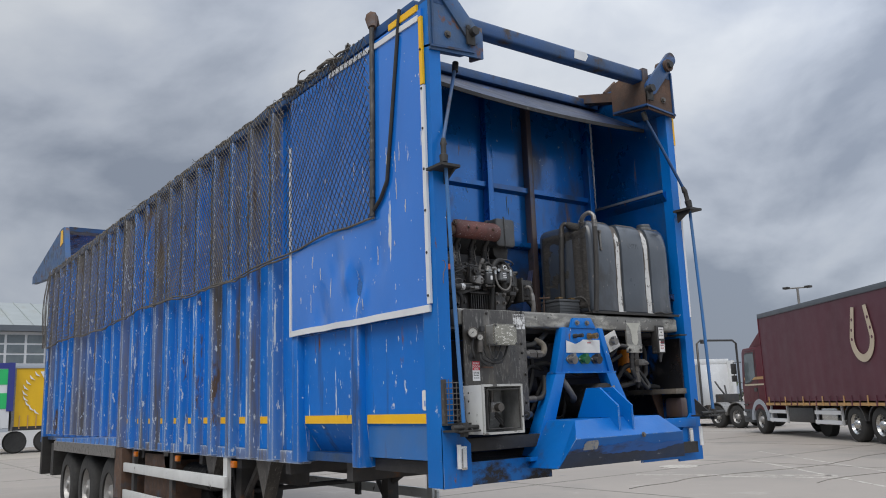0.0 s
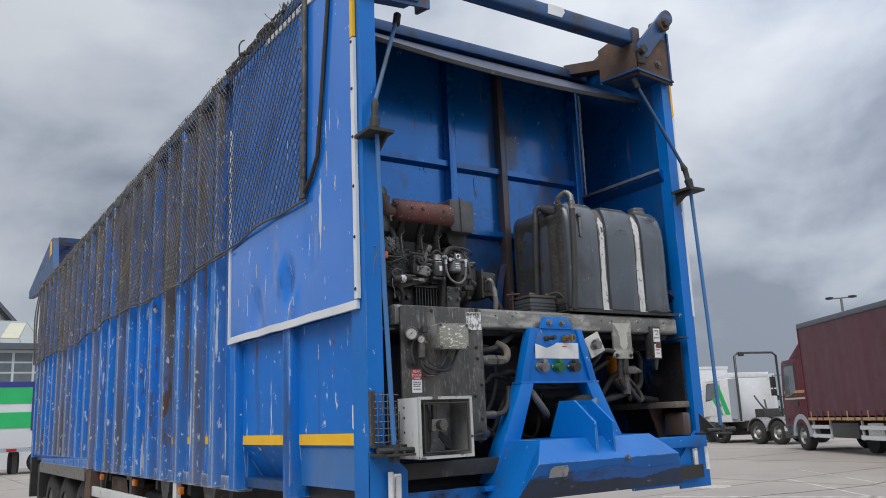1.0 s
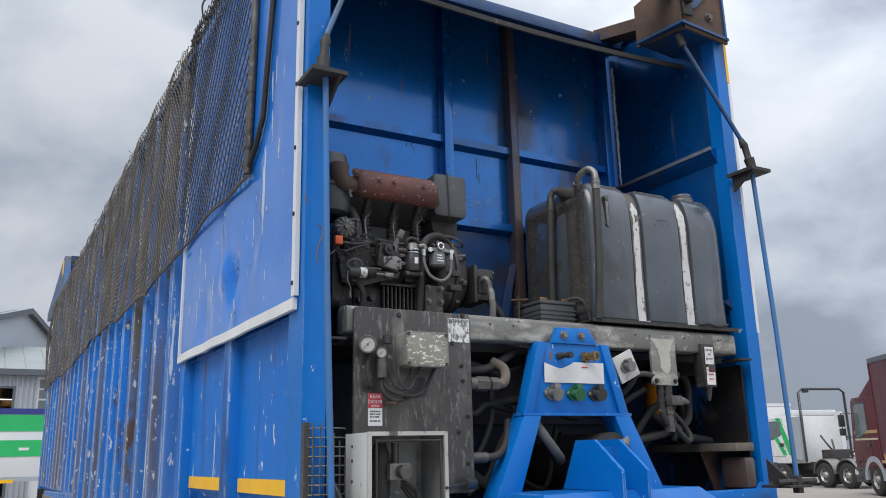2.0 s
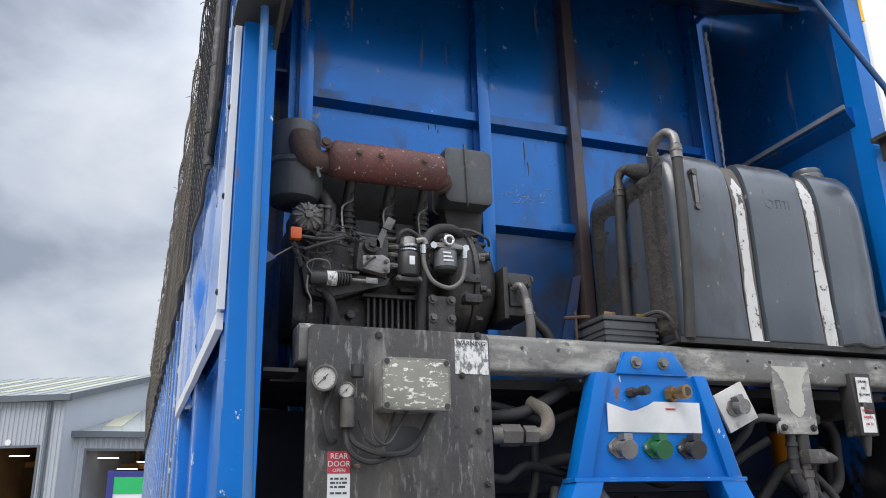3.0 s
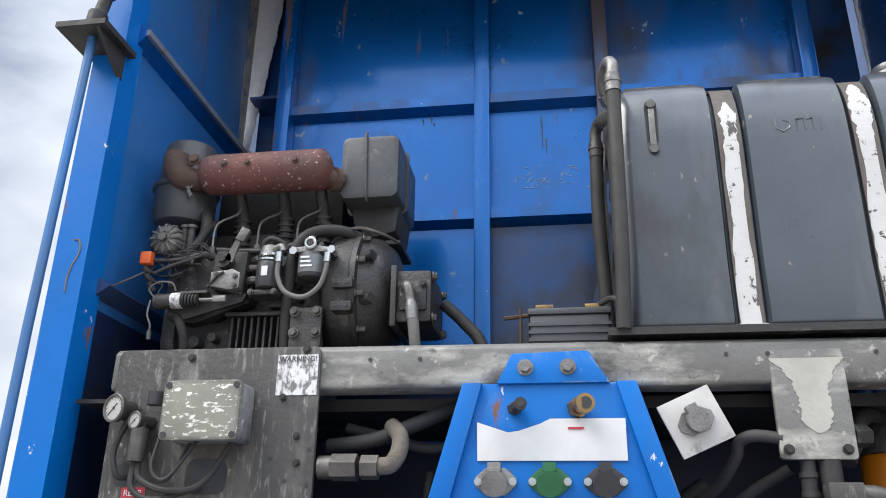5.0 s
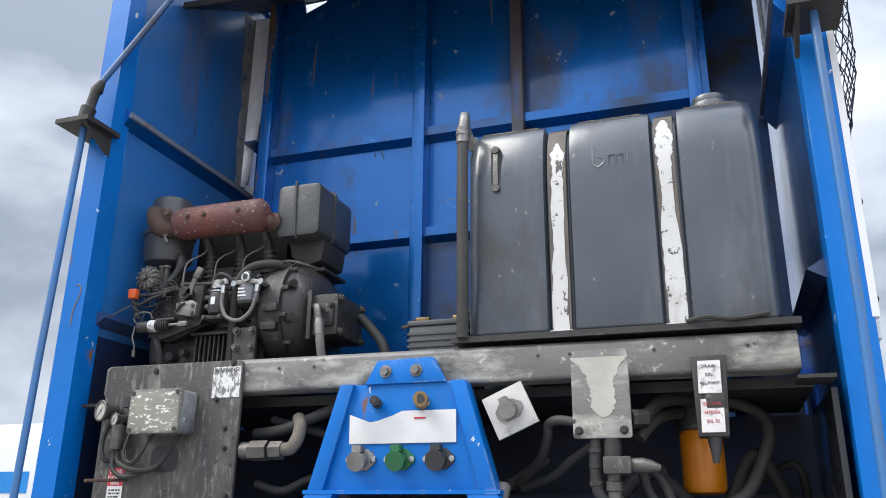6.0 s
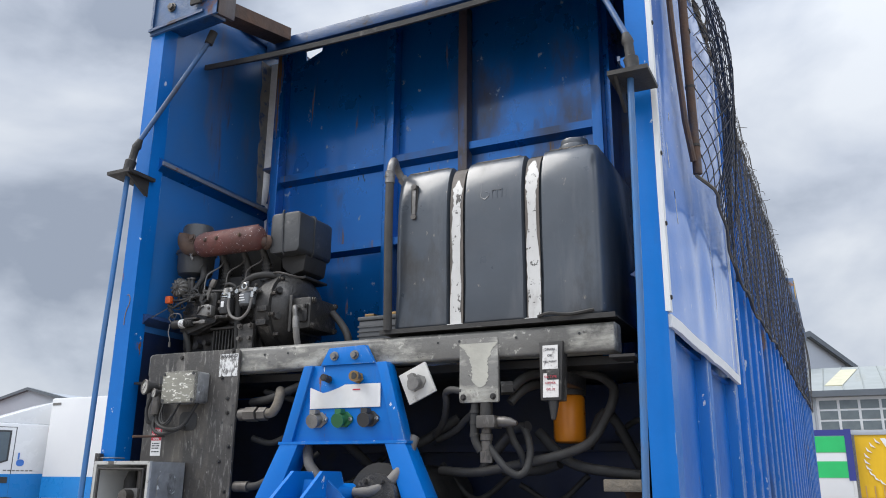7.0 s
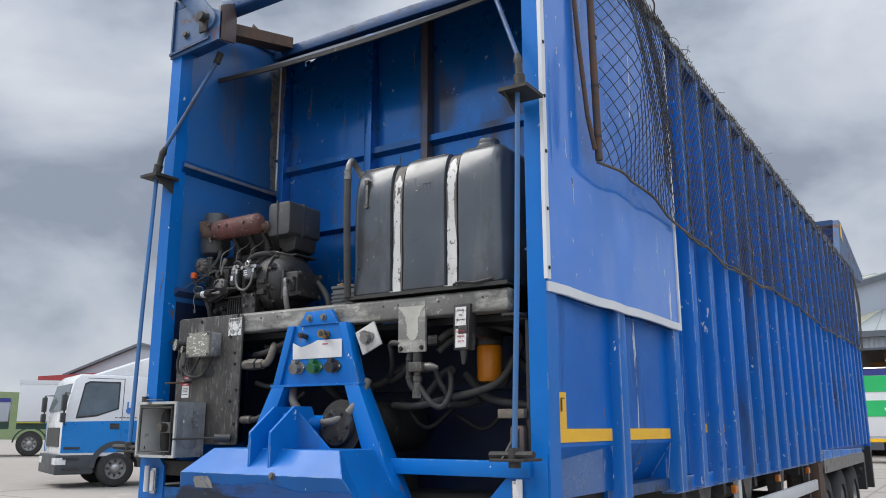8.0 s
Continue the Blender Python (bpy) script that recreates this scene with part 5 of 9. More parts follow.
def control_panel():
    cp = thing("control_panel", (-0.79, 0, 1.47), "grimy dark steel control panel with gauges and a junction box", "control panel")
    part("back_plate", prism(rounded(-1.05, -0.535, 1.47, 2.172, 0.018), "y", 0.0, 0.013), panel_soot, cp, bevel=0.002)
    # junction box with a streaked cover
    jb = part("junction_box", prism(rounded(-0.873, -0.690, 1.942, 2.074, 0.012), "y", -0.072, -0.001), cab_bare, cp, bevel=0.003)
    part("cover", prism(rounded(-0.875, -0.688, 1.940, 2.076, 0.012), "y", -0.090, -0.073), box_cover, jb, "streaked cream box cover", bevel=0.004)
    for x in (-0.863, -0.700):
        for z in (1.952, 2.064):
            part("cover_screw", cyl((x, -0.090, z), (x, -0.0925, z), 0.0075, 14), black_plastic, jb, smooth=False)
    # gauges
    for x, z, r in ((-0.997, 2.021, 0.031), (-0.940, 1.992, 0.0195)):
        # both are turned a little outwards
        turn = Matrix.Translation((x, 0, z)) @ Matrix.Rotation(radians(-20), 4, "Z") @ Matrix.Translation((-x, 0, -z))
        bm = cyl((x, -0.002, z), (x, -0.04, z), r * 0.8, 24)
        cyl((x, -0.04, z), (x, -0.052, z), r, 28, bm)
        g = part("gauge", place(bm, turn), soot, cp, "round pressure gauge with a white dial")
        part("bezel", place(tube([(x + r * math.cos(a), -0.054, z + r * math.sin(a)) for a in np.linspace(0, 2 * math.pi, 25)], r * 0.12, 6), turn), steel_hose, g)
        part("dial", place(cyl((x, -0.0525, z), (x, -0.0535, z), r * 0.92, 28), turn), dial_face, g, smooth=False)
        bm = tube([(x + r * 0.3, -0.0542, z + r * 0.35), (x - r * 0.55, -0.0542, z - r * 0.5)], r * 0.035, 4)
        cyl((x, -0.054, z), (x, -0.055, z), r * 0.13, 10, bm)
        part("needle", place(bm, turn), print_dark, g, smooth=False)
        bm = bmesh.new()
        for k in range(13):
            a = radians(225 - 270 * k / 12)
            c, d = math.cos(a), math.sin(a)
            tube([(x + r * 0.72 * c, -0.0538, z + r * 0.72 * d), (x + r * 0.85 * c, -0.0538, z + r * 0.85 * d)], r * 0.022, 4, bm)
        part("dial_marks", place(bm, turn), print_dark, g, smooth=False)
    # regulator below the gauges
    bm = cyl((-0.950, -0.035, 1.90), (-0.950, -0.035, 1.975), 0.020, 16)
    cyl((-0.950, -0.035, 1.975), (-0.950, -0.035, 1.99), 0.013, 12, bm)
    part("regulator", bm, steel_hose, cp)
    part("regulator_knob", cyl((-0.925, -0.03, 2.03), (-0.925, -0.03, 2.062), 0.017, 14), black_plastic, cp)
    # oval cut-out, cables
    for x0, x1, z0, z1 in ((-1.02, -0.955, 1.845, 1.90), (-0.84, -0.74, 1.83, 1.91)):
        part("cutout", prism(rounded(x0, x1, z0, z1, 0.025), "y", -0.002, -0.0005), black_plastic, cp, smooth=False)
    runs = [((-0.945, -0.03, 1.90), (-0.93, -0.04, 1.86), (-0.86, -0.045, 1.835), (-0.78, -0.04, 1.85), (-0.72, -0.03, 1.945)),
            ((-0.955, -0.03, 1.90), (-0.945, -0.045, 1.84), (-0.89, -0.045, 1.815), (-0.80, -0.01, 1.845)),
            ((-0.92, -0.03, 1.92), (-0.90, -0.04, 1.87), (-0.86, -0.045, 1.86), (-0.82, -0.03, 1.95)),
            ((-0.89, -0.05, 1.955), (-0.89, -0.07, 1.88), (-0.85, -0.07, 1.86), (-0.79, -0.05, 1.955)),
            ((-0.985, -0.02, 2.01), (-1.01, -0.03, 1.93), (-0.995, -0.03, 1.87), (-0.975, -0.0, 1.87))]
    for i, r in enumerate(runs):
        part("cable", tube(curve(r), 0.004 if i in (2, 3) else 0.0075, 8), rubber, cp)
    for x, z in ((-0.58, 1.96), (-0.56, 1.58), (-0.60, 1.70), (-1.0, 1.56), (-0.62, 2.05), (-0.575, 1.90), (-0.555, 1.76)):
        bolt("bolt", (x, 0.0, z), (0, -1, 0), 0.006, soot, cp, 0.010)
    for x, z in ((-0.548, 1.93), (-0.548, 1.85), (-0.60, 1.86), (-0.64, 1.91), (-0.7, 1.75)):
        part("hole", cyl((x, -0.0005, z), (x, -0.0015, z), 0.005, 8), black_plastic, cp, smooth=False)
    # stickers
    w = part("warning_sticker", box(-0.640, -0.540, -0.0016, -0.0004, 2.055, 2.152), sticker_worn, cp, "scuffed white warning sticker")
    part("letters", text_bm("WARNING!", 0.0185, (-0.590, -0.0022, 2.141), FACE), print_dark, w, smooth=False)
    d = part("door_sticker", box(-0.992, -0.934, -0.0016, -0.0004, 1.725, 1.845), sticker_white, cp, "red and white rear door sticker")
    part("red_head", box(-0.992, -0.934, -0.0024, -0.0017, 1.790, 1.845), sticker_red, d, smooth=False)
    part("letters", text_bm("REAR", 0.0195, (-0.963, -0.003, 1.832), FACE), sticker_white, d, smooth=False)
    part("letters", text_bm("DOOR", 0.0195, (-0.963, -0.003, 1.813), FACE), sticker_white, d, smooth=False)
    part("letters", text_bm("OPEN", 0.013, (-0.963, -0.003, 1.797), FACE), sticker_white, d, smooth=False)
    bars("small_print", print_dark, d, -0.985, -0.942, (1.775, 1.765, 1.755, 1.740), -0.002, 0.005, 3)
    # thin dipstick rod across
    part("rod", tube([(-0.921, 0.0, 1.808), (-0.951, -0.15, 1.799)], 0.005, 6), rust, cp)
    # cabinet: an open metal switch box in front of the panel
    cab = thing("switch_cabinet", (-0.93, -0.1, 1.40), "open white metal switch cabinet with chipped paint and no door", "cabinet")
    x0, x1, y0, y1, z0, z1, t = -1.085, -0.775, -0.20, -0.01, 1.405, 1.695, 0.006
    part("flank", box(x0, x0 + t, y0, y1, z0, z1), white_paint, cab, "chipped white side", smooth=False)
    bm = box(x0 + t, x1 - t, y0, y1, z0, z0 + t)
    box(x0 + t, x1 - t, y0, y1, z1 - t, z1, bm)
    box(x1 - t, x1, y0, y1, z0, z1, bm)
    box(x0 + t, x1 - t, y1 - t, y1, z0 + t, z1 - t, bm)
    part("body", bm, cab_bare, cab, smooth=False)
    bm = bmesh.new()
    r = 0.012
    box(x0 - 0.002, x0 + r, y0 - 0.012, y0, z0 - 0.002, z1 + 0.002, bm)
    box(x1 - r, x1 + 0.002, y0 - 0.012, y0, z0 - 0.002, z1 + 0.002, bm)
    box(x0 + r, x1 - r, y0 - 0.012, y0, z1 - r, z1 + 0.002, bm)
    box(x0 + r, x1 - r, y0 - 0.012, y0, z0 - 0.002, z0 + r, bm)
    part("rim", bm, rim_paint, cab, "chipped pale rim", smooth=False)
    part("seal", tube([(x0 + 0.03, y0 - 0.012, z0 + 0.03), (x0 + 0.03, y0 - 0.012, z1 - 0.03), (x1 - 0.03, y0 - 0.012, z1 - 0.03), (x1 - 0.03, y0 - 0.012, z0 + 0.03), (x0 + 0.03, y0 - 0.012, z0 + 0.03)], 0.004, 6), soot, cab)
    part("back_panel", box(x0 + 0.04, x1 - 0.04, y1 - 0.03, y1 - 0.02, z0 + 0.03, z1 - 0.03), cab_bare, cab, smooth=False)
    part("valve_block", box(-0.975, -0.89, -0.15, -0.05, 1.53, 1.59), engine_light, cab, bevel=0.008)
    part("valve_knob", cyl((-0.93, -0.19, 1.56), (-0.93, -0.15, 1.56), 0.024, 16), steel_hose, cab)
    part("regulator", tube([(-0.985, -0.09, 1.425), (-0.985, -0.09, 1.48), (-0.985, -0.09, 1.62), (-0.985, -0.09, 1.66)], 0.03, 16, radii=[0.024, 0.034, 0.034, 0.02]), soot, cab)
    part("valve_stem", cyl((-0.93, -0.1, 1.59), (-0.93, -0.1, 1.66), 0.014, 12), steel_hose, cab)
    for k in range(3):
        part("pipe", tube(curve([(-0.90, -0.09, 1.53 - 0.01 * k), (-0.86, -0.11, 1.49 - 0.02 * k), (-0.84 + 0.01 * k, -0.06, 1.44)]), 0.008, 8), soot, cab)
    for z in (1.45, 1.53, 1.60, 1.65):
        part("vent_hole", cyl((x0 - 0.0008, -0.10 + 0.03 * (z > 1.5), z), (x0 + 0.001, -0.10 + 0.03 * (z > 1.5), z), 0.007, 10), black_plastic, cab, smooth=False)
    part("access_plate", prism(rounded(-0.16, -0.06, 1.45, 1.65, 0.03), "x", x1, x1 + 0.004), cab_bare, cab, bevel=0.001)
    part("latch_rod", tube([(x1 - 0.01, -0.215, 1.50), (x1 + 0.10, -0.12, 1.505), (x1 + 0.17, -0.06, 1.505)], 0.006, 6), soot, cab)
    part("latch_boot", cyl((x1 + 0.15, -0.07, 1.505), (x1 + 0.22, -0.02, 1.505), 0.022, 12), black_plastic, cab)


control_panel()


# ---- fuel tank ----
def fuel_tank():
    tk = thing("fuel_tank", (0.64, 0.25, 2.18), "ribbed dark grey plastic tank with flaking white straps", "tank")
    x0, x1 = 0.205, 1.075
    RY, RZ = 0.075, 0.20

    def section(x, swell):
        """Tank section at x: a large rounded shoulder in front; swell 0 in the strap grooves, 1 on a lobe."""
        f = 0.026 - 0.026 * swell
        top = 2.878 - 0.02 * (1 - swell)
        pts = [(f + 0.012 + 0.012 * math.cos(a), 2.207 + 0.012 * math.sin(a)) for a in np.linspace(math.pi * 1.5, math.pi, 4)]
        pts += [(f + 0.006, 2.36), (f, 2.5)]
        pts += [(f + RY + RY * math.cos(a), top - RZ + RZ * math.sin(a)) for a in np.linspace(math.pi, math.pi / 2, 12)]
        pts += [(0.50 + 0.06 * math.cos(a), top - 0.06 + 0.06 * math.sin(a)) for a in np.linspace(math.pi / 2, 0, 5)]
        pts += [(0.54 + 0.02 * math.cos(a), 2.215 + 0.02 * math.sin(a)) for a in np.linspace(0, -math.pi / 2, 4)]
        return [(x, p, q) for p, q in pts]
    keys = [(x0, 0.0), (x0 + 0.015, 0.6), (x0 + 0.04, 1.0), (0.425, 1.0), (0.447, 0.9), (0.455, 0), (0.522, 0), (0.53, 0.9), (0.552, 1.0), (0.745, 1.0), (0.767, 0.9), (0.775, 0), (0.842, 0), (0.85, 0.9), (0.872, 1.0), (x1 - 0.05, 1.0), (x1 - 0.02, 0.7), (x1, 0.0)]
    rings = []
    for x, sw in keys:
        ring = section(x, sw)
        if x in (x0, x1):
            c = Vector((x, 0.22, 2.53))
            ring = [tuple(c + (Vector(p) - c) * 0.95) for p in ring]
        rings.append(ring)
    part("tank_body", loft(rings), tank_plastic, tk, bevel=0.0, angle=50)
    # caked dirt on the end face
    bm = bmesh.new()
    ny, nzz, grid = 26, 32, []
    for j in range(nzz + 1):
        row = []
        for i in range(ny + 1):
            y, z = 0.05 + 0.48 * i / ny, 2.225 + 0.60 * j / nzz
            # a rim, a recess and crusts of dirt
            inset = min(i, ny - i, j, nzz - j) / 3.0
            d = 0.007 * math.exp(-(inset - 0.6) ** 2 * 3) - 0.004 * min(1.0, inset)
            d += 0.006 * max(0.0, noise.noise((y * 9, z * 7, 1.3))) + 0.0025 * noise.noise((y * 40, z * 34, 4.0)) + 0.010 * (abs(y - 0.16) < 0.03)
            row.append(bm.verts.new((x0 - 0.002 - (d if 0 < inset else -0.004), y, z)))
        grid.append(row)
    for j in range(nzz):
        for i in range(ny):
            bm.faces.new((grid[j][i], grid[j + 1][i], grid[j + 1][i + 1], grid[j][i + 1]))
    bmesh.ops.recalc_face_normals(bm, faces=bm.faces)
    if sum(f.normal.x for f in bm.faces) > 0:
        bmesh.ops.reverse_faces(bm, faces=bm.faces[:])
    bmesh.ops.solidify(bm, geom=bm.faces[:], thickness=0.01)
    part("end_face", bm, tank_dirt, tk, "mud-caked end face", angle=70)
    for xc in (0.488, 0.808):
        line = [(0.014, 2.195), (0.015, 2.36), (0.012, 2.5)] + [(0.012 + RY + (RY + 0.003) * math.cos(a), 2.862 - RZ + (RZ + 0.002) * math.sin(a)) for a in np.linspace(math.pi, math.pi / 2, 12)] + [(0.40, 2.864)]
        rings = [[(xc - 0.028, y, z), (xc + 0.028, y, z), (xc + 0.028, y + 0.006, z - (0 if z < 2.7 else 0.004)), (xc - 0.028, y + 0.006, z - (0 if z < 2.7 else 0.004))] for y, z in line]
        st = part("strap", loft(rings), strap_bare, tk, "stained metal strap", smooth=False)
        # what is left of its white paint, ragged along both edges and gone over the shoulder
        rng = random.Random(int(xc * 100))
        dense = [Vector((0, *p)).lerp(Vector((0, *q)), k / 6) for p, q in zip(line[:11], line[1:12]) for k in range(6)]
        end = 2.80 if xc < 0.6 else 2.84
        lo, hi, rings = 0.024, 0.024, []
        for v in dense:
            if v.z > end:
                break
            lo = min(0.027, max(0.012, lo + rng.uniform(-0.004, 0.0042)))
            hi = min(0.027, max(0.016, hi + rng.uniform(-0.003, 0.0032)))
            k = min(1.0, (end - v.z) / 0.05 + 0.15)
            rings.append([(xc - lo * k, v.y - 0.0012, v.z), (xc + hi * k, v.y - 0.0012, v.z), (xc + hi * k, v.y + 0.002, v.z - 0.001), (xc - lo * k, v.y + 0.002, v.z - 0.001)])
        part("strap_paint", loft(rings), strap_paint, st, "flaking white paint", smooth=False)
        part("strap_foot", box(xc - 0.033, xc + 0.033, -0.005, 0.03, 2.187, 2.20), strap_paint, st, bevel=0.003)
        part("strap_top", box(xc - 0.03, xc + 0.03, 0.09, 0.38, 2.866, 2.872), tank_dirt, st, smooth=False)
    for xa, xb in ((0.245, 0.425), (0.552, 0.745), (0.872, 1.02)):
        rings = []
        rng = random.Random(int(xa * 1000))
        for i in range(19):
            x = xa + (xb - xa) * i / 18
            lo = radians(rng.uniform(101, 110))
            rings.append([(x, RY + (RY + h) * math.cos(a), 2.878 - RZ + (RZ + h) * math.sin(a)) for a, h in ((lo, 0.0025), ((lo + math.pi / 2) / 2, 0.003), (math.pi / 2, 0.003), (math.pi / 2, -0.002), ((lo + math.pi / 2) / 2, -0.002), (lo, -0.002))])
        part("dust_crust", loft(rings), tan_dust, tk, "tan dust along the top edge")
    # sight glass
    g = part("sight_gauge", prism(rounded(0.285, 0.315, 2.645, 2.80, 0.012), "y", 0.0, 0.05), soot, tk, "level sight glass")
    part("sight_window", box(0.292, 0.308, -0.006, -0.0002, 2.67, 2.775), engine_light, g, bevel=0.003)
    for z in (2.658, 2.787):
        part("gauge_bolt", cyl((0.30, 0.0, z), (0.30, -0.009, z), 0.012, 14), steel_hose, g)
    # filler cap
    bm = cyl((0.95, 0.13, 2.868), (0.95, 0.13, 2.90), 0.062, 26)
    cyl((0.95, 0.13, 2.90), (0.95, 0.13, 2.925), 0.054, 26, bm)
    part("filler_cap", bm, tank_plastic, tk, bevel=0.004)
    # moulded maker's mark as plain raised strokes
    bm = bmesh.new()
    for pts in ([(0.60, 2.76), (0.60, 2.70), (0.615, 2.688), (0.632, 2.70), (0.632, 2.715), (0.617, 2.722)], [(0.648, 2.69), (0.648, 2.722), (0.668, 2.724), (0.668, 2.69)], [(0.668, 2.72), (0.688, 2.724), (0.688, 2.69)], [(0.704, 2.69), (0.704, 2.722)]):
        tube([(x, RY - RY * math.sqrt(max(1 - ((z - 2.678) / RZ) ** 2, 0.0)) + 0.0015, z) for x, z in pts], 0.003, 6, bm)
    part("raised_mark", bm, tank_plastic, tk)
    # hoses rising over the end face
    own = lambda *pts: [(x + 0.018, y - 0.04, z - 0.012) for x, y, z in pts]
    runs = ((own((0.205, 0.15, 2.84), (0.178, 0.115, 2.885), (0.170, 0.085, 2.915), (0.182, 0.038, 2.932), (0.190, 0.005, 2.905), (0.188, -0.004, 2.868)), engine_light, 0.05),
            (own((0.205, 0.20, 2.83), (0.186, 0.235, 2.872), (0.165, 0.28, 2.892), (0.154, 0.302, 2.870), (0.153, 0.306, 2.838)), steel_hose, 0.045))
    for pts, m, drop in runs:
        e = part("elbow", tube(curve(pts), 0.0165, 14), m, tk, "pale metal pipe elbow")
        p = Vector(pts[-1])
        part("collar", cyl(p, p - Vector((0, 0, drop)), 0.0205, 14), m, e)
        part("collar_ring", cyl(p - Vector((0, 0, drop * 0.35)), p - Vector((0, 0, drop * 0.5)), 0.0225, 14), m, e)
        q = Vector(pts[1])
        part("union_nut", cyl(q, q + (Vector(pts[0]) - q).normalized() * 0.03, 0.024, 6), m, e, smooth=False)
    part("hose_boot", tube(own((0.212, 0.16, 2.835), (0.196, 0.20, 2.850), (0.182, 0.238, 2.872), (0.172, 0.262, 2.886)), 0.03, 14, radii=[0.034, 0.036, 0.029, 0.022]), tank_dirt, tk, "crusted conical hose boot")
    part("hose", tube(curve(own((0.188, -0.004, 2.83), (0.186, 0.0, 2.62), (0.184, 0.012, 2.40), (0.178, 0.03, 2.205))), 0.018, 12), hose_tan, tk)
    part("hose", tube(curve(own((0.153, 0.307, 2.80), (0.150, 0.318, 2.62), (0.157, 0.338, 2.42), (0.165, 0.35, 2.205))), 0.0195, 12), hose_tan, tk)
    # tray under the tank
    bm = box(0.16, 1.115, -0.005, 0.57, 2.182, 2.19)
    box(0.16, 1.115, -0.012, -0.005, 2.178, 2.196, bm)
    part("tray", bm, soot, tk, smooth=False)
    part("strap_tail", tube(curve([(0.83, -0.01, 2.20), (0.88, -0.03, 2.205), (0.95, -0.02, 2.198), (1.04, -0.01, 2.21)]), 0.006, 6), soot, tk)

    tk.location = Vector(tk.location) + Vector((-0.018, 0.04, 0.012))


fuel_tank()


# ---- diesel engine ----
def engine():
    en = thing("diesel_engine", (-0.75, 0.3, 2.08), "greasy dark diesel engine with rusty silencer sitting behind the beam", "engine")
    # air cleaner: two dusty cans with a rolled clamp rim
    bm = tube([(-1.062, 0.24, z) for z in (2.590, 2.593, 2.605, 2.635, 2.698, 2.703, 2.708, 2.722, 2.727, 2.732, 2.845, 2.858, 2.864)], 0.1, 30, radii=[0.035, 0.060, 0.080, 0.088, 0.091, 0.091, 0.098, 0.098, 0.091, 0.083, 0.077, 0.070, 0.045])
    ac = part("air_cleaner", bm, canister_grey, en, "dusty dark air cleaner canister")
    part("clip", tube([(-1.012, 0.150, 2.728), (-1.008, 0.142, 2.705), (-1.008, 0.146, 2.675), (-1.000, 0.150, 2.660)], 0.006, 6), engine_light, ac)
    part("clip_eye", tube([(-1.006 + 0.010 * math.cos(a), 0.141, 2.693 + 0.012 * math.sin(a)) for a in np.linspace(0, 2 * math.pi, 13)], 0.0025, 6), engine_light, ac)
    part("intake_pipe", tube(curve([(-0.985, 0.22, 2.64), (-0.965, 0.20, 2.60), (-0.965, 0.19, 2.54), (-0.985, 0.19, 2.49)]), 0.017, 12), hose_tan, en)
    # silencer drum with its flared elbow
    bm = tube([(x, 0.165, 2.730) for x in (-0.985, -0.978, -0.962, -0.94, -0.625, -0.607, -0.597, -0.592)], 0.06, 26, radii=[0.022, 0.042, 0.056, 0.060, 0.060, 0.052, 0.036, 0.02])
    si = part("silencer", bm, muffler_red, en, "rust-red oxidised silencer drum")
    part("elbow", tube(curve([(-0.965, 0.165, 2.722), (-1.005, 0.160, 2.716), (-1.040, 0.152, 2.728), (-1.055, 0.150, 2.762), (-1.052, 0.152, 2.790)]), 0.034, 16, radii=[0.032 + 0.010 * min(1, k / 20) for k in range(25)]), rust, si, "rusty flared exhaust elbow")
    bolt("bolt", (-0.99, 0.125, 2.762), (0, -1, 0.1), 0.013, rust, si, 0.014)
    part("seam", tube([(-0.955, 0.1575, 2.7895), (-0.78, 0.157, 2.790), (-0.615, 0.1575, 2.7895)], 0.0035, 6), muffler_red, si)
    part("stub", cyl((-0.62, 0.165, 2.712), (-0.565, 0.24, 2.712), 0.026, 16), rust, si)
    part("flange", cyl((-0.598, 0.19, 2.712), (-0.588, 0.205, 2.712), 0.036, 16), rust, si)
    for x in (-0.891, -0.822, -0.682):
        bolt("bolt", (x, 0.1062, 2.735), (0, -1, 0.05), 0.007, rust, si, 0.010)
    # square canister with a raised seam
    bm = prism(rounded(-0.578, -0.408, 2.652, 2.850, 0.022), "y", 0.20, 0.47)
    cn = part("square_canister", bm, canister_grey, en, "square dusty grey canister", bevel=0.012)
    part("seam", prism(rounded(-0.584, -0.402, 2.646, 2.856, 0.022), "y", 0.315, 0.325), canister_grey, cn)
    part("front_ridge", tube(curve([(-0.506, 0.205, 2.862), (-0.506, 0.197, 2.845), (-0.503, 0.196, 2.75), (-0.500, 0.198, 2.665), (-0.499, 0.21, 2.645)]), 0.0045, 8), canister_grey, cn)
    part("lower_pan", prism([(-0.56, 2.655), (-0.415, 2.655), (-0.425, 2.575), (-0.50, 2.555), (-0.55, 2.60)], "y", 0.27, 0.45), soot, cn, bevel=0.012)
    part("pan_clamp", tube(curve([(-0.56, 0.20, 2.556), (-0.50, 0.185, 2.552), (-0.44, 0.20, 2.535), (-0.41, 0.25, 2.53)]), 0.0045, 6), steel_hose, cn)
    part("shelf", box(-0.60, -0.41, 0.27, 0.45, 2.535, 2.548), grease_black, en, bevel=0.004)
    # block, head, sump
    blk = part("block", box(-1.02, -0.60, 0.22, 0.48, 2.20, 2.50), engine_grey, en, bevel=0.012)
    part("head", box(-1.00, -0.62, 0.27, 0.46, 2.50, 2.585), grease_black, blk, bevel=0.01)
    # added black block that stands in for the dark gap under the silencer
    part("rocker_cover", box(-1.0, -0.60, 0.33, 0.48, 2.585, 2.765), gap_black, blk, bevel=0.02)
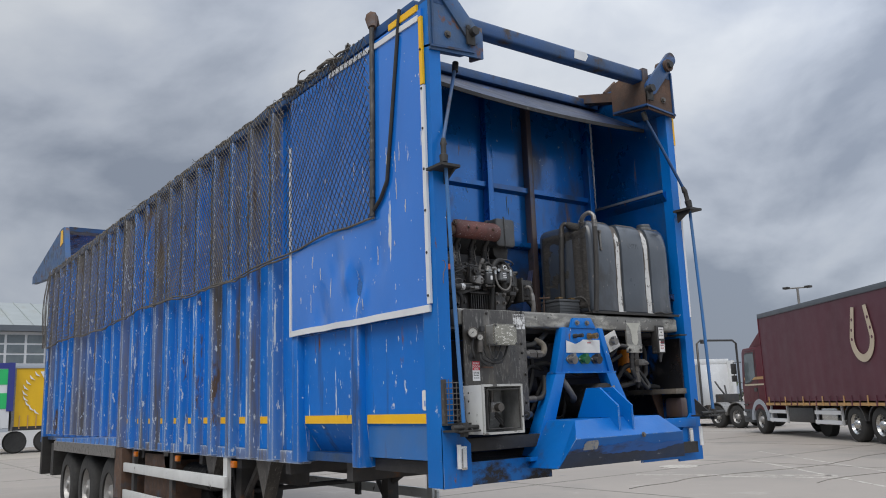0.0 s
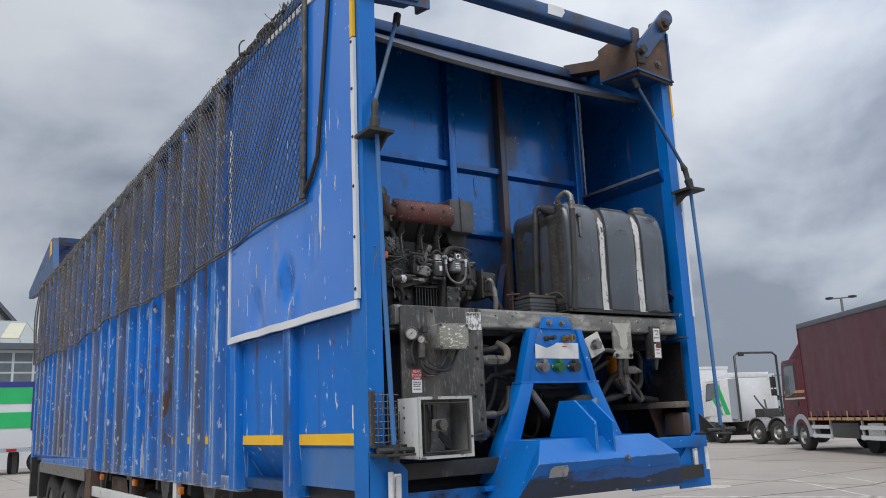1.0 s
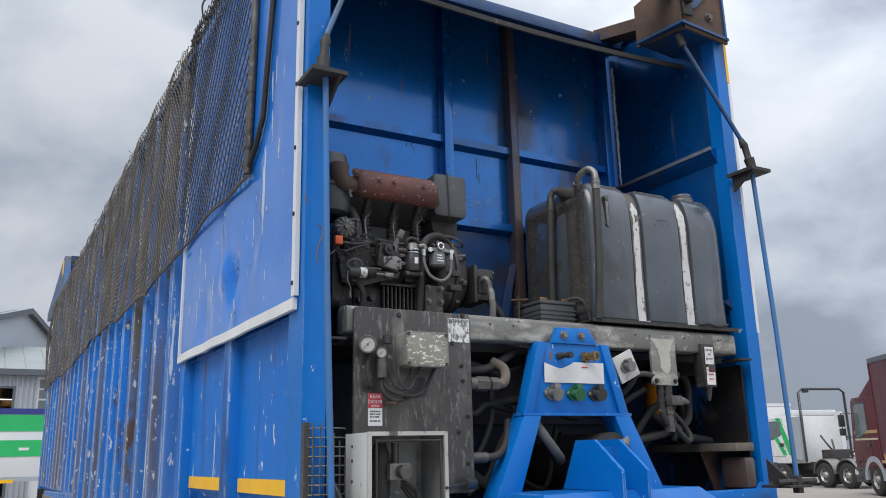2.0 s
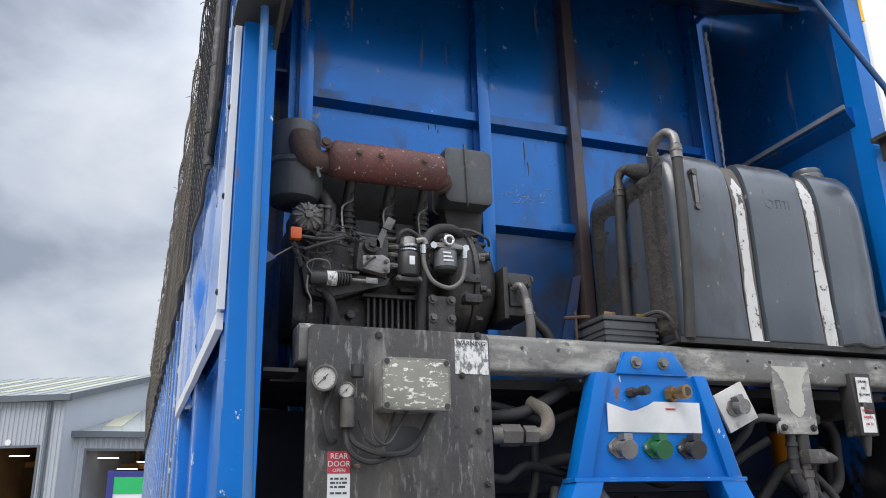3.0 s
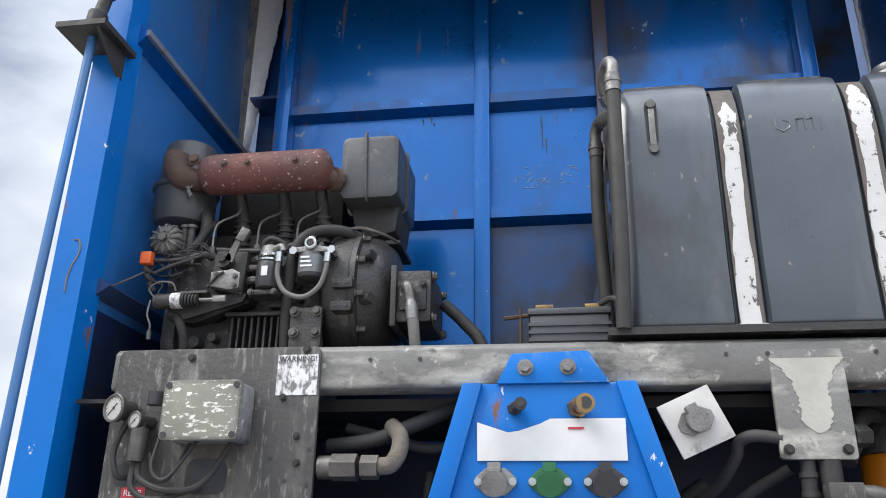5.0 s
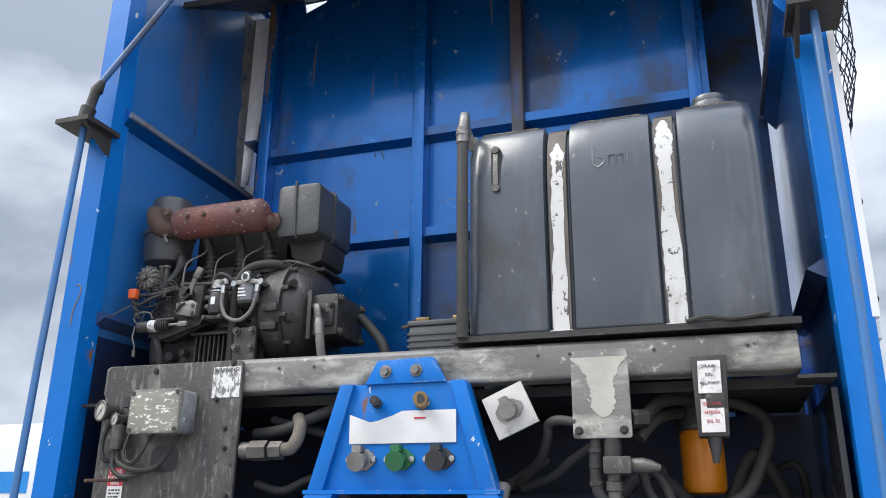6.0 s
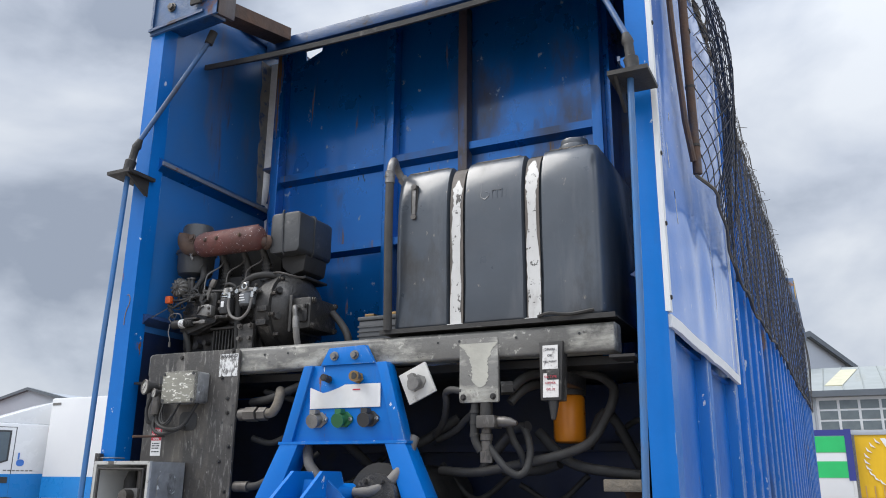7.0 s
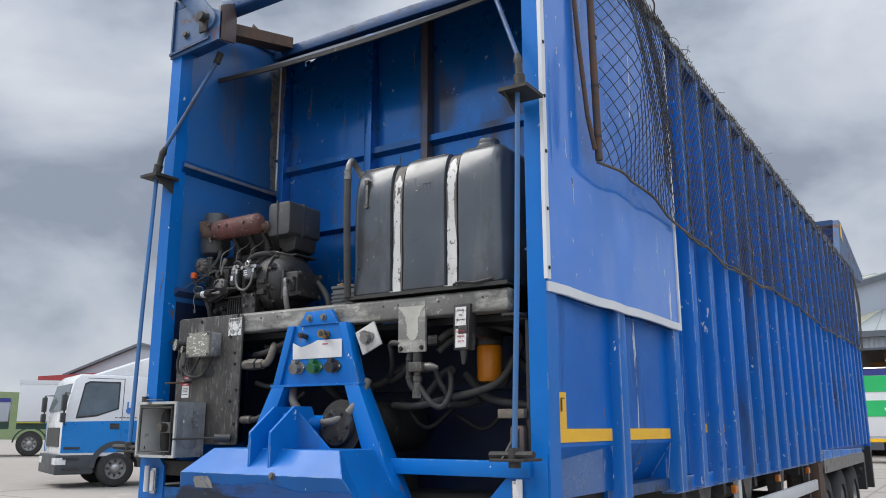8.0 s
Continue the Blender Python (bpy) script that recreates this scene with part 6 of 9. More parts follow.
    part("sump", box(-0.965, -0.62, 0.20, 0.46, 2.08, 2.30), engine_grey, blk, bevel=0.012)
    for k in range(9):
        x = -0.846 + k * 0.0185
        part("sump_fin", box(x, x + 0.0065, 0.168, 0.205, 2.10, 2.300), engine_grey, blk, bevel=0.002)
    part("fin_frame", box(-0.862, -0.690, 0.160, 0.20, 2.302, 2.313), engine_grey, blk, bevel=0.003)
    part("fin_frame", box(-0.745, -0.690, 0.165, 0.20, 2.326, 2.342), engine_grey, blk, bevel=0.003)
    for i, x in enumerate((-0.885, -0.754, -0.640)):
        part("exhaust_port", tube([(x, 0.285, 2.49), (x, 0.275, 2.56), (x, 0.265, 2.64), (x, 0.22, 2.70)], 0.02, 14, radii=[0.026, 0.022, 0.018, 0.017]), engine_grey, blk)
        for k in range(5):
            part("port_ring", cyl((x, 0.272, 2.545 + 0.019 * k), (x, 0.271, 2.552 + 0.019 * k), 0.029 - 0.001 * k, 16), engine_grey, blk)
        # bent injector line from the pump up to its union
        part("injector_pipe", tube(curve([(x + 0.006, 0.24, 2.665), (x + 0.002, 0.215, 2.625), (x - 0.030, 0.19, 2.595), (x - 0.041, 0.175, 2.565), (x - 0.038, 0.165, 2.49)], 8), 0.0035, 8), engine_light if i == 0 else steel_hose, blk)
        part("injector_union", cyl((x - 0.038, 0.165, 2.485), (x - 0.039, 0.167, 2.507), 0.008, 6), steel_hose, blk, smooth=False)
    # gear case: a flat plate with a rim of bolts and a raised pump flange
    gc = part("gear_case", prism([(-1.03, 2.30), (-1.045, 2.38), (-1.02, 2.47), (-0.93, 2.485), (-0.80, 2.485), (-0.79, 2.40), (-0.80, 2.34), (-0.95, 2.285)], "y", 0.165, 0.225), engine_grey, en, "flat cast gear case", bevel=0.006)
    for x, z in ((-1.025, 2.32), (-1.03, 2.40), (-1.01, 2.46), (-0.955, 2.475), (-0.915, 2.478), (-0.896, 2.425), (-0.90, 2.385), (-0.975, 2.44), (-0.81, 2.475), (-0.80, 2.36)):
        bolt("bolt", (x, 0.165, z), (0, -1, 0), 0.006, steel_hose, gc, 0.011)
    for k in range(2):
        part("crankcase_boss", cyl((-0.945 + 0.05 * k, 0.20, 2.235 + 0.012 * k), (-0.945 + 0.05 * k, 0.165, 2.235 + 0.012 * k), 0.016 - 0.004 * k, 14), engine_grey, blk)
    part("timing_cover", prism(rounded(0.20, 0.46, 2.20, 2.56, 0.05), "x", -1.06, -1.02), engine_grey, blk, bevel=0.006)
    # alternator, its end towards the yard, with slotted shell and terminals
    alt = part("alternator", tube([(-1.040, y, 2.516) for y in (0.105, 0.112, 0.125, 0.15, 0.19, 0.215, 0.23)], 0.05, 24, radii=[0.026, 0.040, 0.046, 0.043, 0.043, 0.046, 0.034]), engine_light_dirty, en, "dirty cast alternator")
    for k in range(12):
        a = 2 * math.pi * k / 12
        c, d = math.cos(a), math.sin(a)
        part("cooling_fin", tube([(-1.040 + 0.018 * c, 0.104, 2.516 + 0.018 * d), (-1.040 + 0.040 * c, 0.108, 2.516 + 0.040 * d), (-1.040 + 0.0475 * c, 0.128, 2.516 + 0.0475 * d)], 0.0035, 6), engine_light_dirty, alt)
    part("pulley_nut", cyl((-1.040, 0.106, 2.516), (-1.040, 0.092, 2.516), 0.012, 6), steel_hose, alt, smooth=False)
    for x in (-0.998, -0.978):
        part("terminal_post", tube([(x, 0.15, 2.47), (x, 0.14, 2.50), (x, 0.14, 2.555)], 0.010, 10, radii=[0.013, 0.011, 0.011]), engine_grey, alt)
        part("terminal_cap", cyl((x, 0.14, 2.555), (x, 0.14, 2.563), 0.0145, 12), steel_hose, alt)
    part("orange_plug", box(-1.092, -1.060, 0.088, 0.112, 2.437, 2.472), orange_plug, en, "small orange plug", bevel=0.004)
    for k in range(3):
        part("connector", tube([(-1.085 + 0.01 * k, 0.105, 2.432 - 0.022 * k), (-1.07 + 0.008 * k, 0.12, 2.418 - 0.025 * k)], 0.009, 8), black_plastic, en)
    # injection pump: boss with its nut and lever, pale governor casting beside it
    fp = part("fuel_pump", prism([(-0.895, 2.37), (-0.80, 2.345), (-0.795, 2.47), (-0.885, 2.475)], "y", 0.115, 0.17), engine_grey, en, bevel=0.007)
    part("pump_boss", cyl((-0.853, 0.118, 2.440), (-0.853, 0.088, 2.440), 0.023, 20), engine_grey, fp)
    part("pump_nut", cyl((-0.853, 0.088, 2.440), (-0.853, 0.078, 2.440), 0.011, 6), soot, fp, smooth=False)
    part("lever", loft([[(-0.848, 0.088, 2.438), (-0.826, 0.088, 2.430), (-0.826, 0.096, 2.430), (-0.848, 0.096, 2.438)], [(-0.818, 0.088, 2.505), (-0.806, 0.088, 2.498), (-0.806, 0.096, 2.498), (-0.818, 0.096, 2.505)]]), panel_soot, fp, smooth=False)
    part("lever_grip", loft([[(-0.824, 0.084, 2.495), (-0.799, 0.084, 2.486), (-0.799, 0.098, 2.486), (-0.824, 0.098, 2.495)], [(-0.806, 0.084, 2.530), (-0.782, 0.084, 2.520), (-0.782, 0.098, 2.520), (-0.806, 0.098, 2.530)]]), steel_hose, fp, bevel=0.002)
    gv = part("governor_block", prism([(-0.882, 2.365), (-0.882, 2.405), (-0.845, 2.408), (-0.822, 2.412), (-0.800, 2.400), (-0.800, 2.358), (-0.825, 2.353)], "y", 0.088, 0.12), engine_light, fp, "pale aluminium casting", bevel=0.004)
    part("casting_web", tube([(-0.880, 0.086, 2.370), (-0.862, 0.084, 2.392), (-0.845, 0.086, 2.402)], 0.004, 6), soot, gv)
    for x, z in ((-0.812, 2.39), (-0.812, 2.365), (-0.866, 2.398)):
        bolt("bolt", (x, 0.088, z), (0, -1, 0), 0.005, steel_hose, gv, 0.008)
    for k, (x, z) in enumerate(((-0.79, 2.425), (-0.785, 2.392), (-0.775, 2.45))):
        part("pipe_union", tube([(x - 0.01, 0.14, z), (x + 0.006, 0.125, z), (x + 0.026, 0.125, z)], 0.008, 8, radii=[0.011, 0.009, 0.007]), engine_light if k == 1 else steel_hose, fp)
    # stop solenoid on its bracket
    so = part("solenoid", tube([(-1.036, 0.10, 2.329), (-1.032, 0.10, 2.329), (-0.958, 0.10, 2.331), (-0.955, 0.10, 2.331)], 0.021, 18, radii=[0.014, 0.021, 0.021, 0.019]), engine_grey, en, "dark stop solenoid with a pale label")
    part("label", cyl((-0.985, 0.10, 2.3302), (-0.957, 0.10, 2.331), 0.0215, 18), sticker_worn, so)
    for k in range(5):
        part("bellows", cyl((-0.953 + 0.0085 * k, 0.10, 2.331), (-0.948 + 0.0085 * k, 0.10, 2.331), 0.0205 - 0.001 * k, 14), rubber, so)
    part("pull_rod", tube([(-0.91, 0.10, 2.331), (-0.86, 0.10, 2.331)], 0.005, 8), engine_light, so)
    part("rod_clevis", box(-0.872, -0.835, 0.092, 0.108, 2.322, 2.340), engine_light, so, bevel=0.004)
    part("solenoid_bracket", prism([(-1.01, 2.30), (-0.96, 2.285), (-0.80, 2.330), (-0.79, 2.352), (-0.83, 2.352), (-0.90, 2.352), (-1.00, 2.345)], "y", 0.122, 0.132), engine_grey, so, smooth=False)
    part("solenoid_stay", box(-0.965, -0.89, 0.096, 0.122, 2.350, 2.356), steel_hose, so, smooth=False)
    # lift pump: black barrel with a bright band, pale label and square flange
    x = -0.733
    lp = part("lift_pump", tube([(x, 0.12, z) for z in (2.358, 2.362, 2.375, 2.425, 2.432, 2.438)], 0.033, 24, radii=[0.024, 0.031, 0.034, 0.034, 0.031, 0.026]), black_plastic, en, "black lift pump with a bright top band")
    for z in (2.433, 2.447):
        part("band", tube([(x, 0.12, z), (x, 0.12, z + 0.003), (x, 0.12, z + 0.008), (x, 0.12, z + 0.010)], 0.031, 24, radii=[0.028, 0.0325, 0.0325, 0.027]), chrome, lp)
    part("head", tube([(x, 0.12, 2.456), (x, 0.12, 2.463), (x, 0.12, 2.478), (x, 0.12, 2.484)], 0.026, 18, radii=[0.029, 0.027, 0.024, 0.014]), engine_light, lp)
    part("label", box(-0.741, -0.724, 0.0845, 0.087, 2.388, 2.415), sticker_white, lp, bevel=0.002)
    part("flange", box(x - 0.045, x + 0.035, 0.10, 0.16, 2.340, 2.356), engine_grey, lp, bevel=0.006)
    for e in (-0.037, 0.027):
        bolt("bolt", (x + e, 0.10, 2.348), (0, -1, 0), 0.006, steel_hose, lp, 0.010)
    part("outlet", tube(curve([(x + 0.02, 0.10, 2.468), (x + 0.040, 0.092, 2.470), (x + 0.046, 0.090, 2.455)]), 0.009, 10), engine_light, lp)
    # spin-on filter under a cast head with banjo unions
    x = -0.615
    fl = part("filter", tube([(x, 0.12, z) for z in (2.382, 2.386, 2.395, 2.448, 2.452)], 0.036, 26, radii=[0.026, 0.033, 0.036, 0.036, 0.033]), black_plastic, en, "spin-on fuel filter with a grey wrap")
    part("wrap", cyl((x, 0.12, 2.396), (x, 0.12, 2.444), 0.0365, 26), filter_wrap, fl)
    for k in range(3):
        part("print_bar", box(x - 0.020, x + 0.004 + 0.004 * k, 0.0822, 0.0835, 2.432 - 0.012 * k, 2.437 - 0.012 * k), sticker_white, fl, smooth=False)
    hd = part("filter_head", prism([(x - 0.050, 2.454), (x - 0.045, 2.468), (x - 0.02, 2.470), (x + 0.02, 2.472), (x + 0.062, 2.464), (x + 0.062, 2.452)], "y", 0.095, 0.145), engine_light, fl, bevel=0.004)
    part("banjo_ring", tube([(x + 0.002 + 0.013 * math.cos(a), 0.088, 2.476 + 0.013 * math.sin(a)) for a in np.linspace(0, 2 * math.pi, 17)], 0.005, 8), chrome, hd)
    part("banjo_bolt", cyl((x + 0.002, 0.095, 2.476), (x + 0.002, 0.084, 2.476), 0.009, 6), soot, hd, smooth=False)
    part("vent_stub", cyl((x, 0.11, 2.485), (x, 0.11, 2.502), 0.008, 10), engine_light, hd)
    for e in (-0.046, 0.058):
        part("end_union", cyl((x + e, 0.092, 2.458), (x + e, 0.125, 2.458), 0.0115, 6), chrome, hd, smooth=False)
    part("hose_ferrule", cyl((-0.564, 0.088, 2.445), (-0.565, 0.088, 2.420), 0.0095, 12), chrome, fl)
    part("hose_ferrule", cyl((-0.697, 0.088, 2.452), (-0.697, 0.088, 2.425), 0.0095, 12), chrome, lp)
    part("hose_loop", tube(curve([(-0.697, 0.088, 2.43), (-0.694, 0.083, 2.385), (-0.670, 0.080, 2.340), (-0.620, 0.078, 2.323), (-0.580, 0.080, 2.350), (-0.565, 0.085, 2.40), (-0.565, 0.088, 2.43)], 8), 0.0065, 10), hose_pale, en, "looping pale fuel hose")
    part("fat_hose", tube(curve([(-0.50, 0.24, 2.535), (-0.56, 0.18, 2.545), (-0.63, 0.15, 2.53), (-0.672, 0.14, 2.48), (-0.682, 0.14, 2.38), (-0.684, 0.15, 2.25), (-0.68, 0.17, 2.10)]), 0.0155, 12), rubber, en)
    part("hose", tube(curve([(-0.945, 0.22, 2.60), (-0.955, 0.18, 2.56), (-0.965, 0.15, 2.51), (-0.985, 0.13, 2.47)]), 0.013, 10), rubber, en)
    part("oil_pipe", tube(curve([(-1.015, 0.13, 2.468), (-0.96, 0.125, 2.467), (-0.92, 0.125, 2.468), (-0.905, 0.14, 2.462)]), 0.0105, 10), engine_grey, en)
    part("oil_pipe", tube(curve([(-0.90, 0.15, 2.49), (-0.83, 0.15, 2.484), (-0.76, 0.15, 2.482), (-0.70, 0.15, 2.490), (-0.66, 0.15, 2.505)]), 0.009, 10), engine_grey, en)
    part("leak_pipe", tube(curve([(-0.760, 0.14, 2.462), (-0.757, 0.125, 2.492), (-0.735, 0.12, 2.506), (-0.705, 0.125, 2.495), (-0.690, 0.13, 2.475)]), 0.007, 10), hose_tan, en)
    # bell housing with its flange ridge, lugs and bolts
    bm = tube([(x, 0.32, 2.385) for x in (-0.60, -0.585, -0.57, -0.52, -0.505, -0.46, -0.425, -0.408)], 0.18, 40, radii=[0.17, 0.186, 0.190, 0.190, 0.182, 0.172, 0.14, 0.09])
    bh = part("bell_housing", bm, engine_grey, en, "round cast bell housing", angle=55)
    part("flange_ridge", tube([(x, 0.32, 2.385) for x in (-0.518, -0.514, -0.500, -0.496)], 0.19, 40, radii=[0.185, 0.195, 0.195, 0.180]), engine_grey, bh, angle=55)
    for k in range(12):
        a = 2 * math.pi * k / 12 + 0.2
        y, z = 0.32 + 0.186 * math.cos(a), 2.385 + 0.186 * math.sin(a)
        bolt("bolt", (-0.498, y, z), (1, 0, 0), 0.008, steel_hose, bh, 0.022)
    for z in (2.295, 2.358):
        lg = part("lug", prism(rounded(-0.556, -0.500, z, z + 0.026, 0.005), "y", 0.112, 0.165), engine_grey, bh, bevel=0.003)
        for x in (-0.546, -0.512):
            part("lug_hole", cyl((x, 0.1118, z + 0.013), (x, 0.1105, z + 0.013), 0.004, 8), black_plastic, lg, smooth=False)
    for z in (2.335, 2.455):
        part("lug_pin", cyl((-0.49, 0.165, z), (-0.455, 0.145, z + 0.002), 0.015, 14), engine_grey, bh)
    mp = part("mount_plate", box(-0.668, -0.582, 0.132, 0.147, 2.10, 2.312), engine_grey, en, "bolted mounting plate", bevel=0.005)
    for x in (-0.655, -0.595):
        for z in (2.243, 2.300):
            bolt("bolt", (x, 0.132, z), (0, -1, 0), 0.0095, steel_hose, mp, 0.016)
    # hydraulic pump on the output
    pm = part("hydraulic_pump", box(-0.405, -0.300, 0.17, 0.38, 2.275, 2.420), engine_grey, en, "square cast hydraulic pump", bevel=0.014)
    part("pump_plate", box(-0.408, -0.392, 0.155, 0.395, 2.262, 2.43), engine_grey, pm, bevel=0.004)
    for y, z in ((0.19, 2.29), (0.36, 2.29), (0.19, 2.405), (0.36, 2.405)):
        bolt("bolt", (-0.300, y, z), (1, 0, 0), 0.01, steel_hose, pm)
    part("pump_cover", box(-0.385, -0.312, 0.160, 0.172, 2.305, 2.385), engine_grey, pm, bevel=0.005)
    for x in (-0.378, -0.320):
        bolt("bolt", (x, 0.160, 2.375), (0, -1, 0), 0.007, soot, pm, 0.012)
    part("pump_fitting", tube(curve([(-0.372, 0.165, 2.365), (-0.360, 0.138, 2.366), (-0.352, 0.128, 2.345), (-0.346, 0.126, 2.315)]), 0.012, 12), engine_light, pm)
    part("hose_ferrule", tube([(-0.346, 0.126, 2.318), (-0.343, 0.125, 2.300), (-0.340, 0.125, 2.270)], 0.014, 12, radii=[0.013, 0.0165, 0.0155]), engine_light, pm)
    part("pump_hose", tube(curve([(-0.340, 0.125, 2.275), (-0.335, 0.127, 2.23), (-0.332, 0.145, 2.17), (-0.332, 0.17, 2.10)]), 0.0145, 12), hose_pale, pm)
    part("pump_hose", tube(curve([(-0.29, 0.33, 2.37), (-0.23, 0.32, 2.31), (-0.18, 0.30, 2.24), (-0.15, 0.28, 2.10)]), 0.017, 12), rubber, pm)
    # thin wiring round the alternator and the solenoid
    rng = random.Random(21)
    for k in range(11):
        a = Vector((rng.uniform(-1.085, -0.96), rng.uniform(0.095, 0.12), rng.uniform(2.40, 2.50)))
        pts = [a]
        for _ in range(4):
            a = a + Vector((rng.uniform(-0.02, 0.05), rng.uniform(-0.012, 0.012), rng.uniform(-0.035, 0.02)))
            a.y = min(max(a.y, 0.085), 0.15)
            pts.append(a)
        part("wire", tube(curve(pts, 5), rng.choice((0.002, 0.003, 0.0042)), 6), rng.choice((rubber, black_plastic, hose_tan)), en)
    part("grey_wire", tube(curve([(-1.03, 0.085, 2.335), (-1.045, 0.08, 2.36), (-1.02, 0.08, 2.378), (-0.985, 0.085, 2.375), (-0.975, 0.09, 2.355)]), 0.0026, 6), hose_pale, en)
    part("grey_wire", tube(curve([(-1.04, 0.085, 2.33), (-1.042, 0.082, 2.29), (-1.03, 0.082, 2.26), (-1.032, 0.085, 2.235)]), 0.0026, 6), hose_pale, en)
    part("wire_plug", cyl((-1.032, 0.085, 2.245), (-1.030, 0.085, 2.222), 0.006, 8), steel_hose, en)
    part("harness", tube(curve([(-1.06, 0.11, 2.452), (-1.01, 0.105, 2.448), (-0.965, 0.11, 2.455), (-0.93, 0.12, 2.470)]), 0.006, 10), black_plastic, en)
    part("harness", tube(curve([(-1.05, 0.10, 2.41), (-1.00, 0.10, 2.432), (-0.95, 0.11, 2.452), (-0.91, 0.13, 2.475)]), 0.0045, 10), hose_tan, en)
    part("drain_hose", tube(curve([(-0.985, 0.13, 2.30), (-0.965, 0.12, 2.27), (-0.955, 0.13, 2.23), (-0.96, 0.15, 2.16)]), 0.012, 10), rubber, en)
    part("stay_wire", tube([(-1.15, 0.06, 2.36), (-1.08, 0.11, 2.42)], 0.0025, 5), steel_hose, en)
    # small bolt heads and bosses over the castings
    for k in range(16):
        x, z = rng.uniform(-0.80, -0.60), rng.uniform(2.35, 2.50)
        d = rng.uniform(0.006, 0.013)
        part("boss", cyl((x, 0.225, z), (x, 0.225 - rng.uniform(0.015, 0.05), z), d, 12), rng.choice((engine_grey, engine_grey, soot)), blk)
    for k in range(30):
        x, z = rng.uniform(-1.02, -0.60), rng.uniform(2.33, 2.50)
        bolt("bolt", (x, rng.choice((0.165, 0.17, 0.20)), z), (0, -1, 0), rng.uniform(0.0035, 0.0065), rng.choice((steel_hose, engine_grey)), blk, 0.010)
    # mounting feet down to the deck
    for x in (-0.98, -0.64):
        part("engine_foot", box(x - 0.04, x + 0.04, 0.20, 0.46, 2.062, 2.10), soot, en, bevel=0.006)


engine()


def battery():
    b = thing("battery", (0.055, 0.27, 2.08), "dark grey ribbed battery standing on the deck behind the beam", "battery")
    part("case", box(-0.045, 0.155, 0.17, 0.36, 2.078, 2.285), battery_case, b, bevel=0.008)
    for z in (2.215, 2.235, 2.255):
        part("case_rib", box(-0.048, 0.158, 0.166, 0.364, z, z + 0.008), battery_case, b, smooth=False)
    part("lid", box(-0.05, 0.16, 0.165, 0.365, 2.285, 2.302), battery_case, b, bevel=0.005)
    for x in (-0.01, 0.115):
        t = part("terminal", cyl((x, 0.21, 2.302), (x, 0.21, 2.32), 0.013, 12), brass, b)
        part("clamp", box(x - 0.02, x + 0.025, 0.19, 0.23, 2.306, 2.318), brass, t, bevel=0.003)
    part("cable", tube(curve([(0.13, 0.20, 2.315), (0.165, 0.16, 2.32), (0.185, 0.12, 2.28), (0.195, 0.10, 2.19)]), 0.008, 8), hose_tan, b)
    part("hold_down_rod", tube([(-0.075, 0.30, 2.06), (-0.075, 0.30, 2.34)], 0.005, 6), rust, b)
    part("hold_down_bar", tube([(-0.12, 0.30, 2.315), (-0.02, 0.30, 2.325)], 0.006, 6), rust, b)


battery()


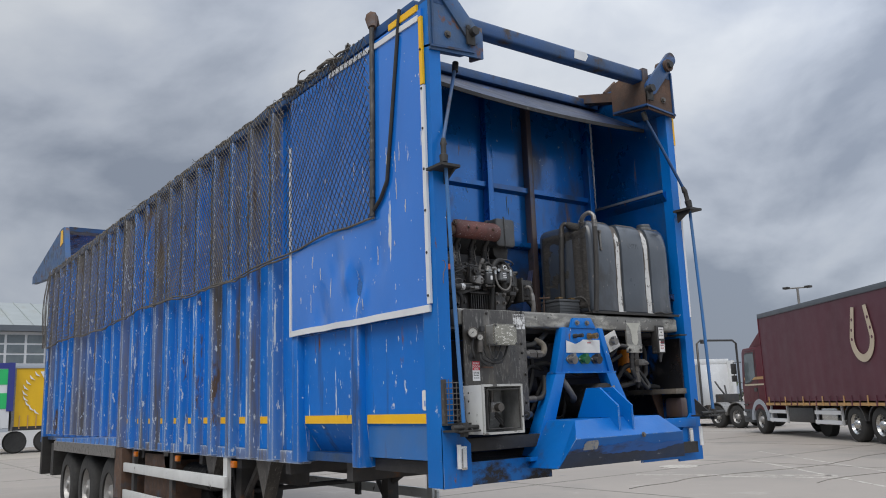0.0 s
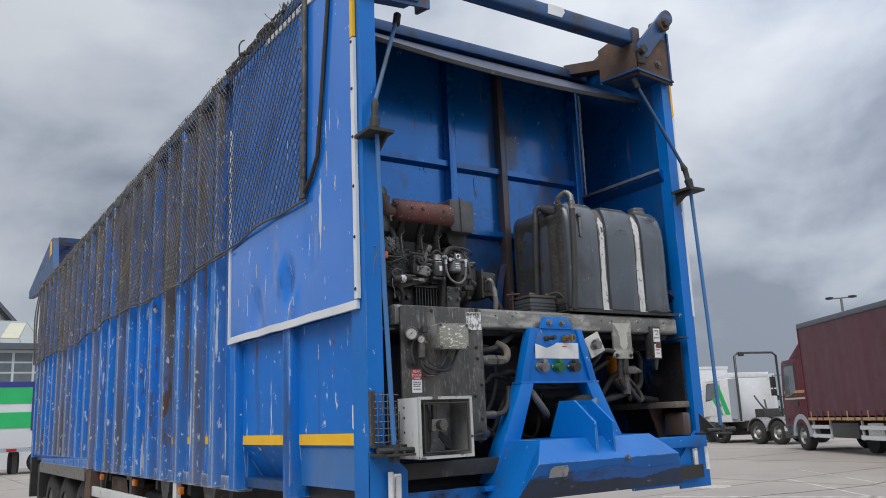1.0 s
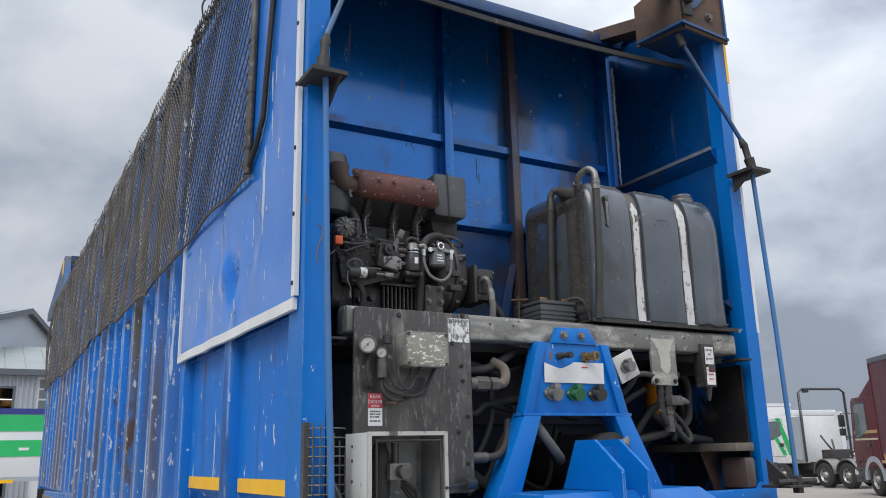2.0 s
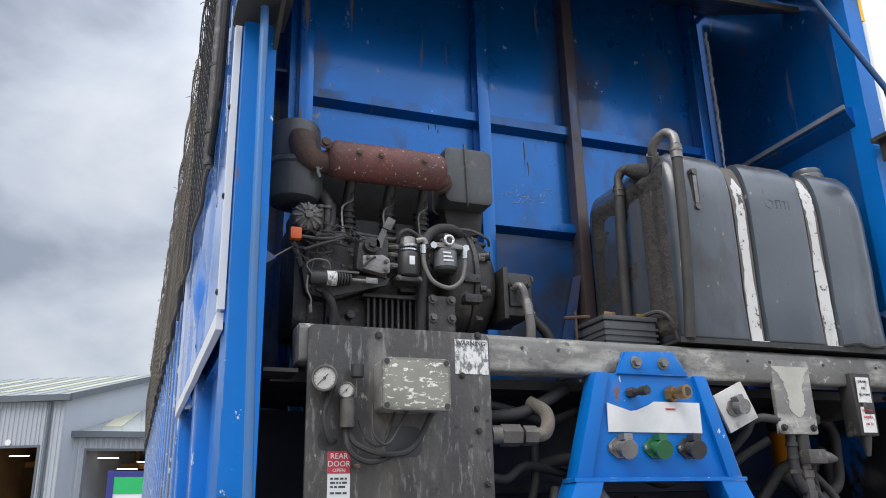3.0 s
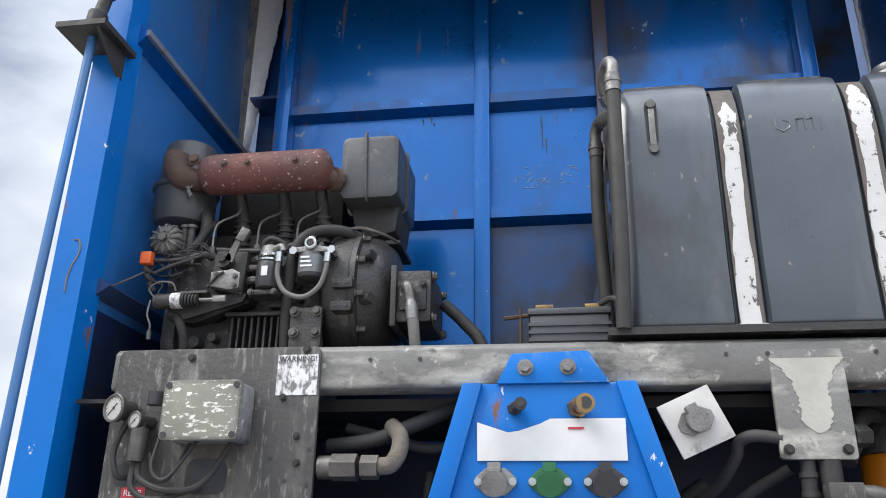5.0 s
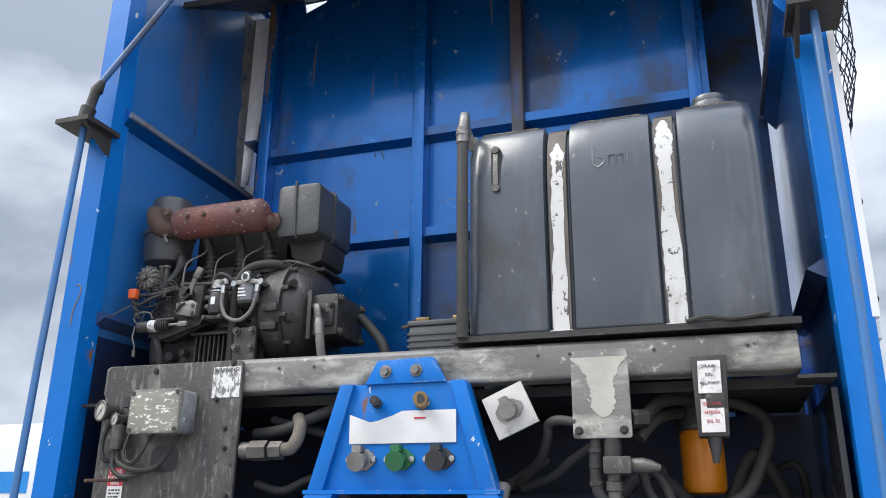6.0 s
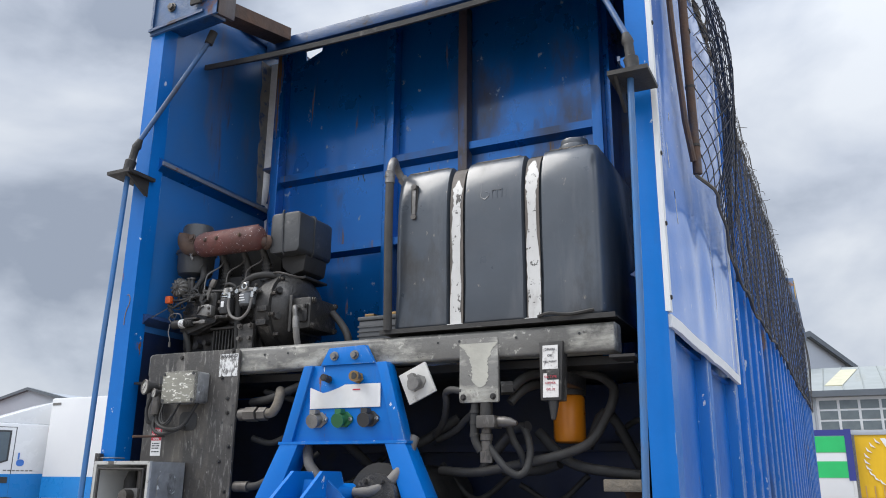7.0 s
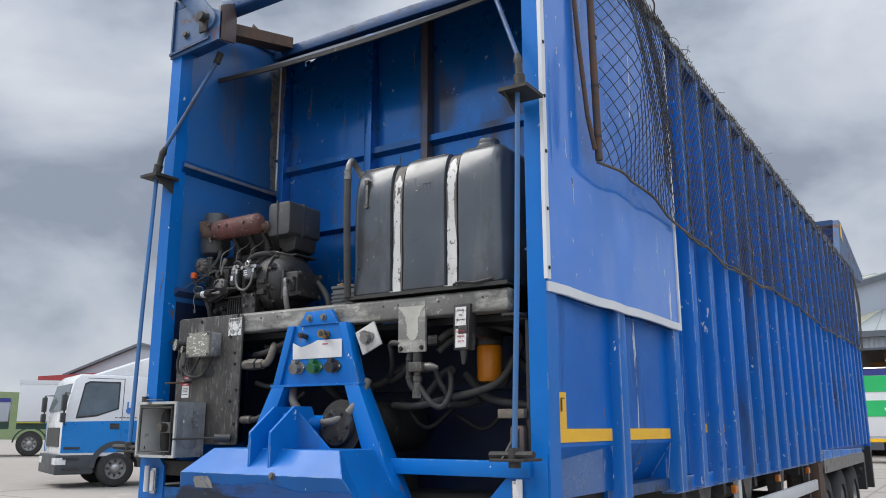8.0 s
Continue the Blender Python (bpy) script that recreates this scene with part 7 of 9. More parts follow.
# ---- hydraulics under the beam ----
def hydraulics():
    hv = thing("hydraulic_valve", (0.56, 0.1, 1.55), "grey steel bracket with hydraulic valve and hoses below the beam", "hydraulic valve")
    br = part("bracket", prism(rounded(0.478, 0.635, 1.88, 2.12, 0.008), "y", -0.004, 0.012), beam_paint, hv, bevel=0.002)
    edge = random.Random(17)
    rings = []
    for k in range(29):
        u = k / 28
        half = 0.076 * (1 - u) ** 0.55 * (1 - 0.45 * math.sin(math.pi * min(1.0, u * 1.15))) + 0.004
        c = 0.5565 + 0.006 * u
        l, r = half + edge.uniform(-0.005, 0.004), half + edge.uniform(-0.005, 0.004)
        rings.append([(c - l, -0.0055, 2.10 - 0.165 * u), (c + r, -0.0055, 2.10 - 0.165 * u), (c + r, -0.0038, 2.10 - 0.165 * u), (c - l, -0.0038, 2.10 - 0.165 * u)])
    part("worn_paint", loft(rings), cream_flake, br, "flaked cream paint", smooth=False)
    for x in (0.495, 0.615):
        bolt("bolt", (x, -0.004, 1.90), (0, -1, 0), 0.008, soot, br)
    own = lambda *pts: [(x - 0.013, y - 0.043, z - 0.03) for x, y, z in pts]
    part("valve_body", box(0.557, 0.629, -0.03, 0.05, 1.786, 1.831), panel_soot, hv, bevel=0.005)
    part("valve_stem", cyl(*own((0.592, 0.06, 1.91), (0.592, 0.06, 1.86)), 0.024, 14), soot, hv)
    st = part("lower_stem", tube(own(*((0.592, 0.06, z) for z in (1.82, 1.80, 1.797, 1.775, 1.772, 1.735, 1.732, 1.70))), 0.02, 14, radii=[0.018, 0.018, 0.023, 0.023, 0.019, 0.019, 0.024, 0.022]), steel_hose, hv)
    part("hex_nut", cyl(*own((0.592, 0.06, 1.735), (0.592, 0.06, 1.695)), 0.025, 6), steel_hose, st, smooth=False)
    part("side_spout", tube(own((0.64, 0.05, 1.84), (0.668, 0.05, 1.838), (0.69, 0.05, 1.836), (0.715, 0.05, 1.832)), 0.02, 12, radii=[0.018, 0.021, 0.017, 0.008]), steel_hose, hv)
    sl = part("sleeved_hose", tube(curve(own((0.547, 0.06, 1.91), (0.545, 0.058, 1.83), (0.549, 0.058, 1.775), (0.572, 0.06, 1.735))), 0.0165, 12), rubber, hv)
    for z in (1.885, 1.845, 1.80):
        part("sleeve_band", cyl(*own((0.546, 0.059, z), (0.546, 0.059, z - 0.012)), 0.0195, 12), soot, sl)
    part("union", cyl(*own((0.645, 0.07, 1.962), (0.685, 0.09, 1.965)), 0.025, 6), soot, hv, smooth=False)
    hoses = [own((0.67, 0.12, 1.963), (0.70, 0.16, 2.005), (0.74, 0.21, 2.03), (0.82, 0.30, 2.038), (0.93, 0.35, 2.030), (0.995, 0.34, 1.985), (1.0, 0.32, 1.93), (0.975, 0.30, 1.865), (0.925, 0.26, 1.775), (0.838, 0.22, 1.731), (0.71, 0.18, 1.70), (0.50, 0.20, 1.664), (0.314, 0.25, 1.669)),
             own((0.655, 0.14, 1.915), (0.675, 0.16, 1.945), (0.708, 0.20, 1.979), (0.75, 0.30, 2.003), (0.80, 0.36, 2.0)),
             own((0.50, 0.05, 1.955), (0.445, 0.06, 1.963), (0.415, 0.08, 1.952), (0.408, 0.10, 1.92), (0.37, 0.16, 1.86), (0.29, 0.25, 1.806)),
             own((0.53, 0.14, 1.90), (0.46, 0.17, 1.86), (0.40, 0.20, 1.82), (0.30, 0.25, 1.79)),
             own((0.60, 0.06, 1.755), (0.635, 0.06, 1.71), (0.675, 0.06, 1.668), (0.71, 0.07, 1.652), (0.737, 0.08, 1.672), (0.738, 0.12, 1.73), (0.715, 0.16, 1.79), (0.69, 0.18, 1.83)),
             own((0.66, 0.10, 1.84), (0.672, 0.12, 1.78), (0.70, 0.14, 1.72), (0.705, 0.16, 1.66)),
             ((-0.53, 0.10, 1.95), (-0.42, 0.08, 1.96), (-0.32, 0.10, 2.0), (-0.22, 0.14, 2.05)),
             ((-0.50, 0.15, 2.0), (-0.38, 0.14, 1.97), (-0.28, 0.16, 1.95), (-0.15, 0.2, 1.99)),
             ((-0.53, 0.12, 1.80), (-0.44, 0.14, 1.78), (-0.35, 0.18, 1.82), (-0.2, 0.22, 1.80)),
             ((-0.50, 0.16, 1.56), (-0.40, 0.18, 1.62), (-0.32, 0.2, 1.75), (-0.30, 0.22, 1.9)),
             ((-0.45, 0.2, 1.45), (-0.36, 0.18, 1.52), (-0.30, 0.16, 1.66), (-0.22, 0.18, 1.74))]
    for i, h in enumerate(hoses):
        part("hose", tube(curve(h), 0.018 if i in (0, 1, 6) else 0.0135, 12), hose_tan if i in (0, 1, 2) else rubber, hv)
    # elbow pipe beside the panel with its big unions
    bm = cyl((-0.53, 0.03, 1.893), (-0.50, 0.03, 1.893), 0.027, 18)
    pu = part("pipe_union", bm, steel_hose, hv)
    part("union_nut", cyl((-0.50, 0.03, 1.893), (-0.44, 0.03, 1.893), 0.031, 6), steel_hose, pu, smooth=False)
    part("union_nut", cyl((-0.43, 0.03, 1.893), (-0.39, 0.03, 1.893), 0.028, 6), steel_hose, pu, smooth=False)
    part("elbow", tube(curve([(-0.39, 0.03, 1.895), (-0.362, 0.03, 1.90), (-0.345, 0.035, 1.93), (-0.347, 0.05, 1.965), (-0.375, 0.09, 1.995)]), 0.020, 14), tan_dust, pu)
    bm = cyl((-0.53, 0.03, 1.60), (-0.46, 0.03, 1.60), 0.022, 14)
    part("lower_union", bm, steel_hose, hv)
    part("lower_hose", tube(curve([(-0.46, 0.03, 1.60), (-0.40, 0.03, 1.61), (-0.34, 0.06, 1.66), (-0.30, 0.10, 1.75)]), 0.016, 10), rubber, hv)
    for ob in list(hv.children):
        if WORLD[ob].x > 0.3:
            ob.location = ob.location + Vector((0.013, 0.043, 0.03))
    # return filter
    rf = thing("return_filter", (0.9, 0.03, 1.70), "orange hydraulic oil filter hung from a labelled black bracket", "oil filter")
    hb = part("bracket", loft([[(0.825, -0.03, 2.085), (0.915, -0.03, 2.085), (0.915, 0.03, 2.085), (0.825, 0.03, 2.085)], [(0.828, -0.035, 1.875), (0.905, -0.035, 1.875), (0.905, 0.03, 1.875), (0.828, 0.03, 1.875)]]), soot, rf, bevel=0.004)
    for z0, z1, sd in ((1.985, 2.07, 5), (1.885, 1.97, 6)):
        lb = part("label", loft([[(0.838 + 0.003 * k, -0.0372, z), (0.896 + 0.002 * k, -0.0372, z), (0.896 + 0.002 * k, -0.0358, z), (0.838 + 0.003 * k, -0.0358, z)] for k, z in ((0, z0), (1, z1))]), label_worn, hb, "torn white label")
        if sd == 5:
            for k, w in enumerate(("DRAIN", "OIL", "FILL POINT")):
                part("letters", text_bm(w, 0.0125 if k < 2 else 0.010, (0.868, -0.038, 2.055 - 0.022 * k), FACE), print_dark, lb, smooth=False)
        else:
            for k, w in enumerate(("OIL TYPE", "HYDRA", "OIL 32")):
                part("letters", text_bm(w, 0.0115, (0.868, -0.038, 1.957 - 0.022 * k), FACE), sticker_red, lb, smooth=False)
    part("drain_cock", tube([(0.868, -0.01, 1.875), (0.868, -0.01, 1.84), (0.866, -0.01, 1.81)], 0.014, 12, radii=[0.02, 0.014, 0.008]), black_plastic, rf)
    bm = tube([(0.815, 0.36, z) for z in (1.775, 1.78, 1.795, 1.945, 1.955)], 0.062, 28, radii=[0.045, 0.056, 0.062, 0.062, 0.055])
    part("canister", bm, orange, rf)
    part("filter_head", cyl((0.815, 0.36, 1.955), (0.815, 0.36, 2.03), 0.068, 24), engine_grey, rf, bevel=0.006)
    part("head_arm", box(0.84, 0.89, 0.02, 0.34, 1.975, 2.02), engine_grey, rf, bevel=0.006)
    for ob in list(rf.children):
        if WORLD[ob].y < 0.1:
            ob.location = ob.location + Vector((-0.012, 0.058, 0.032))
    # a second rusty pipe run and a clutter of fittings low down
    pp = thing("pipework", (0.8, 0.2, 1.3), "greasy black hoses low in the bay", "pipework")
    rng = random.Random(31)
    for k in range(12):
        x = rng.uniform(-0.5, 1.0)
        y, z = rng.uniform(0.18, 0.5), rng.uniform(1.32, 1.95)
        pts = [(x, y, z), (x + rng.uniform(0.08, 0.2), y + rng.uniform(-0.05, 0.05), z + rng.uniform(-0.15, 0.15)), (x + rng.uniform(0.2, 0.4), y + rng.uniform(-0.05, 0.1), z + rng.uniform(-0.25, 0.2))]
        pts = [(min(max(a, -1.0), 1.1), min(max(b, 0.15), 0.56), max(c, 1.3)) for a, b, c in pts]
        part("pipe", tube(curve(pts), rng.choice((0.012, 0.02, 0.028)), 10), rng.choice((rubber, grease_black, rubber)), pp)


hydraulics()


# ---- sheeting gantry, rods and brackets ----
def gantry():
    g = thing("sheeting_gantry", (0, 0.15, 3.85), "rusty blue cross tube on two hinged corner brackets", "gantry")
    ring = rounded(0.06, 0.165, 4.125, 4.228, 0.016, 3)
    bm = loft([[(x, *p) for p in ring] for x in (-0.93, 0.99)])
    t = part("cross_tube", bm, rust_blue, g)
    part("bare_patch", prism([(0.165, 4.15), (0.175, 4.222), (0.30, 4.222), (0.315, 4.195), (0.285, 4.15)], "y", 0.056, 0.0595), white_trim, t, smooth=False)
    part("end_sleeve", box(0.94, 1.0, 0.045, 0.18, 4.115, 4.24), rust, t, bevel=0.004)
    for s in (-1, 1):
        e = lambda a, b: (min(s * a, s * b), max(s * a, s * b))
        bi, bd = (0.82, 0.11) if s < 0 else (0.93, 0.30)
        out = [(-0.045, 3.875), (0.33, 3.93), (0.33, 4.20), (0.20, 4.22), (-0.045, 4.10)] if s > 0 else [(-0.045, 3.875), (0.09, 3.90), (0.09, 4.06), (0.06, 4.16), (-0.045, 4.10)]
        hb = part("hinge_bracket", prism(out, "x", *e(bi, bi + 0.02)), rust if s > 0 else rust_brown, g, "folded steel hinge bracket", bevel=0.003)
        part("bracket_face", prism([(s * bi, 3.875), (s * 1.262, 3.85), (s * 1.262, 4.24), (s * 1.10, 4.24), (s * 0.99, 4.15), (s * bi, 4.06)], "y", -0.047, -0.033), bracket_paint if s < 0 else rust, hb, smooth=False)
        part("bracket_floor", loft([[(s * 0.90, -0.06, 3.895), (s * 1.262, -0.06, 3.865), (s * 1.262, -0.06, 3.88), (s * 0.90, -0.06, 3.91)], [(s * 0.90, bd, 3.93), (s * 1.262, bd, 3.90), (s * 1.262, bd, 3.915), (s * 0.90, bd, 3.945)]]), rust_blue, hb, smooth=False)
        part("side_cheek", prism([(-0.06, 3.87), (0.40, 3.95), (0.40, 4.2), (0.05, 4.24), (-0.06, 4.24)], "x", *e(1.234, 1.248)), rust_blue, hb, smooth=False)
        # lever with rounded ends
        m = Matrix.Translation((s * (0.99 if s < 0 else 1.06), -0.034, 4.11 if s < 0 else 4.15)) @ Matrix.Rotation(radians(42 * s), 4, "Y")
        pts = arc(0, -0.12, 0.062, 180, 360, 10) + arc(0, 0.30, 0.055, 0, 180, 10)
        part("lever", place(prism(pts, "y", -0.03, 0.0), m), bracket_paint if s < 0 else rust_blue, hb, "rounded blue lever", bevel=0.004)
        part("pivot_pin", cyl((s * 0.93, -0.115, 4.03), (s * 0.93, -0.05, 4.03), 0.030, 18), soot, hb)
        part("top_lug", cyl((s * 1.19, -0.09, 4.29), (s * 1.19, 0.02, 4.29), 0.052, 20), rust, hb)
        part("lug_nut", cyl((s * 1.19, -0.115, 4.29), (s * 1.19, -0.09, 4.29), 0.03, 6), soot, hb, smooth=False)
        part("lug_web", box(*e(1.14, 1.25), -0.05, 0.0, 4.18, 4.29), rust_blue, hb, bevel=0.005)
        bolt("bolt", (s * 1.12, -0.05, 3.98), (0, -1, 0), 0.018, steel_hose, hb, 0.018)
        bolt("bolt", (s * 0.96, -0.06, 4.06), (0, -1, 0), 0.017, soot, hb, 0.018)
        part("block", box(*e(0.905, 0.975), -0.075, -0.06, 3.94, 4.06), soot, hb, bevel=0.004)
        # box arm back to the top beam
        bm = loft([[(s * a, y, z) for a, z in ((0.98, z0), (1.10, z0), (1.10, z0 + 0.08), (0.98, z0 + 0.08))] for y, z0 in ((0.30 if s > 0 else 0.10, 4.06 if s > 0 else 4.03), (0.76, 4.19))])
        bmesh.ops.recalc_face_normals(bm, faces=bm.faces)
        part("back_arm", bm, rust, g, smooth=False)
        # rod, turnbuckle, plate and long rod down
        rd = thing("sheet_rod", (s * 1.21, -0.15, 1.45), "long blue steel rod held by black side plates beside the opening", "rod", "rods beside the opening")
        part("upper_rod", tube([(s * 0.965, 0.088 if s < 0 else 0.05, 3.83), (s * 1.205, -0.075, 3.24)], 0.012, 10), bracket_paint if s < 0 else rust_blue, rd)
        part("top_eye", tube([(s * 0.955, 0.092 if s < 0 else 0.055, 3.87), (s * 0.972, 0.08 if s < 0 else 0.045, 3.80)], 0.022, 10), soot, rd)
        bm = tube([(s * 1.205, -0.075, 3.24), (s * 1.213, -0.085, 3.20), (s * 1.216, -0.088, 3.19), (s * 1.222, -0.095, 3.13), (s * 1.224, -0.098, 3.12), (s * 1.23, -0.105, 3.07)], 0.03, 12, radii=[0.014, 0.023, 0.018, 0.018, 0.028, 0.024])
        part("turnbuckle", bm, soot, rd)
        x0, x1 = e(1.15, 1.295)
        part("rod_plate", prism([(x0, -0.17), (x1, -0.17), (x1, 0.0), (x0, 0.0)], "z", 3.035, 3.052), soot, rd, "black rod guide plate", smooth=False)
        part("plate_rib", prism([(-0.16, 3.035), (-0.02, 3.035), (-0.02, 2.95)], "x", *e(1.17, 1.182)), soot, rd, smooth=False)
        part("long_rod", tube([(s * 1.22, -0.11, 3.05), (s * 1.215, -0.14, 2.2), (s * 1.20, -0.165, 1.46)], 0.012, 10), rod_blue, rd)
        part("lower_guide", box(*e(1.10, 1.262), -0.20, -0.035, 1.425, 1.437), soot, rd, bevel=0.003)
        part("guide_rib", prism([(-0.19, 1.437), (-0.04, 1.437), (-0.04, 1.56)], "x", *e(1.15, 1.16)), soot, rd, smooth=False)
        part("rod_nut", cyl((s * 1.20, -0.165, 1.40), (s * 1.20, -0.165, 1.48), 0.026, 6), soot, rd, smooth=False)
        part("handle", tube([(s * 1.08, -0.15, 1.45), (s * 1.30, -0.19, 1.455)], 0.014, 8), soot, rd)
        part("marker_tube", tube([(s * 1.165, -0.062, 1.35), (s * 1.165, -0.062, 1.21)], 0.014, 14), lens_white, rd, "white marker tube")
        rd.location.y += 0.037 if s > 0 else 0.0
    for ob in list(g.children):
        if WORLD[ob].x > 0.7:
            ob.location.y += 0.062
    # wire guard basket beside one post
    wb = thing("wire_guard", (-1.16, -0.06, 1.50), "small bent wire mesh guard on the corner post", "wire guard")
    part("frame_bar", box(-1.262, -1.24, -0.06, -0.032, 1.475, 1.735), panel_soot, wb, smooth=False)
    for k in range(8):
        z = 1.49 + 0.032 * k
        part("wire", tube(curve([(-1.245, -0.06, z), (-1.19, -0.085, z), (-1.13, -0.08, z), (-1.10, -0.04, z)]), 0.0028, 5), steel_hose, wb)
    for k in range(6):
        x = -1.235 + 0.025 * k
        y = -0.065 - 0.02 * math.sin((k + 1) / 6 * math.pi)
        part("wire", tube([(x, y, 1.485), (x, y, 1.735 - 0.004 * k * k)], 0.0028, 5), steel_hose, wb)
    part("tray", box(-1.262, -1.08, -0.09, -0.03, 1.465, 1.475), soot, wb, smooth=False)


gantry()


# ---- cargo nets on both sides ----
def cargo_net(s):
    rng = random.Random(50 + s)
    net = thing("cargo_net", (s * 1.28, 6.5, 2.85), "frayed grey-brown cargo net hung over the ribbed side", "net", "cargo nets")
    Y0, Y1, Z0, Z1 = (0.66 if s < 0 else 0.58), 12.35, 2.87, 4.23

    def hang(y, z, layer=0):
        """A point of the net: it sags between its ties and billows at its front edge."""
        sag = 0.03 * math.sin(y * 1.3) - 0.03 + 0.012 * math.sin(y * 5.1 + 1)
        k = (Z1 - z) / (Z1 - Z0)
        lift = max(0, 1 - (y - Y0) / 1.6) if y < Y0 + 1.6 else 0
        bil = (0.20 if s > 0 else 0.012) * lift * math.sin(math.pi * min(1, k * 0.9)) * min(1, (y - Y0) / 0.25) + (0.045 * lift if s > 0 else 0)
        x = 1.290 + bil + 0.006 * math.sin(9 * y + 7 * z) + 0.012 * layer + 0.02 * (k < 0.1)
        return (s * x, y + 0.015 * math.sin(8 * z + y), z + sag * k * (1 if y > Y0 + 0.3 else 0.2))
    for layer, ya, yb, cell, mat_ in ((0, Y0, 2.1, 0.066 if s < 0 else 0.082, net_blue), (0, 2.1, 6.0, 0.062 if s < 0 else 0.080, net_tan if s < 0 else net_cord), (0, 6.0, Y1, 0.095 if s < 0 else 0.125, net_tan if s < 0 else net_cord)):
        bm = bmesh.new()
        h = Z1 - Z0
        for sign in (1, -1):
            y = ya - h
            while y < yb + h:
                pts = []
                for k in range(19):
                    u = k / 18
                    yy = y + sign * (u - 0.5) * h * 0.85
                    if ya <= yy <= yb:
                        pts.append(hang(yy, Z0 + u * h, layer))
                if len(pts) > 1:
                    tube(pts, 0.0034 if s < 0 else 0.0028 if yb < 3 else 0.0022, 3, bm)
                y += cell * rng.uniform(0.95, 1.05)
        n = part("mesh", bm, mat_, net, smooth=False)
        n["kind"] = "stuff"
    if s > 0:
        # a fold of slack net that doubles over itself
        bm = bmesh.new()
        for sign in (1, -1):
            for k in range(-16, 30):
                pts = []
                for j in range(15):
                    u = j / 14
                    w = k * 0.045 + sign * (u - 0.5) * 0.9
                    if 0.0 <= w <= 0.30:
                        x, y, z = hang(0.85 + 0.62 * (1 - u) + w, Z0 + 0.12 + u * 1.2)
                        pts.append((x + 0.03, y, z))
                if len(pts) > 1:
                    tube(pts, 0.0019, 3, bm)
        n = part("folded_mesh", bm, net_blue, net, smooth=False)
        n["kind"] = "stuff"
    # border rope along the foot, ragged
    pts = [hang(Y0 + (Y1 - Y0) * i / 120, Z0 + 0.004 * rng.random()) for i in range(121)]
    part("border_rope", tube(pts, 0.008, 6), net_cord, net, "frayed border rope")
    pts = [tuple(Vector(hang(2.0 + (Y1 - 2.0) * i / 90, Z0 - 0.02)) + Vector((s * 0.012, 0, rng.uniform(-0.012, 0.012)))) for i in range(91)]
    part("border_rope", tube(pts, 0.008, 6), net_cord, net)
    # rolled bundle on the top rail, lumpy, with stray strands
    bm = bmesh.new()
    for strand in range(7):
        ph = rng.uniform(0, 6)
        pts = []
        for i in range(150):
            y = 1.0 + (Y1 - 1.0) * i / 149
            a = ph + y * rng.uniform(7.6, 8.2)
            rr = (0.040 if y < 2.2 else 0.020) + 0.008 * math.sin(3 * y + strand)
            pts.append((s * (1.24 + rr * math.cos(a)), y, 4.265 + rr * math.sin(a) * 0.8 + rng.uniform(-0.008, 0.008)))
        tube(pts, rng.uniform(0.008, 0.014), 5, bm)
    part("rolled_edge", bm, net_roll, net, "lumpy rolled net edge")
    bm = bmesh.new()
    for k in range(420 if s < 0 else 180):
        y = rng.uniform(1.0, Y1)
        a = Vector((s * rng.uniform(1.24, 1.275), y, rng.uniform(4.05, 4.29)))
        pts = [a]
        d = Vector((s * rng.uniform(-0.3, 1), rng.uniform(-1, 1), rng.uniform(-1.0, 0.25))).normalized()
        for _ in range(5):
            a = a + d * rng.uniform(0.010, 0.026)
            d = (d + Vector((rng.uniform(-0.5, 0.5), rng.uniform(-0.5, 0.5), rng.uniform(-0.7, 0.3)))).normalized()
            pts.append(a)
        tube(pts, 0.0025, 3, bm)
    pts = [(s * 1.26, 1.9, 4.28), (s * 1.30, 1.80, 4.325), (s * 1.31, 1.72, 4.33), (s * 1.31, 1.66, 4.315)]
    tube(curve(pts), 0.006, 5, bm)
    # tails hanging at the far end
    for k in range(10):
        y = Y1 + rng.uniform(-0.1, 0.25)
        tube(curve([(s * 1.28, y, 4.2), (s * (1.30 + 0.03 * rng.random()), y + 0.1, 3.7), (s * 1.30, y + rng.uniform(0, 0.2), 3.2), (s * 1.29, y + rng.uniform(0, 0.25), 2.85)]), 0.006, 4, bm)
    st = part("stray_strand", bm, net_roll, net, smooth=False)
    st["kind"] = "stuff"
    # tie cords dropping down each rib
    for k in range(0, 21, 1):
        y = 2.44 + 0.4795 * k
        pts = [(s * (1.272 + 0.004 * rng.random()), y + rng.uniform(-0.015, 0.015), 4.24 - 1.4 * i / 9) for i in range(10)]
        part("tie_cord", tube(pts, 0.007, 5), net_cord, net)
    # taped pipe at the front edge and a bent flat bar
    ep = thing("edge_pipe", (s * 1.29, 0.65, 2.88), "brown taped pipe that holds the front edge of a net", "pipe", "net edge pipes")
    off, back = (0.045, -0.085) if s > 0 else (0.0, 0.0)
    p = part("pipe", tube([(s * (1.292 + off), 0.625 + back, 4.26), (s * (1.292 + off), 0.645 + back, 3.5), (s * (1.295 + off), 0.665 + back, 2.88)], 0.019, 12), rust if s > 0 else panel_soot, ep)
    for k in range(5):
        z = 3.0 + 0.27 * k
        part("tape_band", cyl((s * (1.2935 + off), 0.66 + back - 0.02 * k / 4, z), (s * (1.2935 + off), 0.66 + back - 0.02 * k / 4, z + 0.012), 0.022, 12), soot, p)
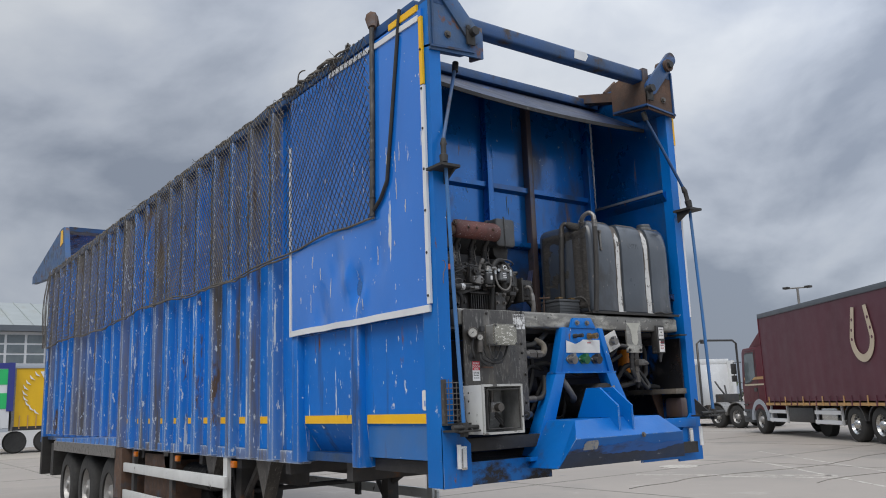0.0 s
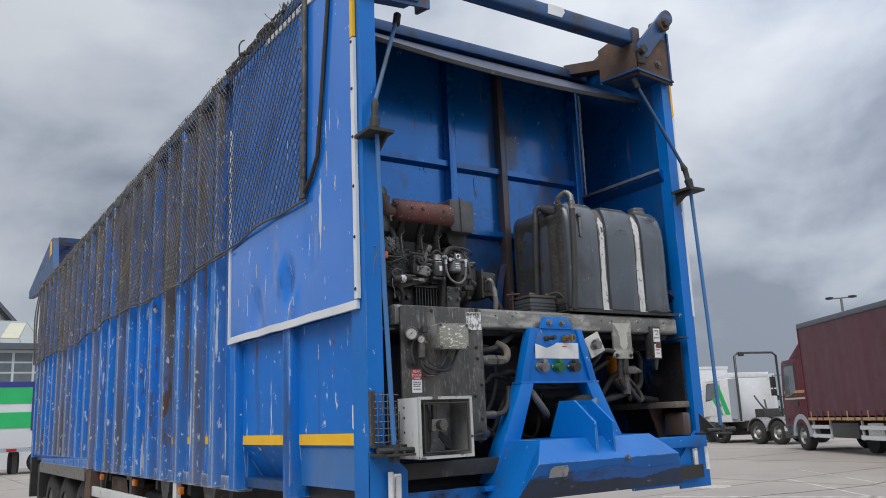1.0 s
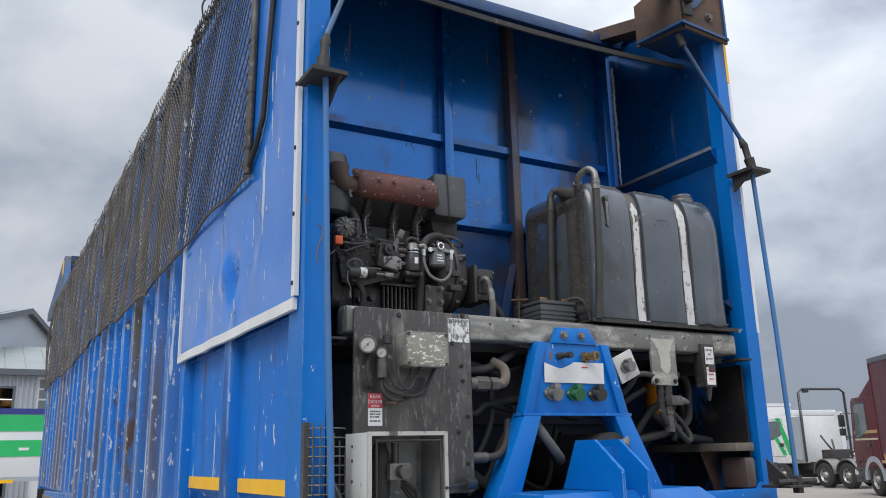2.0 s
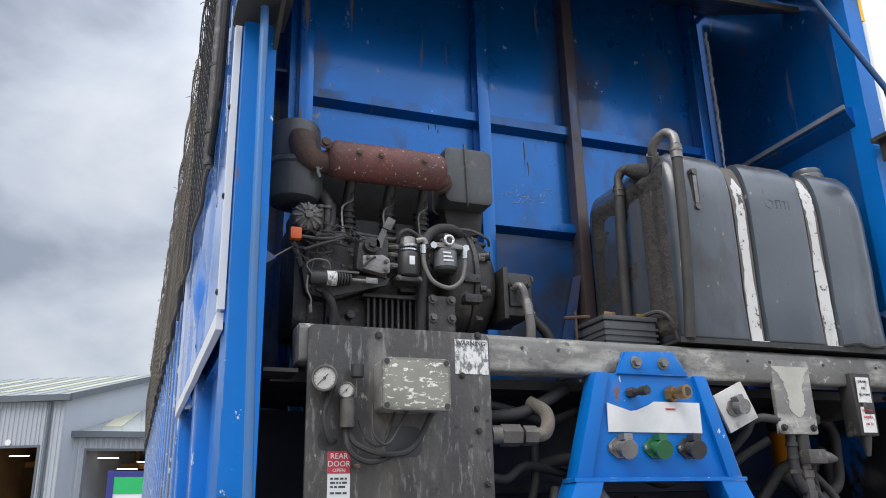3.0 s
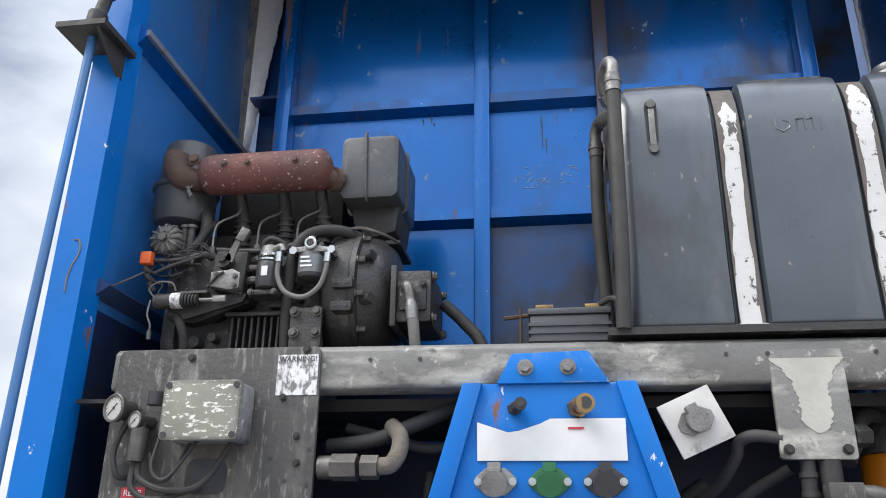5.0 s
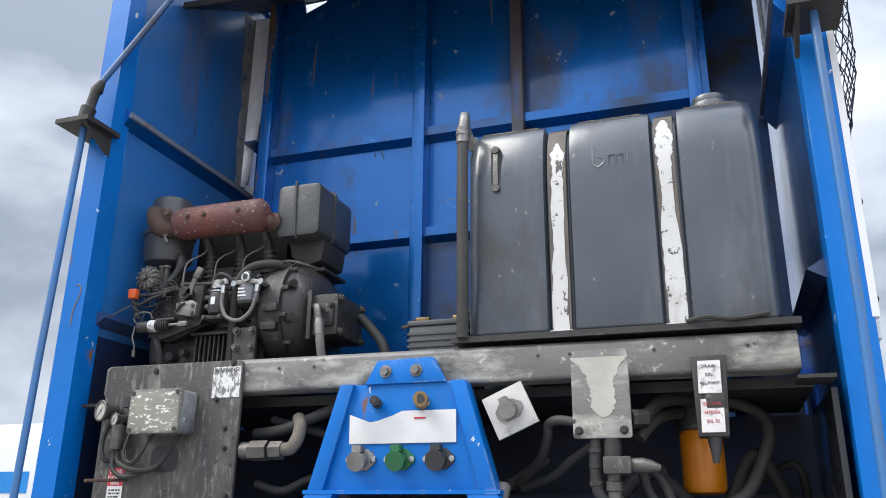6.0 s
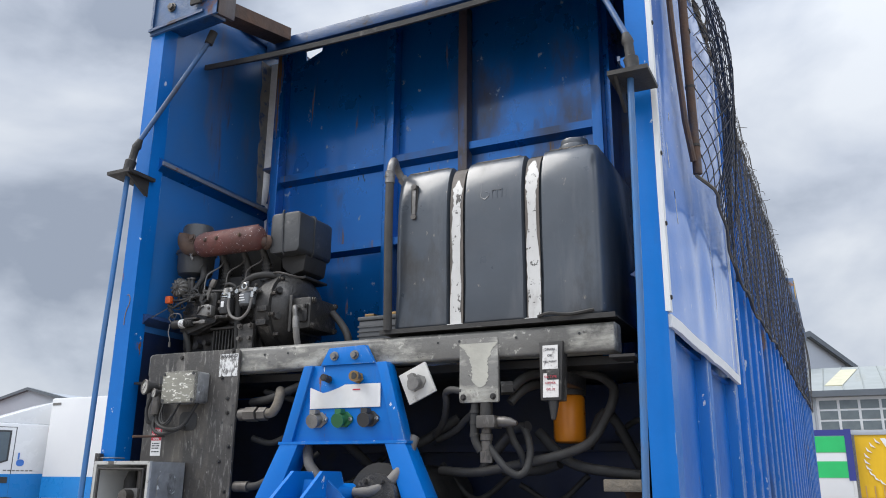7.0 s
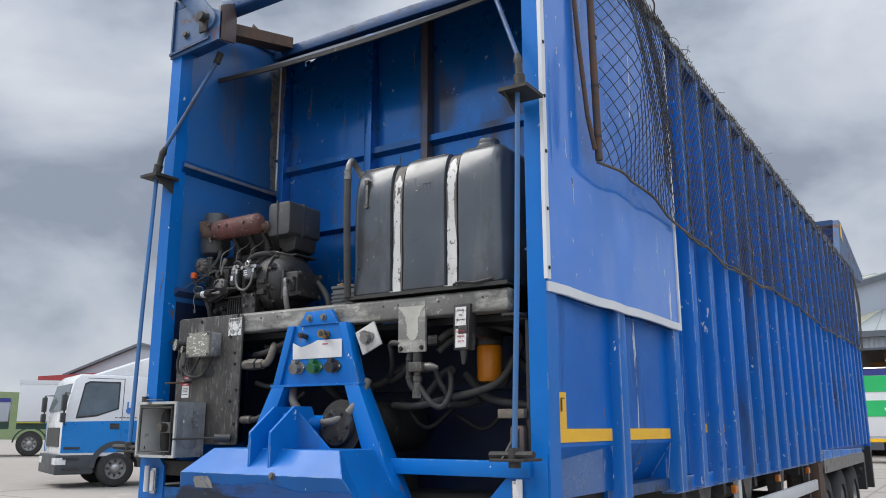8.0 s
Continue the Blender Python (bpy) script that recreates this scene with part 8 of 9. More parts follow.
    part("bent_bar", tube([(s * 1.285, 0.27, 4.25), (s * 1.287, 0.40, 3.5), (s * 1.287, 0.475, 3.09), (s * 1.29, 0.56, 2.98), (s * 1.292, 0.65, 2.92)] if s < 0 else [(1.29, 0.37, 4.25), (1.30, 0.46, 3.5), (1.315, 0.51, 3.1), (1.33, 0.555, 2.93)], 0.013, 8), soot if s < 0 else rust, ep, "bent steel bar")
    part("top_hook", tube([(s * 1.20, 0.70, 4.28), (s * 1.27, 0.66, 4.36), (s * (1.29 + off), 0.62, 4.26)], 0.03, 8), rust, ep)


for s in (-1, 1):
    cargo_net(s)


# ---- vehicles in the yard ----
def set_heading(ob, x, y, fx, fy, z=0.0):
    """Turns a finished thing, built along +x at the origin, to face (fx, fy)."""
    ob.matrix_world = Matrix.Translation((x, y, z)) @ Matrix.Rotation(math.atan2(fy, fx), 4, "Z")


def lorry_wheel(parent, x, y_out, side, r=0.5, w=0.32, rim_mat=None):
    """A wheel whose axle lies across a vehicle built along x; side +1 shows its face to +y."""
    prof = [(0.0, 0.58), (0.0, 0.86), (-0.02, 0.95), (-0.06, 1.0), (-w + 0.06, 1.0), (-w, 0.86), (-w, 0.58)]
    n = 30
    bm = bmesh.new()
    rows = [[bm.verts.new((x + r * k * math.cos(2 * math.pi * i / n), y_out + side * a, r + r * k * math.sin(2 * math.pi * i / n))) for a, k in prof] for i in range(n)]
    for i in range(n):
        a, b = rows[i], rows[(i + 1) % n]
        for j in range(len(prof)):
            bm.faces.new((a[j], a[(j + 1) % len(prof)], b[(j + 1) % len(prof)], b[j]))
    bmesh.ops.recalc_face_normals(bm, faces=bm.faces)
    t = part("wheel", bm, tyre, parent, angle=50)
    prof = [(-0.01, 0.60), (-0.05, 0.55), (-0.10, 0.48), (-0.11, 0.30), (-0.02, 0.24), (0.02, 0.13)]
    bm = loft([[(x + r * k * math.cos(2 * math.pi * i / n), y_out + side * a, r + r * k * math.sin(2 * math.pi * i / n)) for i in range(n)] for a, k in prof], caps=False)
    bm.faces.new(list(bm.verts)[-n:])
    bmesh.ops.recalc_face_normals(bm, faces=bm.faces)
    part("rim", bm, rim_mat or alloy, t)
    for i in range(8):
        a = 2 * math.pi * i / 8
        c = Vector((x + r * 0.39 * math.cos(a), y_out - side * 0.105, r + r * 0.39 * math.sin(a)))
        part("rim_hole", cyl(c, c + Vector((0, side * 0.03, 0)), 0.035, 8), black_plastic, t, smooth=False)
    return t


def cab(parent, x0, x1, y0, y1, zb, zt, paint, lower=None, shield=0.35):
    """A flat-fronted lorry cab from x0 (back) to x1 (front), with windows, doors, mirrors, steps and lamps."""
    slope = 0.18
    out = [(x0, zb), (x1, zb), (x1 + 0.02, zb + 0.9), (x1 - 0.02, zb + 1.15), (x1 - slope, zt - 0.15), (x1 - slope - 0.15, zt), (x0, zt)]
    shell = part("cab_shell", prism(out, "y", y0, y1), paint, parent, bevel=0.05)
    # windscreen
    part("windscreen", loft([[(x1 - 0.015, y, zb + 1.2), (x1 + 0.012, y, zb + 1.2), (x1 - slope + 0.035, y, zt - 0.25), (x1 - slope + 0.0, y, zt - 0.25)] for y in (y0 + 0.12, y1 - 0.12)]), glass_dark, shell, smooth=False)
    for s, y in ((1, y1), (-1, y0)):
        a, b = sorted((y, y + s * 0.008))
        win = [(x1 - 1.36, zb + 1.24), (x1 - 0.80, zb + 1.04), (x1 - 0.28, zb + 0.98), (x1 - 0.44, zt - 0.24), (x1 - 0.56, zt - 0.18), (x1 - 1.36, zt - 0.18)]
        w = part("side_window", prism(win, "y", a, b), black_plastic, shell, smooth=False)
        cx = sum(p[0] for p in win) / 6
        cz = sum(p[1] for p in win) / 6
        a2, b2 = sorted((y + s * 0.0085, y + s * 0.012))
        part("glass", prism([(cx + (p[0] - cx) * 0.92, cz + (p[1] - cz) * 0.90) for p in win], "y", a2, b2), glass_dark, w, smooth=False)
        part("door_line", tube([(x1 - 0.2, y + s * 0.002, zb + 0.30), (x1 - 1.46, y + s * 0.002, zb + 0.30), (x1 - 1.46, y + s * 0.002, zt - 0.1), (x1 - 0.5, y + s * 0.002, zt - 0.1)], 0.008, 4), print_dark, shell, smooth=False)
        part("door_handle", box(x1 - 1.40, x1 - 1.16, *sorted((y + s * 0.003, y + s * 0.03)), zb + 0.72, zb + 0.86), black_plastic, shell, smooth=False)
        # mirrors on arms
        mz = zt - 0.55
        m = part("mirror", box(x1 + 0.02, x1 + 0.14, *sorted((y + s * 0.16, y + s * 0.36)), mz - 0.42, mz), black_plastic, shell, bevel=0.03)
        part("wide_mirror", box(x1 + 0.02, x1 + 0.14, *sorted((y + s * 0.16, y + s * 0.36)), mz - 0.72, mz - 0.47), black_plastic, m, bevel=0.03)
        part("mirror_arm", tube([(x1 - 0.1, y + s * 0.0, mz + 0.04), (x1 + 0.06, y + s * 0.26, mz + 0.04), (x1 + 0.06, y + s * 0.26, mz - 0.7), (x1 - 0.05, y, mz - 0.78)], 0.018, 6), black_plastic, m)
        # lower side skirt with steps
        if lower:
            part("lower_panel", prism([(x0, zb + 0.10), (x1 + 0.015, zb + 0.10), (x1 + 0.02, zb + 0.9), (x0, zb + 0.95)], "y", *sorted((y + s * 0.002, y + s * 0.01))), lower, shell, smooth=False)
        for k in range(3):
            part("step", box(x1 - 0.45, x1 - 0.05, *sorted((y + s * 0.005, y + s * 0.04)), zb - 0.32 + 0.26 * k, zb - 0.27 + 0.26 * k), black_plastic, shell, smooth=False)
    part("bumper", box(x1 - 0.82, x1 + 0.12, y0 - 0.01, y1 + 0.01, zb - 0.45, zb + 0.06), bumper_grey, shell, bevel=0.05)
    for y in (y0 + 0.25, y1 - 0.25):
        wrap = 0.27 if y > 0.5 * (y0 + y1) else -0.27
        part("headlamp", box(x1 - 0.14, x1 + 0.13, *sorted((y - wrap * 0.6, y + wrap)), zb - 0.2, zb - 0.02), lens_white, shell, bevel=0.02)
    part("grille", box(x1 + 0.005, x1 + 0.03, y0 + 0.3, y1 - 0.3, zb + 0.25, zb + 0.75), black_plastic, shell, smooth=False)
    if shield:
        part("roof_fairing", prism([(x1 - 0.75, zt), (x0, zt), (x0, zt + shield)], "y", y0 + 0.08, y1 - 0.08), paint, shell, bevel=0.03)
    return shell


def curtain_lorry():
    v = thing("curtain_lorry", (0, 0, 0), "maroon curtain-sided lorry with a tan horseshoe emblem parked on the yard", "lorry")
    n = 60
    bm = bmesh.new()
    rings = []
    for i in range(n + 1):
        x = -11.5 + 11.5 * i / n
        w = 0.018 * math.sin(i * 2.1) + 0.012 * math.sin(i * 0.7)
        rings.append([(x, -2.5, 1.2), (x, 0.0 + w, 1.2), (x, 0.005 + w * 0.5, 2.7), (x, 0.0, 4.25), (x, -2.5, 4.25)])
    part("curtain_body", loft(rings), maroon, v, "maroon fabric curtain", angle=60)
    part("roof", box(-11.55, 0.05, -2.53, 0.03, 4.25, 4.42), trim_dark, v, bevel=0.02)
    part("head_board", box(0.0, 0.06, -2.52, 0.02, 1.2, 4.3), maroon_paint, v, smooth=False)
    part("side_rave", box(-11.55, 0.03, -2.52, 0.02, 1.06, 1.15), gold, v, smooth=False)
    for k in range(26):
        x = -0.3 - k * 0.44
        part("strap_buckle", box(x, x + 0.05, 0.022, 0.04, 1.05, 1.36), maroon if k % 3 else gold, v, smooth=False)
    part("chassis", box(-11.3, 1.6, -1.7, -0.8, 0.72, 1.04), chassis_black, v, smooth=False)
    c = cab(v, 0.10, 2.25, -2.45, -0.05, 0.85, 3.25, maroon_paint, shield=0.7)
    part("gold_band", box(0.05, 2.0, -0.048, -0.04, 2.02, 2.12), gold, c, smooth=False)
    part("gold_band", box(0.05, 2.0, -0.048, -0.04, 1.80, 1.86), shoe_tan, c, smooth=False)
    part("wheel_arch", prism(arc(0.8, 0.5, 0.78, 0, 180, 14) + arc(0.8, 0.5, 0.60, 180, 0, 14), "y", -0.35, -0.03), clad_dark, c, smooth=False)
    for x in (0.8, -5.9, -7.25):
        for y, s in ((-0.05, 1), (-2.45, -1)):
            lorry_wheel(v, x, y, s, 0.52, 0.34, chrome if x < 0 else alloy)
    for x in (-5.9, -7.25):
        part("mudguard", prism(arc(x, 0.52, 0.62, 10, 170, 12) + arc(x, 0.52, 0.58, 170, 10, 12), "y", -0.5, -0.04), black_plastic, v, smooth=False)
    for x0, x1 in ((-1.35, 0.0), (-5.1, -3.45), (-11.0, -8.1)):
        for z in (0.48, 0.78):
            part("side_guard", box(x0, x1, -0.10, -0.05, z, z + 0.12), box_white, v, smooth=False)
        for x in (x0, x1 - 0.06):
            part("guard_post", box(x, x + 0.06, -0.16, -0.10, 0.45, 1.04), box_white, v, smooth=False)
    part("fuel_tank", box(-4.75, -3.75, -0.6, -0.12, 0.45, 0.98), chrome, v, bevel=0.06)
    part("side_locker", box(-3.3, -1.5, -0.5, -0.08, 0.50, 0.98), black_plastic, v, bevel=0.02)
    part("spare_wheel", cyl((-2.9, -0.65, 0.45), (-2.9, -0.9, 0.45), 0.43, 26), tyre, v)
    # horseshoe emblem, as a plain shape on the curtain
    cx, cz = -7.0, 3.02
    outer = [(cx - 0.40, 3.92)] + [(cx + 0.64 * math.cos(a), cz - 0.0 + 0.72 * math.sin(a)) for a in np.linspace(math.pi, 2 * math.pi, 16)] + [(cx + 0.40, 3.92)]
    inner = [(cx + 0.24, 3.90)] + [(cx + 0.43 * math.cos(a), cz - 0.0 + 0.50 * math.sin(a)) for a in np.linspace(2 * math.pi, math.pi, 16)] + [(cx - 0.24, 3.90)]
    bm = bmesh.new()
    o, i2 = outer, inner[::-1]
    loft([[(p[0], 0.040, p[1]), (p[0], 0.05, p[1]), (q[0], 0.05, q[1]), (q[0], 0.040, q[1])] for p, q in zip(o, i2)], bm)
    em = part("emblem", bm, shoe_tan, v, "tan horseshoe shape", smooth=False)
    for k, (px_, pz) in enumerate([(cx - 0.42, 3.55), (cx - 0.50, 3.25), (cx - 0.53, 2.98), (cx + 0.42, 3.55), (cx + 0.50, 3.25), (cx + 0.53, 2.98)]):
        part("nail_hole", cyl((px_, 0.0502, pz), (px_, 0.053, pz), 0.05, 8), maroon, em, smooth=False)
    set_heading(v, 23.33, 13.75, 0.556, 0.831)


def tractor_unit():
    v = thing("tractor_unit", (0, 0, 0), "white and green tractor unit with a black rear arch", "lorry")
    c = cab(v, 3.2, 5.3, -2.45, -0.05, 0.95, 2.95, cab_white, shield=0.25)
    part("green_flash", prism([(3.25, 1.3), (3.6, 1.3), (4.3, 2.9), (4.0, 2.9)], "y", -0.05, -0.04), livery_green, c, smooth=False)
    part("green_flash", prism([(3.75, 1.3), (4.0, 1.3), (4.6, 2.2), (4.45, 2.4)], "y", -0.05, -0.04), livery_green, c, smooth=False)
    part("side_fairing", box(2.75, 3.2, -0.30, -0.05, 1.1, 2.9), clad_dark, v, smooth=False)
    part("side_fairing", box(2.9, 3.2, -2.45, -2.25, 1.1, 3.1), cab_white, v, smooth=False)
    part("chassis", box(-0.6, 4.6, -1.75, -0.75, 0.65, 1.0), chassis_black, v, smooth=False)
    part("coupling", box(0.3, 1.4, -1.8, -0.7, 1.0, 1.15), soot, v, bevel=0.04)
    part("air_lines", tube(curve([(2.55, -0.9, 2.1), (2.3, -1.0, 1.7), (2.2, -1.2, 1.45), (2.5, -1.4, 1.9)]), 0.04, 8), black_plastic, v)
    part("deck_box", box(1.9, 2.5, -1.7, -0.8, 1.0, 1.5), chassis_black, v, bevel=0.03)
    for x in (0.25, 1.55, 4.2):
        for y, s in ((-0.05, 1), (-2.45, -1)):
            lorry_wheel(v, x, y, s)
    for x in (0.25, 1.55):
        part("mudguard", prism(arc(x, 0.5, 0.64, 5, 175, 12) + arc(x, 0.5, 0.60, 175, 5, 12), "y", -0.6, -0.03), engine_light, v, smooth=False)
    part("rear_lamps", box(-0.66, -0.6, -0.65, -0.1, 0.72, 0.90), lens_red, v, smooth=False)
    part("rear_lamps", box(-0.66, -0.6, -2.4, -1.85, 0.72, 0.90), lens_red, v, smooth=False)
    part("plate", box(-0.66, -0.61, -1.55, -0.75, 0.52, 0.66), tape_yellow, v, smooth=False)
    part("rear_arch", tube([(2.6, -0.1, 1.0), (2.6, -0.1, 3.90), (2.6, -0.3, 4.05), (2.6, -2.2, 4.05), (2.6, -2.4, 3.90), (2.6, -2.4, 1.0)], 0.05, 8), black_plastic, v)
    part("arch_lamp", box(2.55, 2.66, -0.6, -0.35, 3.90, 4.04), soot, v, smooth=False)
    set_heading(v, 27.65, 17.95, 0.26, 0.965)


def box_trailer(name, label, at, fx, fy, length, top, body, band=None, chassis=None, zb=1.15, axles=None, z=0.0):
    """A box trailer built along x from 0 back to -length, with a near face at y = 0."""
    v = thing(name, (0, 0, 0), label, "trailer")
    b = part("box_body", box(-length, 0, -2.5, 0, zb, top), body, v, bevel=0.04)
    part("top_rail", box(-length - 0.02, 0.02, -2.52, 0.02, top - 0.14, top + 0.02), box_white if body is box_white else navy, b, smooth=False)
    if band:
        part("colour_band", box(-length + 0.01, -0.01, 0.002, 0.012, zb - 0.06, zb - 0.01), band, b, smooth=False)
    part("chassis", box(-length, 0, -2.3, -0.1, zb - 0.3, zb - 0.02), chassis or chassis_black, v, smooth=False)
    for x in axles or (-length + 1.6, -length + 2.9):
        for y, s in ((-0.05, 1), (-2.45, -1)):
            lorry_wheel(v, x, y, s)
    for y in (-0.3, -2.2):
        part("landing_leg", box(-3.6, -3.45, y - 0.06, y + 0.06, 0.0, zb - 0.3), chassis_black, v, smooth=False)
    for x in axles or ():
        part("mudguard", prism(arc(x, 0.5, 0.66, 5, 175, 12) + arc(x, 0.5, 0.60, 175, 5, 12), "y", -0.5, -0.01), chassis or chassis_black, v, smooth=False)
    set_heading(v, *at, fx, fy, z)
    return v, b


curtain_lorry()
tractor_unit()
box_trailer("white_trailer", "plain white box trailer standing behind the tractor unit", (38.0, 40.0), 0.26, 0.965, 12.0, 4.0, box_white)


def box_van():
    """The white and bright blue box lorry, facing -x."""
    v = thing("box_trailer", (0, 0, 0), "white box body with a bright blue lower band and arrow", "trailer")
    b = part("box_body", box(-8.2, 0.0, -1.22, 1.22, 1.18, 3.58), box_white, v, bevel=0.05)
    for s in (1, -1):
        y = s * 1.22
        part("blue_band", box(-8.18, -0.02, *sorted((y + s * 0.002, y + s * 0.01)), 1.19, 1.68), blue_livery, b, smooth=False)
        part("arrow", prism([(-1.96, 2.39), (-2.40, 2.85), (-2.40, 2.60), (-3.4, 2.60), (-3.4, 2.17), (-2.40, 2.17), (-2.40, 1.93)], "y", *sorted((y + s * 0.002, y + s * 0.01))), blue_livery, b, smooth=False)
        part("corner_mark", box(-0.35, -0.05, *sorted((y + s * 0.002, y + s * 0.008)), 3.40, 3.46), engine_light, b, smooth=False)
    for s in (1, -1):
        lorry_wheel(v, -6.6, s * 1.15, s, 0.48, 0.30)
        for z in (0.5, 0.85):
            part("side_guard", box(-5.6, -2.0, *sorted((s * 1.10, s * 1.05)), z, z + 0.12), box_white, v, smooth=False)
    part("chassis", box(-8.1, -0.2, -0.5, 0.5, 0.85, 1.18), chassis_black, v, smooth=False)
    set_heading(v, -16.15, 12.75, -1, 0)
    v = thing("lorry_cab", (0, 0, 0), "white lorry cab with a bright blue lower half", "lorry")
    c = cab(v, 0.35, 2.75, -1.15, 1.15, 0.80, 2.95, cab_white, blue_livery, shield=0.62)
    for s in (1, -1):
        y = s * 1.15
        part("arch", prism(arc(1.35, 0.5, 0.70, 0, 180, 14) + arc(1.35, 0.5, 0.56, 180, 0, 14), "y", *sorted((y - s * 0.3, y + s * 0.02))), bumper_grey, c, smooth=False)
        part("mark", prism(rounded(1.02, 1.20, 1.92, 2.08, 0.07), "y", *sorted((y + s * 0.002, y + s * 0.006))), print_blue, c, smooth=False)
        part("mark", box(1.14, 1.18, *sorted((y + s * 0.002, y + s * 0.006)), 2.08, 2.24), print_blue, c, smooth=False)
        bm = bmesh.new()
        for k in range(7):
            box(0.8 + 0.1 * k, 0.87 + 0.1 * k, *sorted((y + s * 0.002, y + s * 0.006)), 1.80, 1.83, bm)
        part("small_print", bm, engine_light, c, smooth=False)
        part("red_badge", box(0.42, 0.55, *sorted((y + s * 0.002, y + s * 0.01)), 2.75, 2.88), lens_red, c, smooth=False)
        lorry_wheel(v, 1.35, y, s, 0.48, 0.30)
        lorry_wheel(v, -1.5, y, s, 0.48, 0.30)
    part("chassis", box(-2.1, 1.5, -0.45, 0.45, 0.6, 0.84), chassis_black, v, smooth=False)
    part("air_hose", tube(curve([(0.15, -0.9, 1.9), (0.2, -1.0, 1.5), (0.15, -0.95, 1.1)]), 0.03, 6), black_plastic, v)
    set_heading(v, -17.32, 12.74, -0.378, -0.926)


box_van()
box_trailer("drawbar_trailer", "white box trailer with a dark green chassis far across the yard", (-30.1, 15.9), -0.513, -0.859, 7.0, 3.05, box_white, livery_lime, green_dark, 1.38, (-0.55, -1.78), 0.40)
box_trailer("drawbar_trailer", "low grey trailer with a dark green chassis far across the yard", (-32.3, 12.2), -0.513, -0.859, 4.0, 2.3, grey_clad, None, green_dark, 1.38, (-0.7, -1.9), 0.40)


def liveried_pair():
    v = thing("green_box_body", (0, 38, 0), "green and white striped box body with a navy frame", "trailer")
    x0, x1, y0, y1 = -2.3, 1.75, 38.0, 40.4
    part("body", box(x0, x1, y0, y1, 1.15, 4.05), box_white, v, bevel=0.03)
    for z0, z1, m in ((3.10, 3.80, livery_green), (2.02, 2.72, livery_green), (3.82, 4.08, navy)):
        part("stripe", box(x0 + 0.02, x1 - 0.02, y0 - 0.02, y0 - 0.002, z0, z1), m, v, smooth=False)
    for x in (x0, x1):
        part("corner_frame", box(x - 0.14, x + 0.14, y0 - 0.04, y0 - 0.021, 1.9, 4.10), navy, v, smooth=False)
    part("mark", box(-0.5, -0.1, y0 - 0.03, y0 - 0.021, 2.28, 2.40), sticker_white, v, smooth=False)
    part("under_rail", box(x0, x1, y0 - 0.01, y0 + 0.05, 0.98, 1.14), clad_dark, v, smooth=False)
    for x in (-2.2, 0.9):
        part("rear_lamp", box(x - 0.2, x + 0.2, y0 - 0.05, y0 - 0.011, 1.0, 1.12), lens_red, v, smooth=False)
    part("plate", box(-1.2, -0.6, y0 - 0.05, y0 - 0.011, 0.92, 1.06), tape_yellow, v, smooth=False)
    for x in (-2.3, 1.1):
        part("wheel", tube([(x - 0.2, y0 + 1.0, 0.5), (x - 0.14, y0 + 1.0, 0.5), (x + 0.14, y0 + 1.0, 0.5), (x + 0.2, y0 + 1.0, 0.5)], 0.5, 28, radii=[0.45, 0.5, 0.5, 0.45]), tyre, v)
        part("support_leg", box(x - 0.1, x + 0.1, y0 + 0.4, y0 + 0.6, 0.0, 1.0), chassis_black, v, smooth=False)
    v = thing("yellow_curtain_trailer", (3.2, 38.5, 0), "yellow curtain-sided trailer with a pale globe emblem", "trailer")
    x0, x1, y0 = 2.0, 5.1, 38.3
    rings = []
    for i in range(41):
        x = x0 + (x1 - x0) * i / 40
        w = 0.02 * math.sin(i * 1.7)
        rings.append([(x, y0 + w, 1.2), (x, y0 - 0.01, 2.6), (x, y0, 3.85), (x, y0 + 2.5, 3.85), (x, y0 + 2.5, 1.2)])
    part("curtain", loft(rings), livery_yellow, v, angle=60)
    part("roof_rail", box(x0 - 0.1, x1 + 0.1, y0 - 0.06, y0 + 2.56, 3.85, 4.06), clad_dark, v, bevel=0.02)
    part("side_rave", box(x0 - 0.05, x1 + 0.05, y0 - 0.04, y0 + 2.5, 1.02, 1.19), soot, v, smooth=False)
    for x in (x0 - 0.06, x1 + 0.06):
        part("corner_post", box(x - 0.06, x + 0.06, y0 - 0.03, y0 + 2.5, 1.0, 3.9), engine_light, v, smooth=False)
    for k in range(9):
        part("strap", box(x0 + 0.2 + 0.35 * k, x0 + 0.24 + 0.35 * k, y0 - 0.05, y0 - 0.03, 1.1, 1.7), gold, v, smooth=False)
    bm = bmesh.new()
    for k in range(9):
        a = radians(125 + 14 * k)
        c = Vector((x0 + 1.45 + 1.15 * math.cos(a), y0 - 0.045, 2.65 + 1.05 * math.sin(a)))
        tube([c + Vector((-0.02, 0, 0.2)), c + Vector((0.05, 0, 0.05)), c + Vector((0.2, 0, -0.04))], 0.03, 4, bm, radii=[0.005, 0.05, 0.01])
    part("leaf_emblem", bm, sticker_white, v)
    globe = cyl((x0 + 2.45, y0 - 0.055, 3.15), (x0 + 2.45, y0 - 0.045, 3.15), 0.62, 30)
    ge = part("globe_emblem", globe, shoe_tan, v, smooth=False)
    part("swoosh", prism([(x0 + 1.0, 3.7), (x0 + 1.3, 3.1), (x0 + 1.95, 2.75), (x0 + 1.95, 2.9), (x0 + 1.45, 3.2), (x0 + 1.2, 3.7)], "y", y0 - 0.05, y0 - 0.04), sticker_white, v, smooth=False)
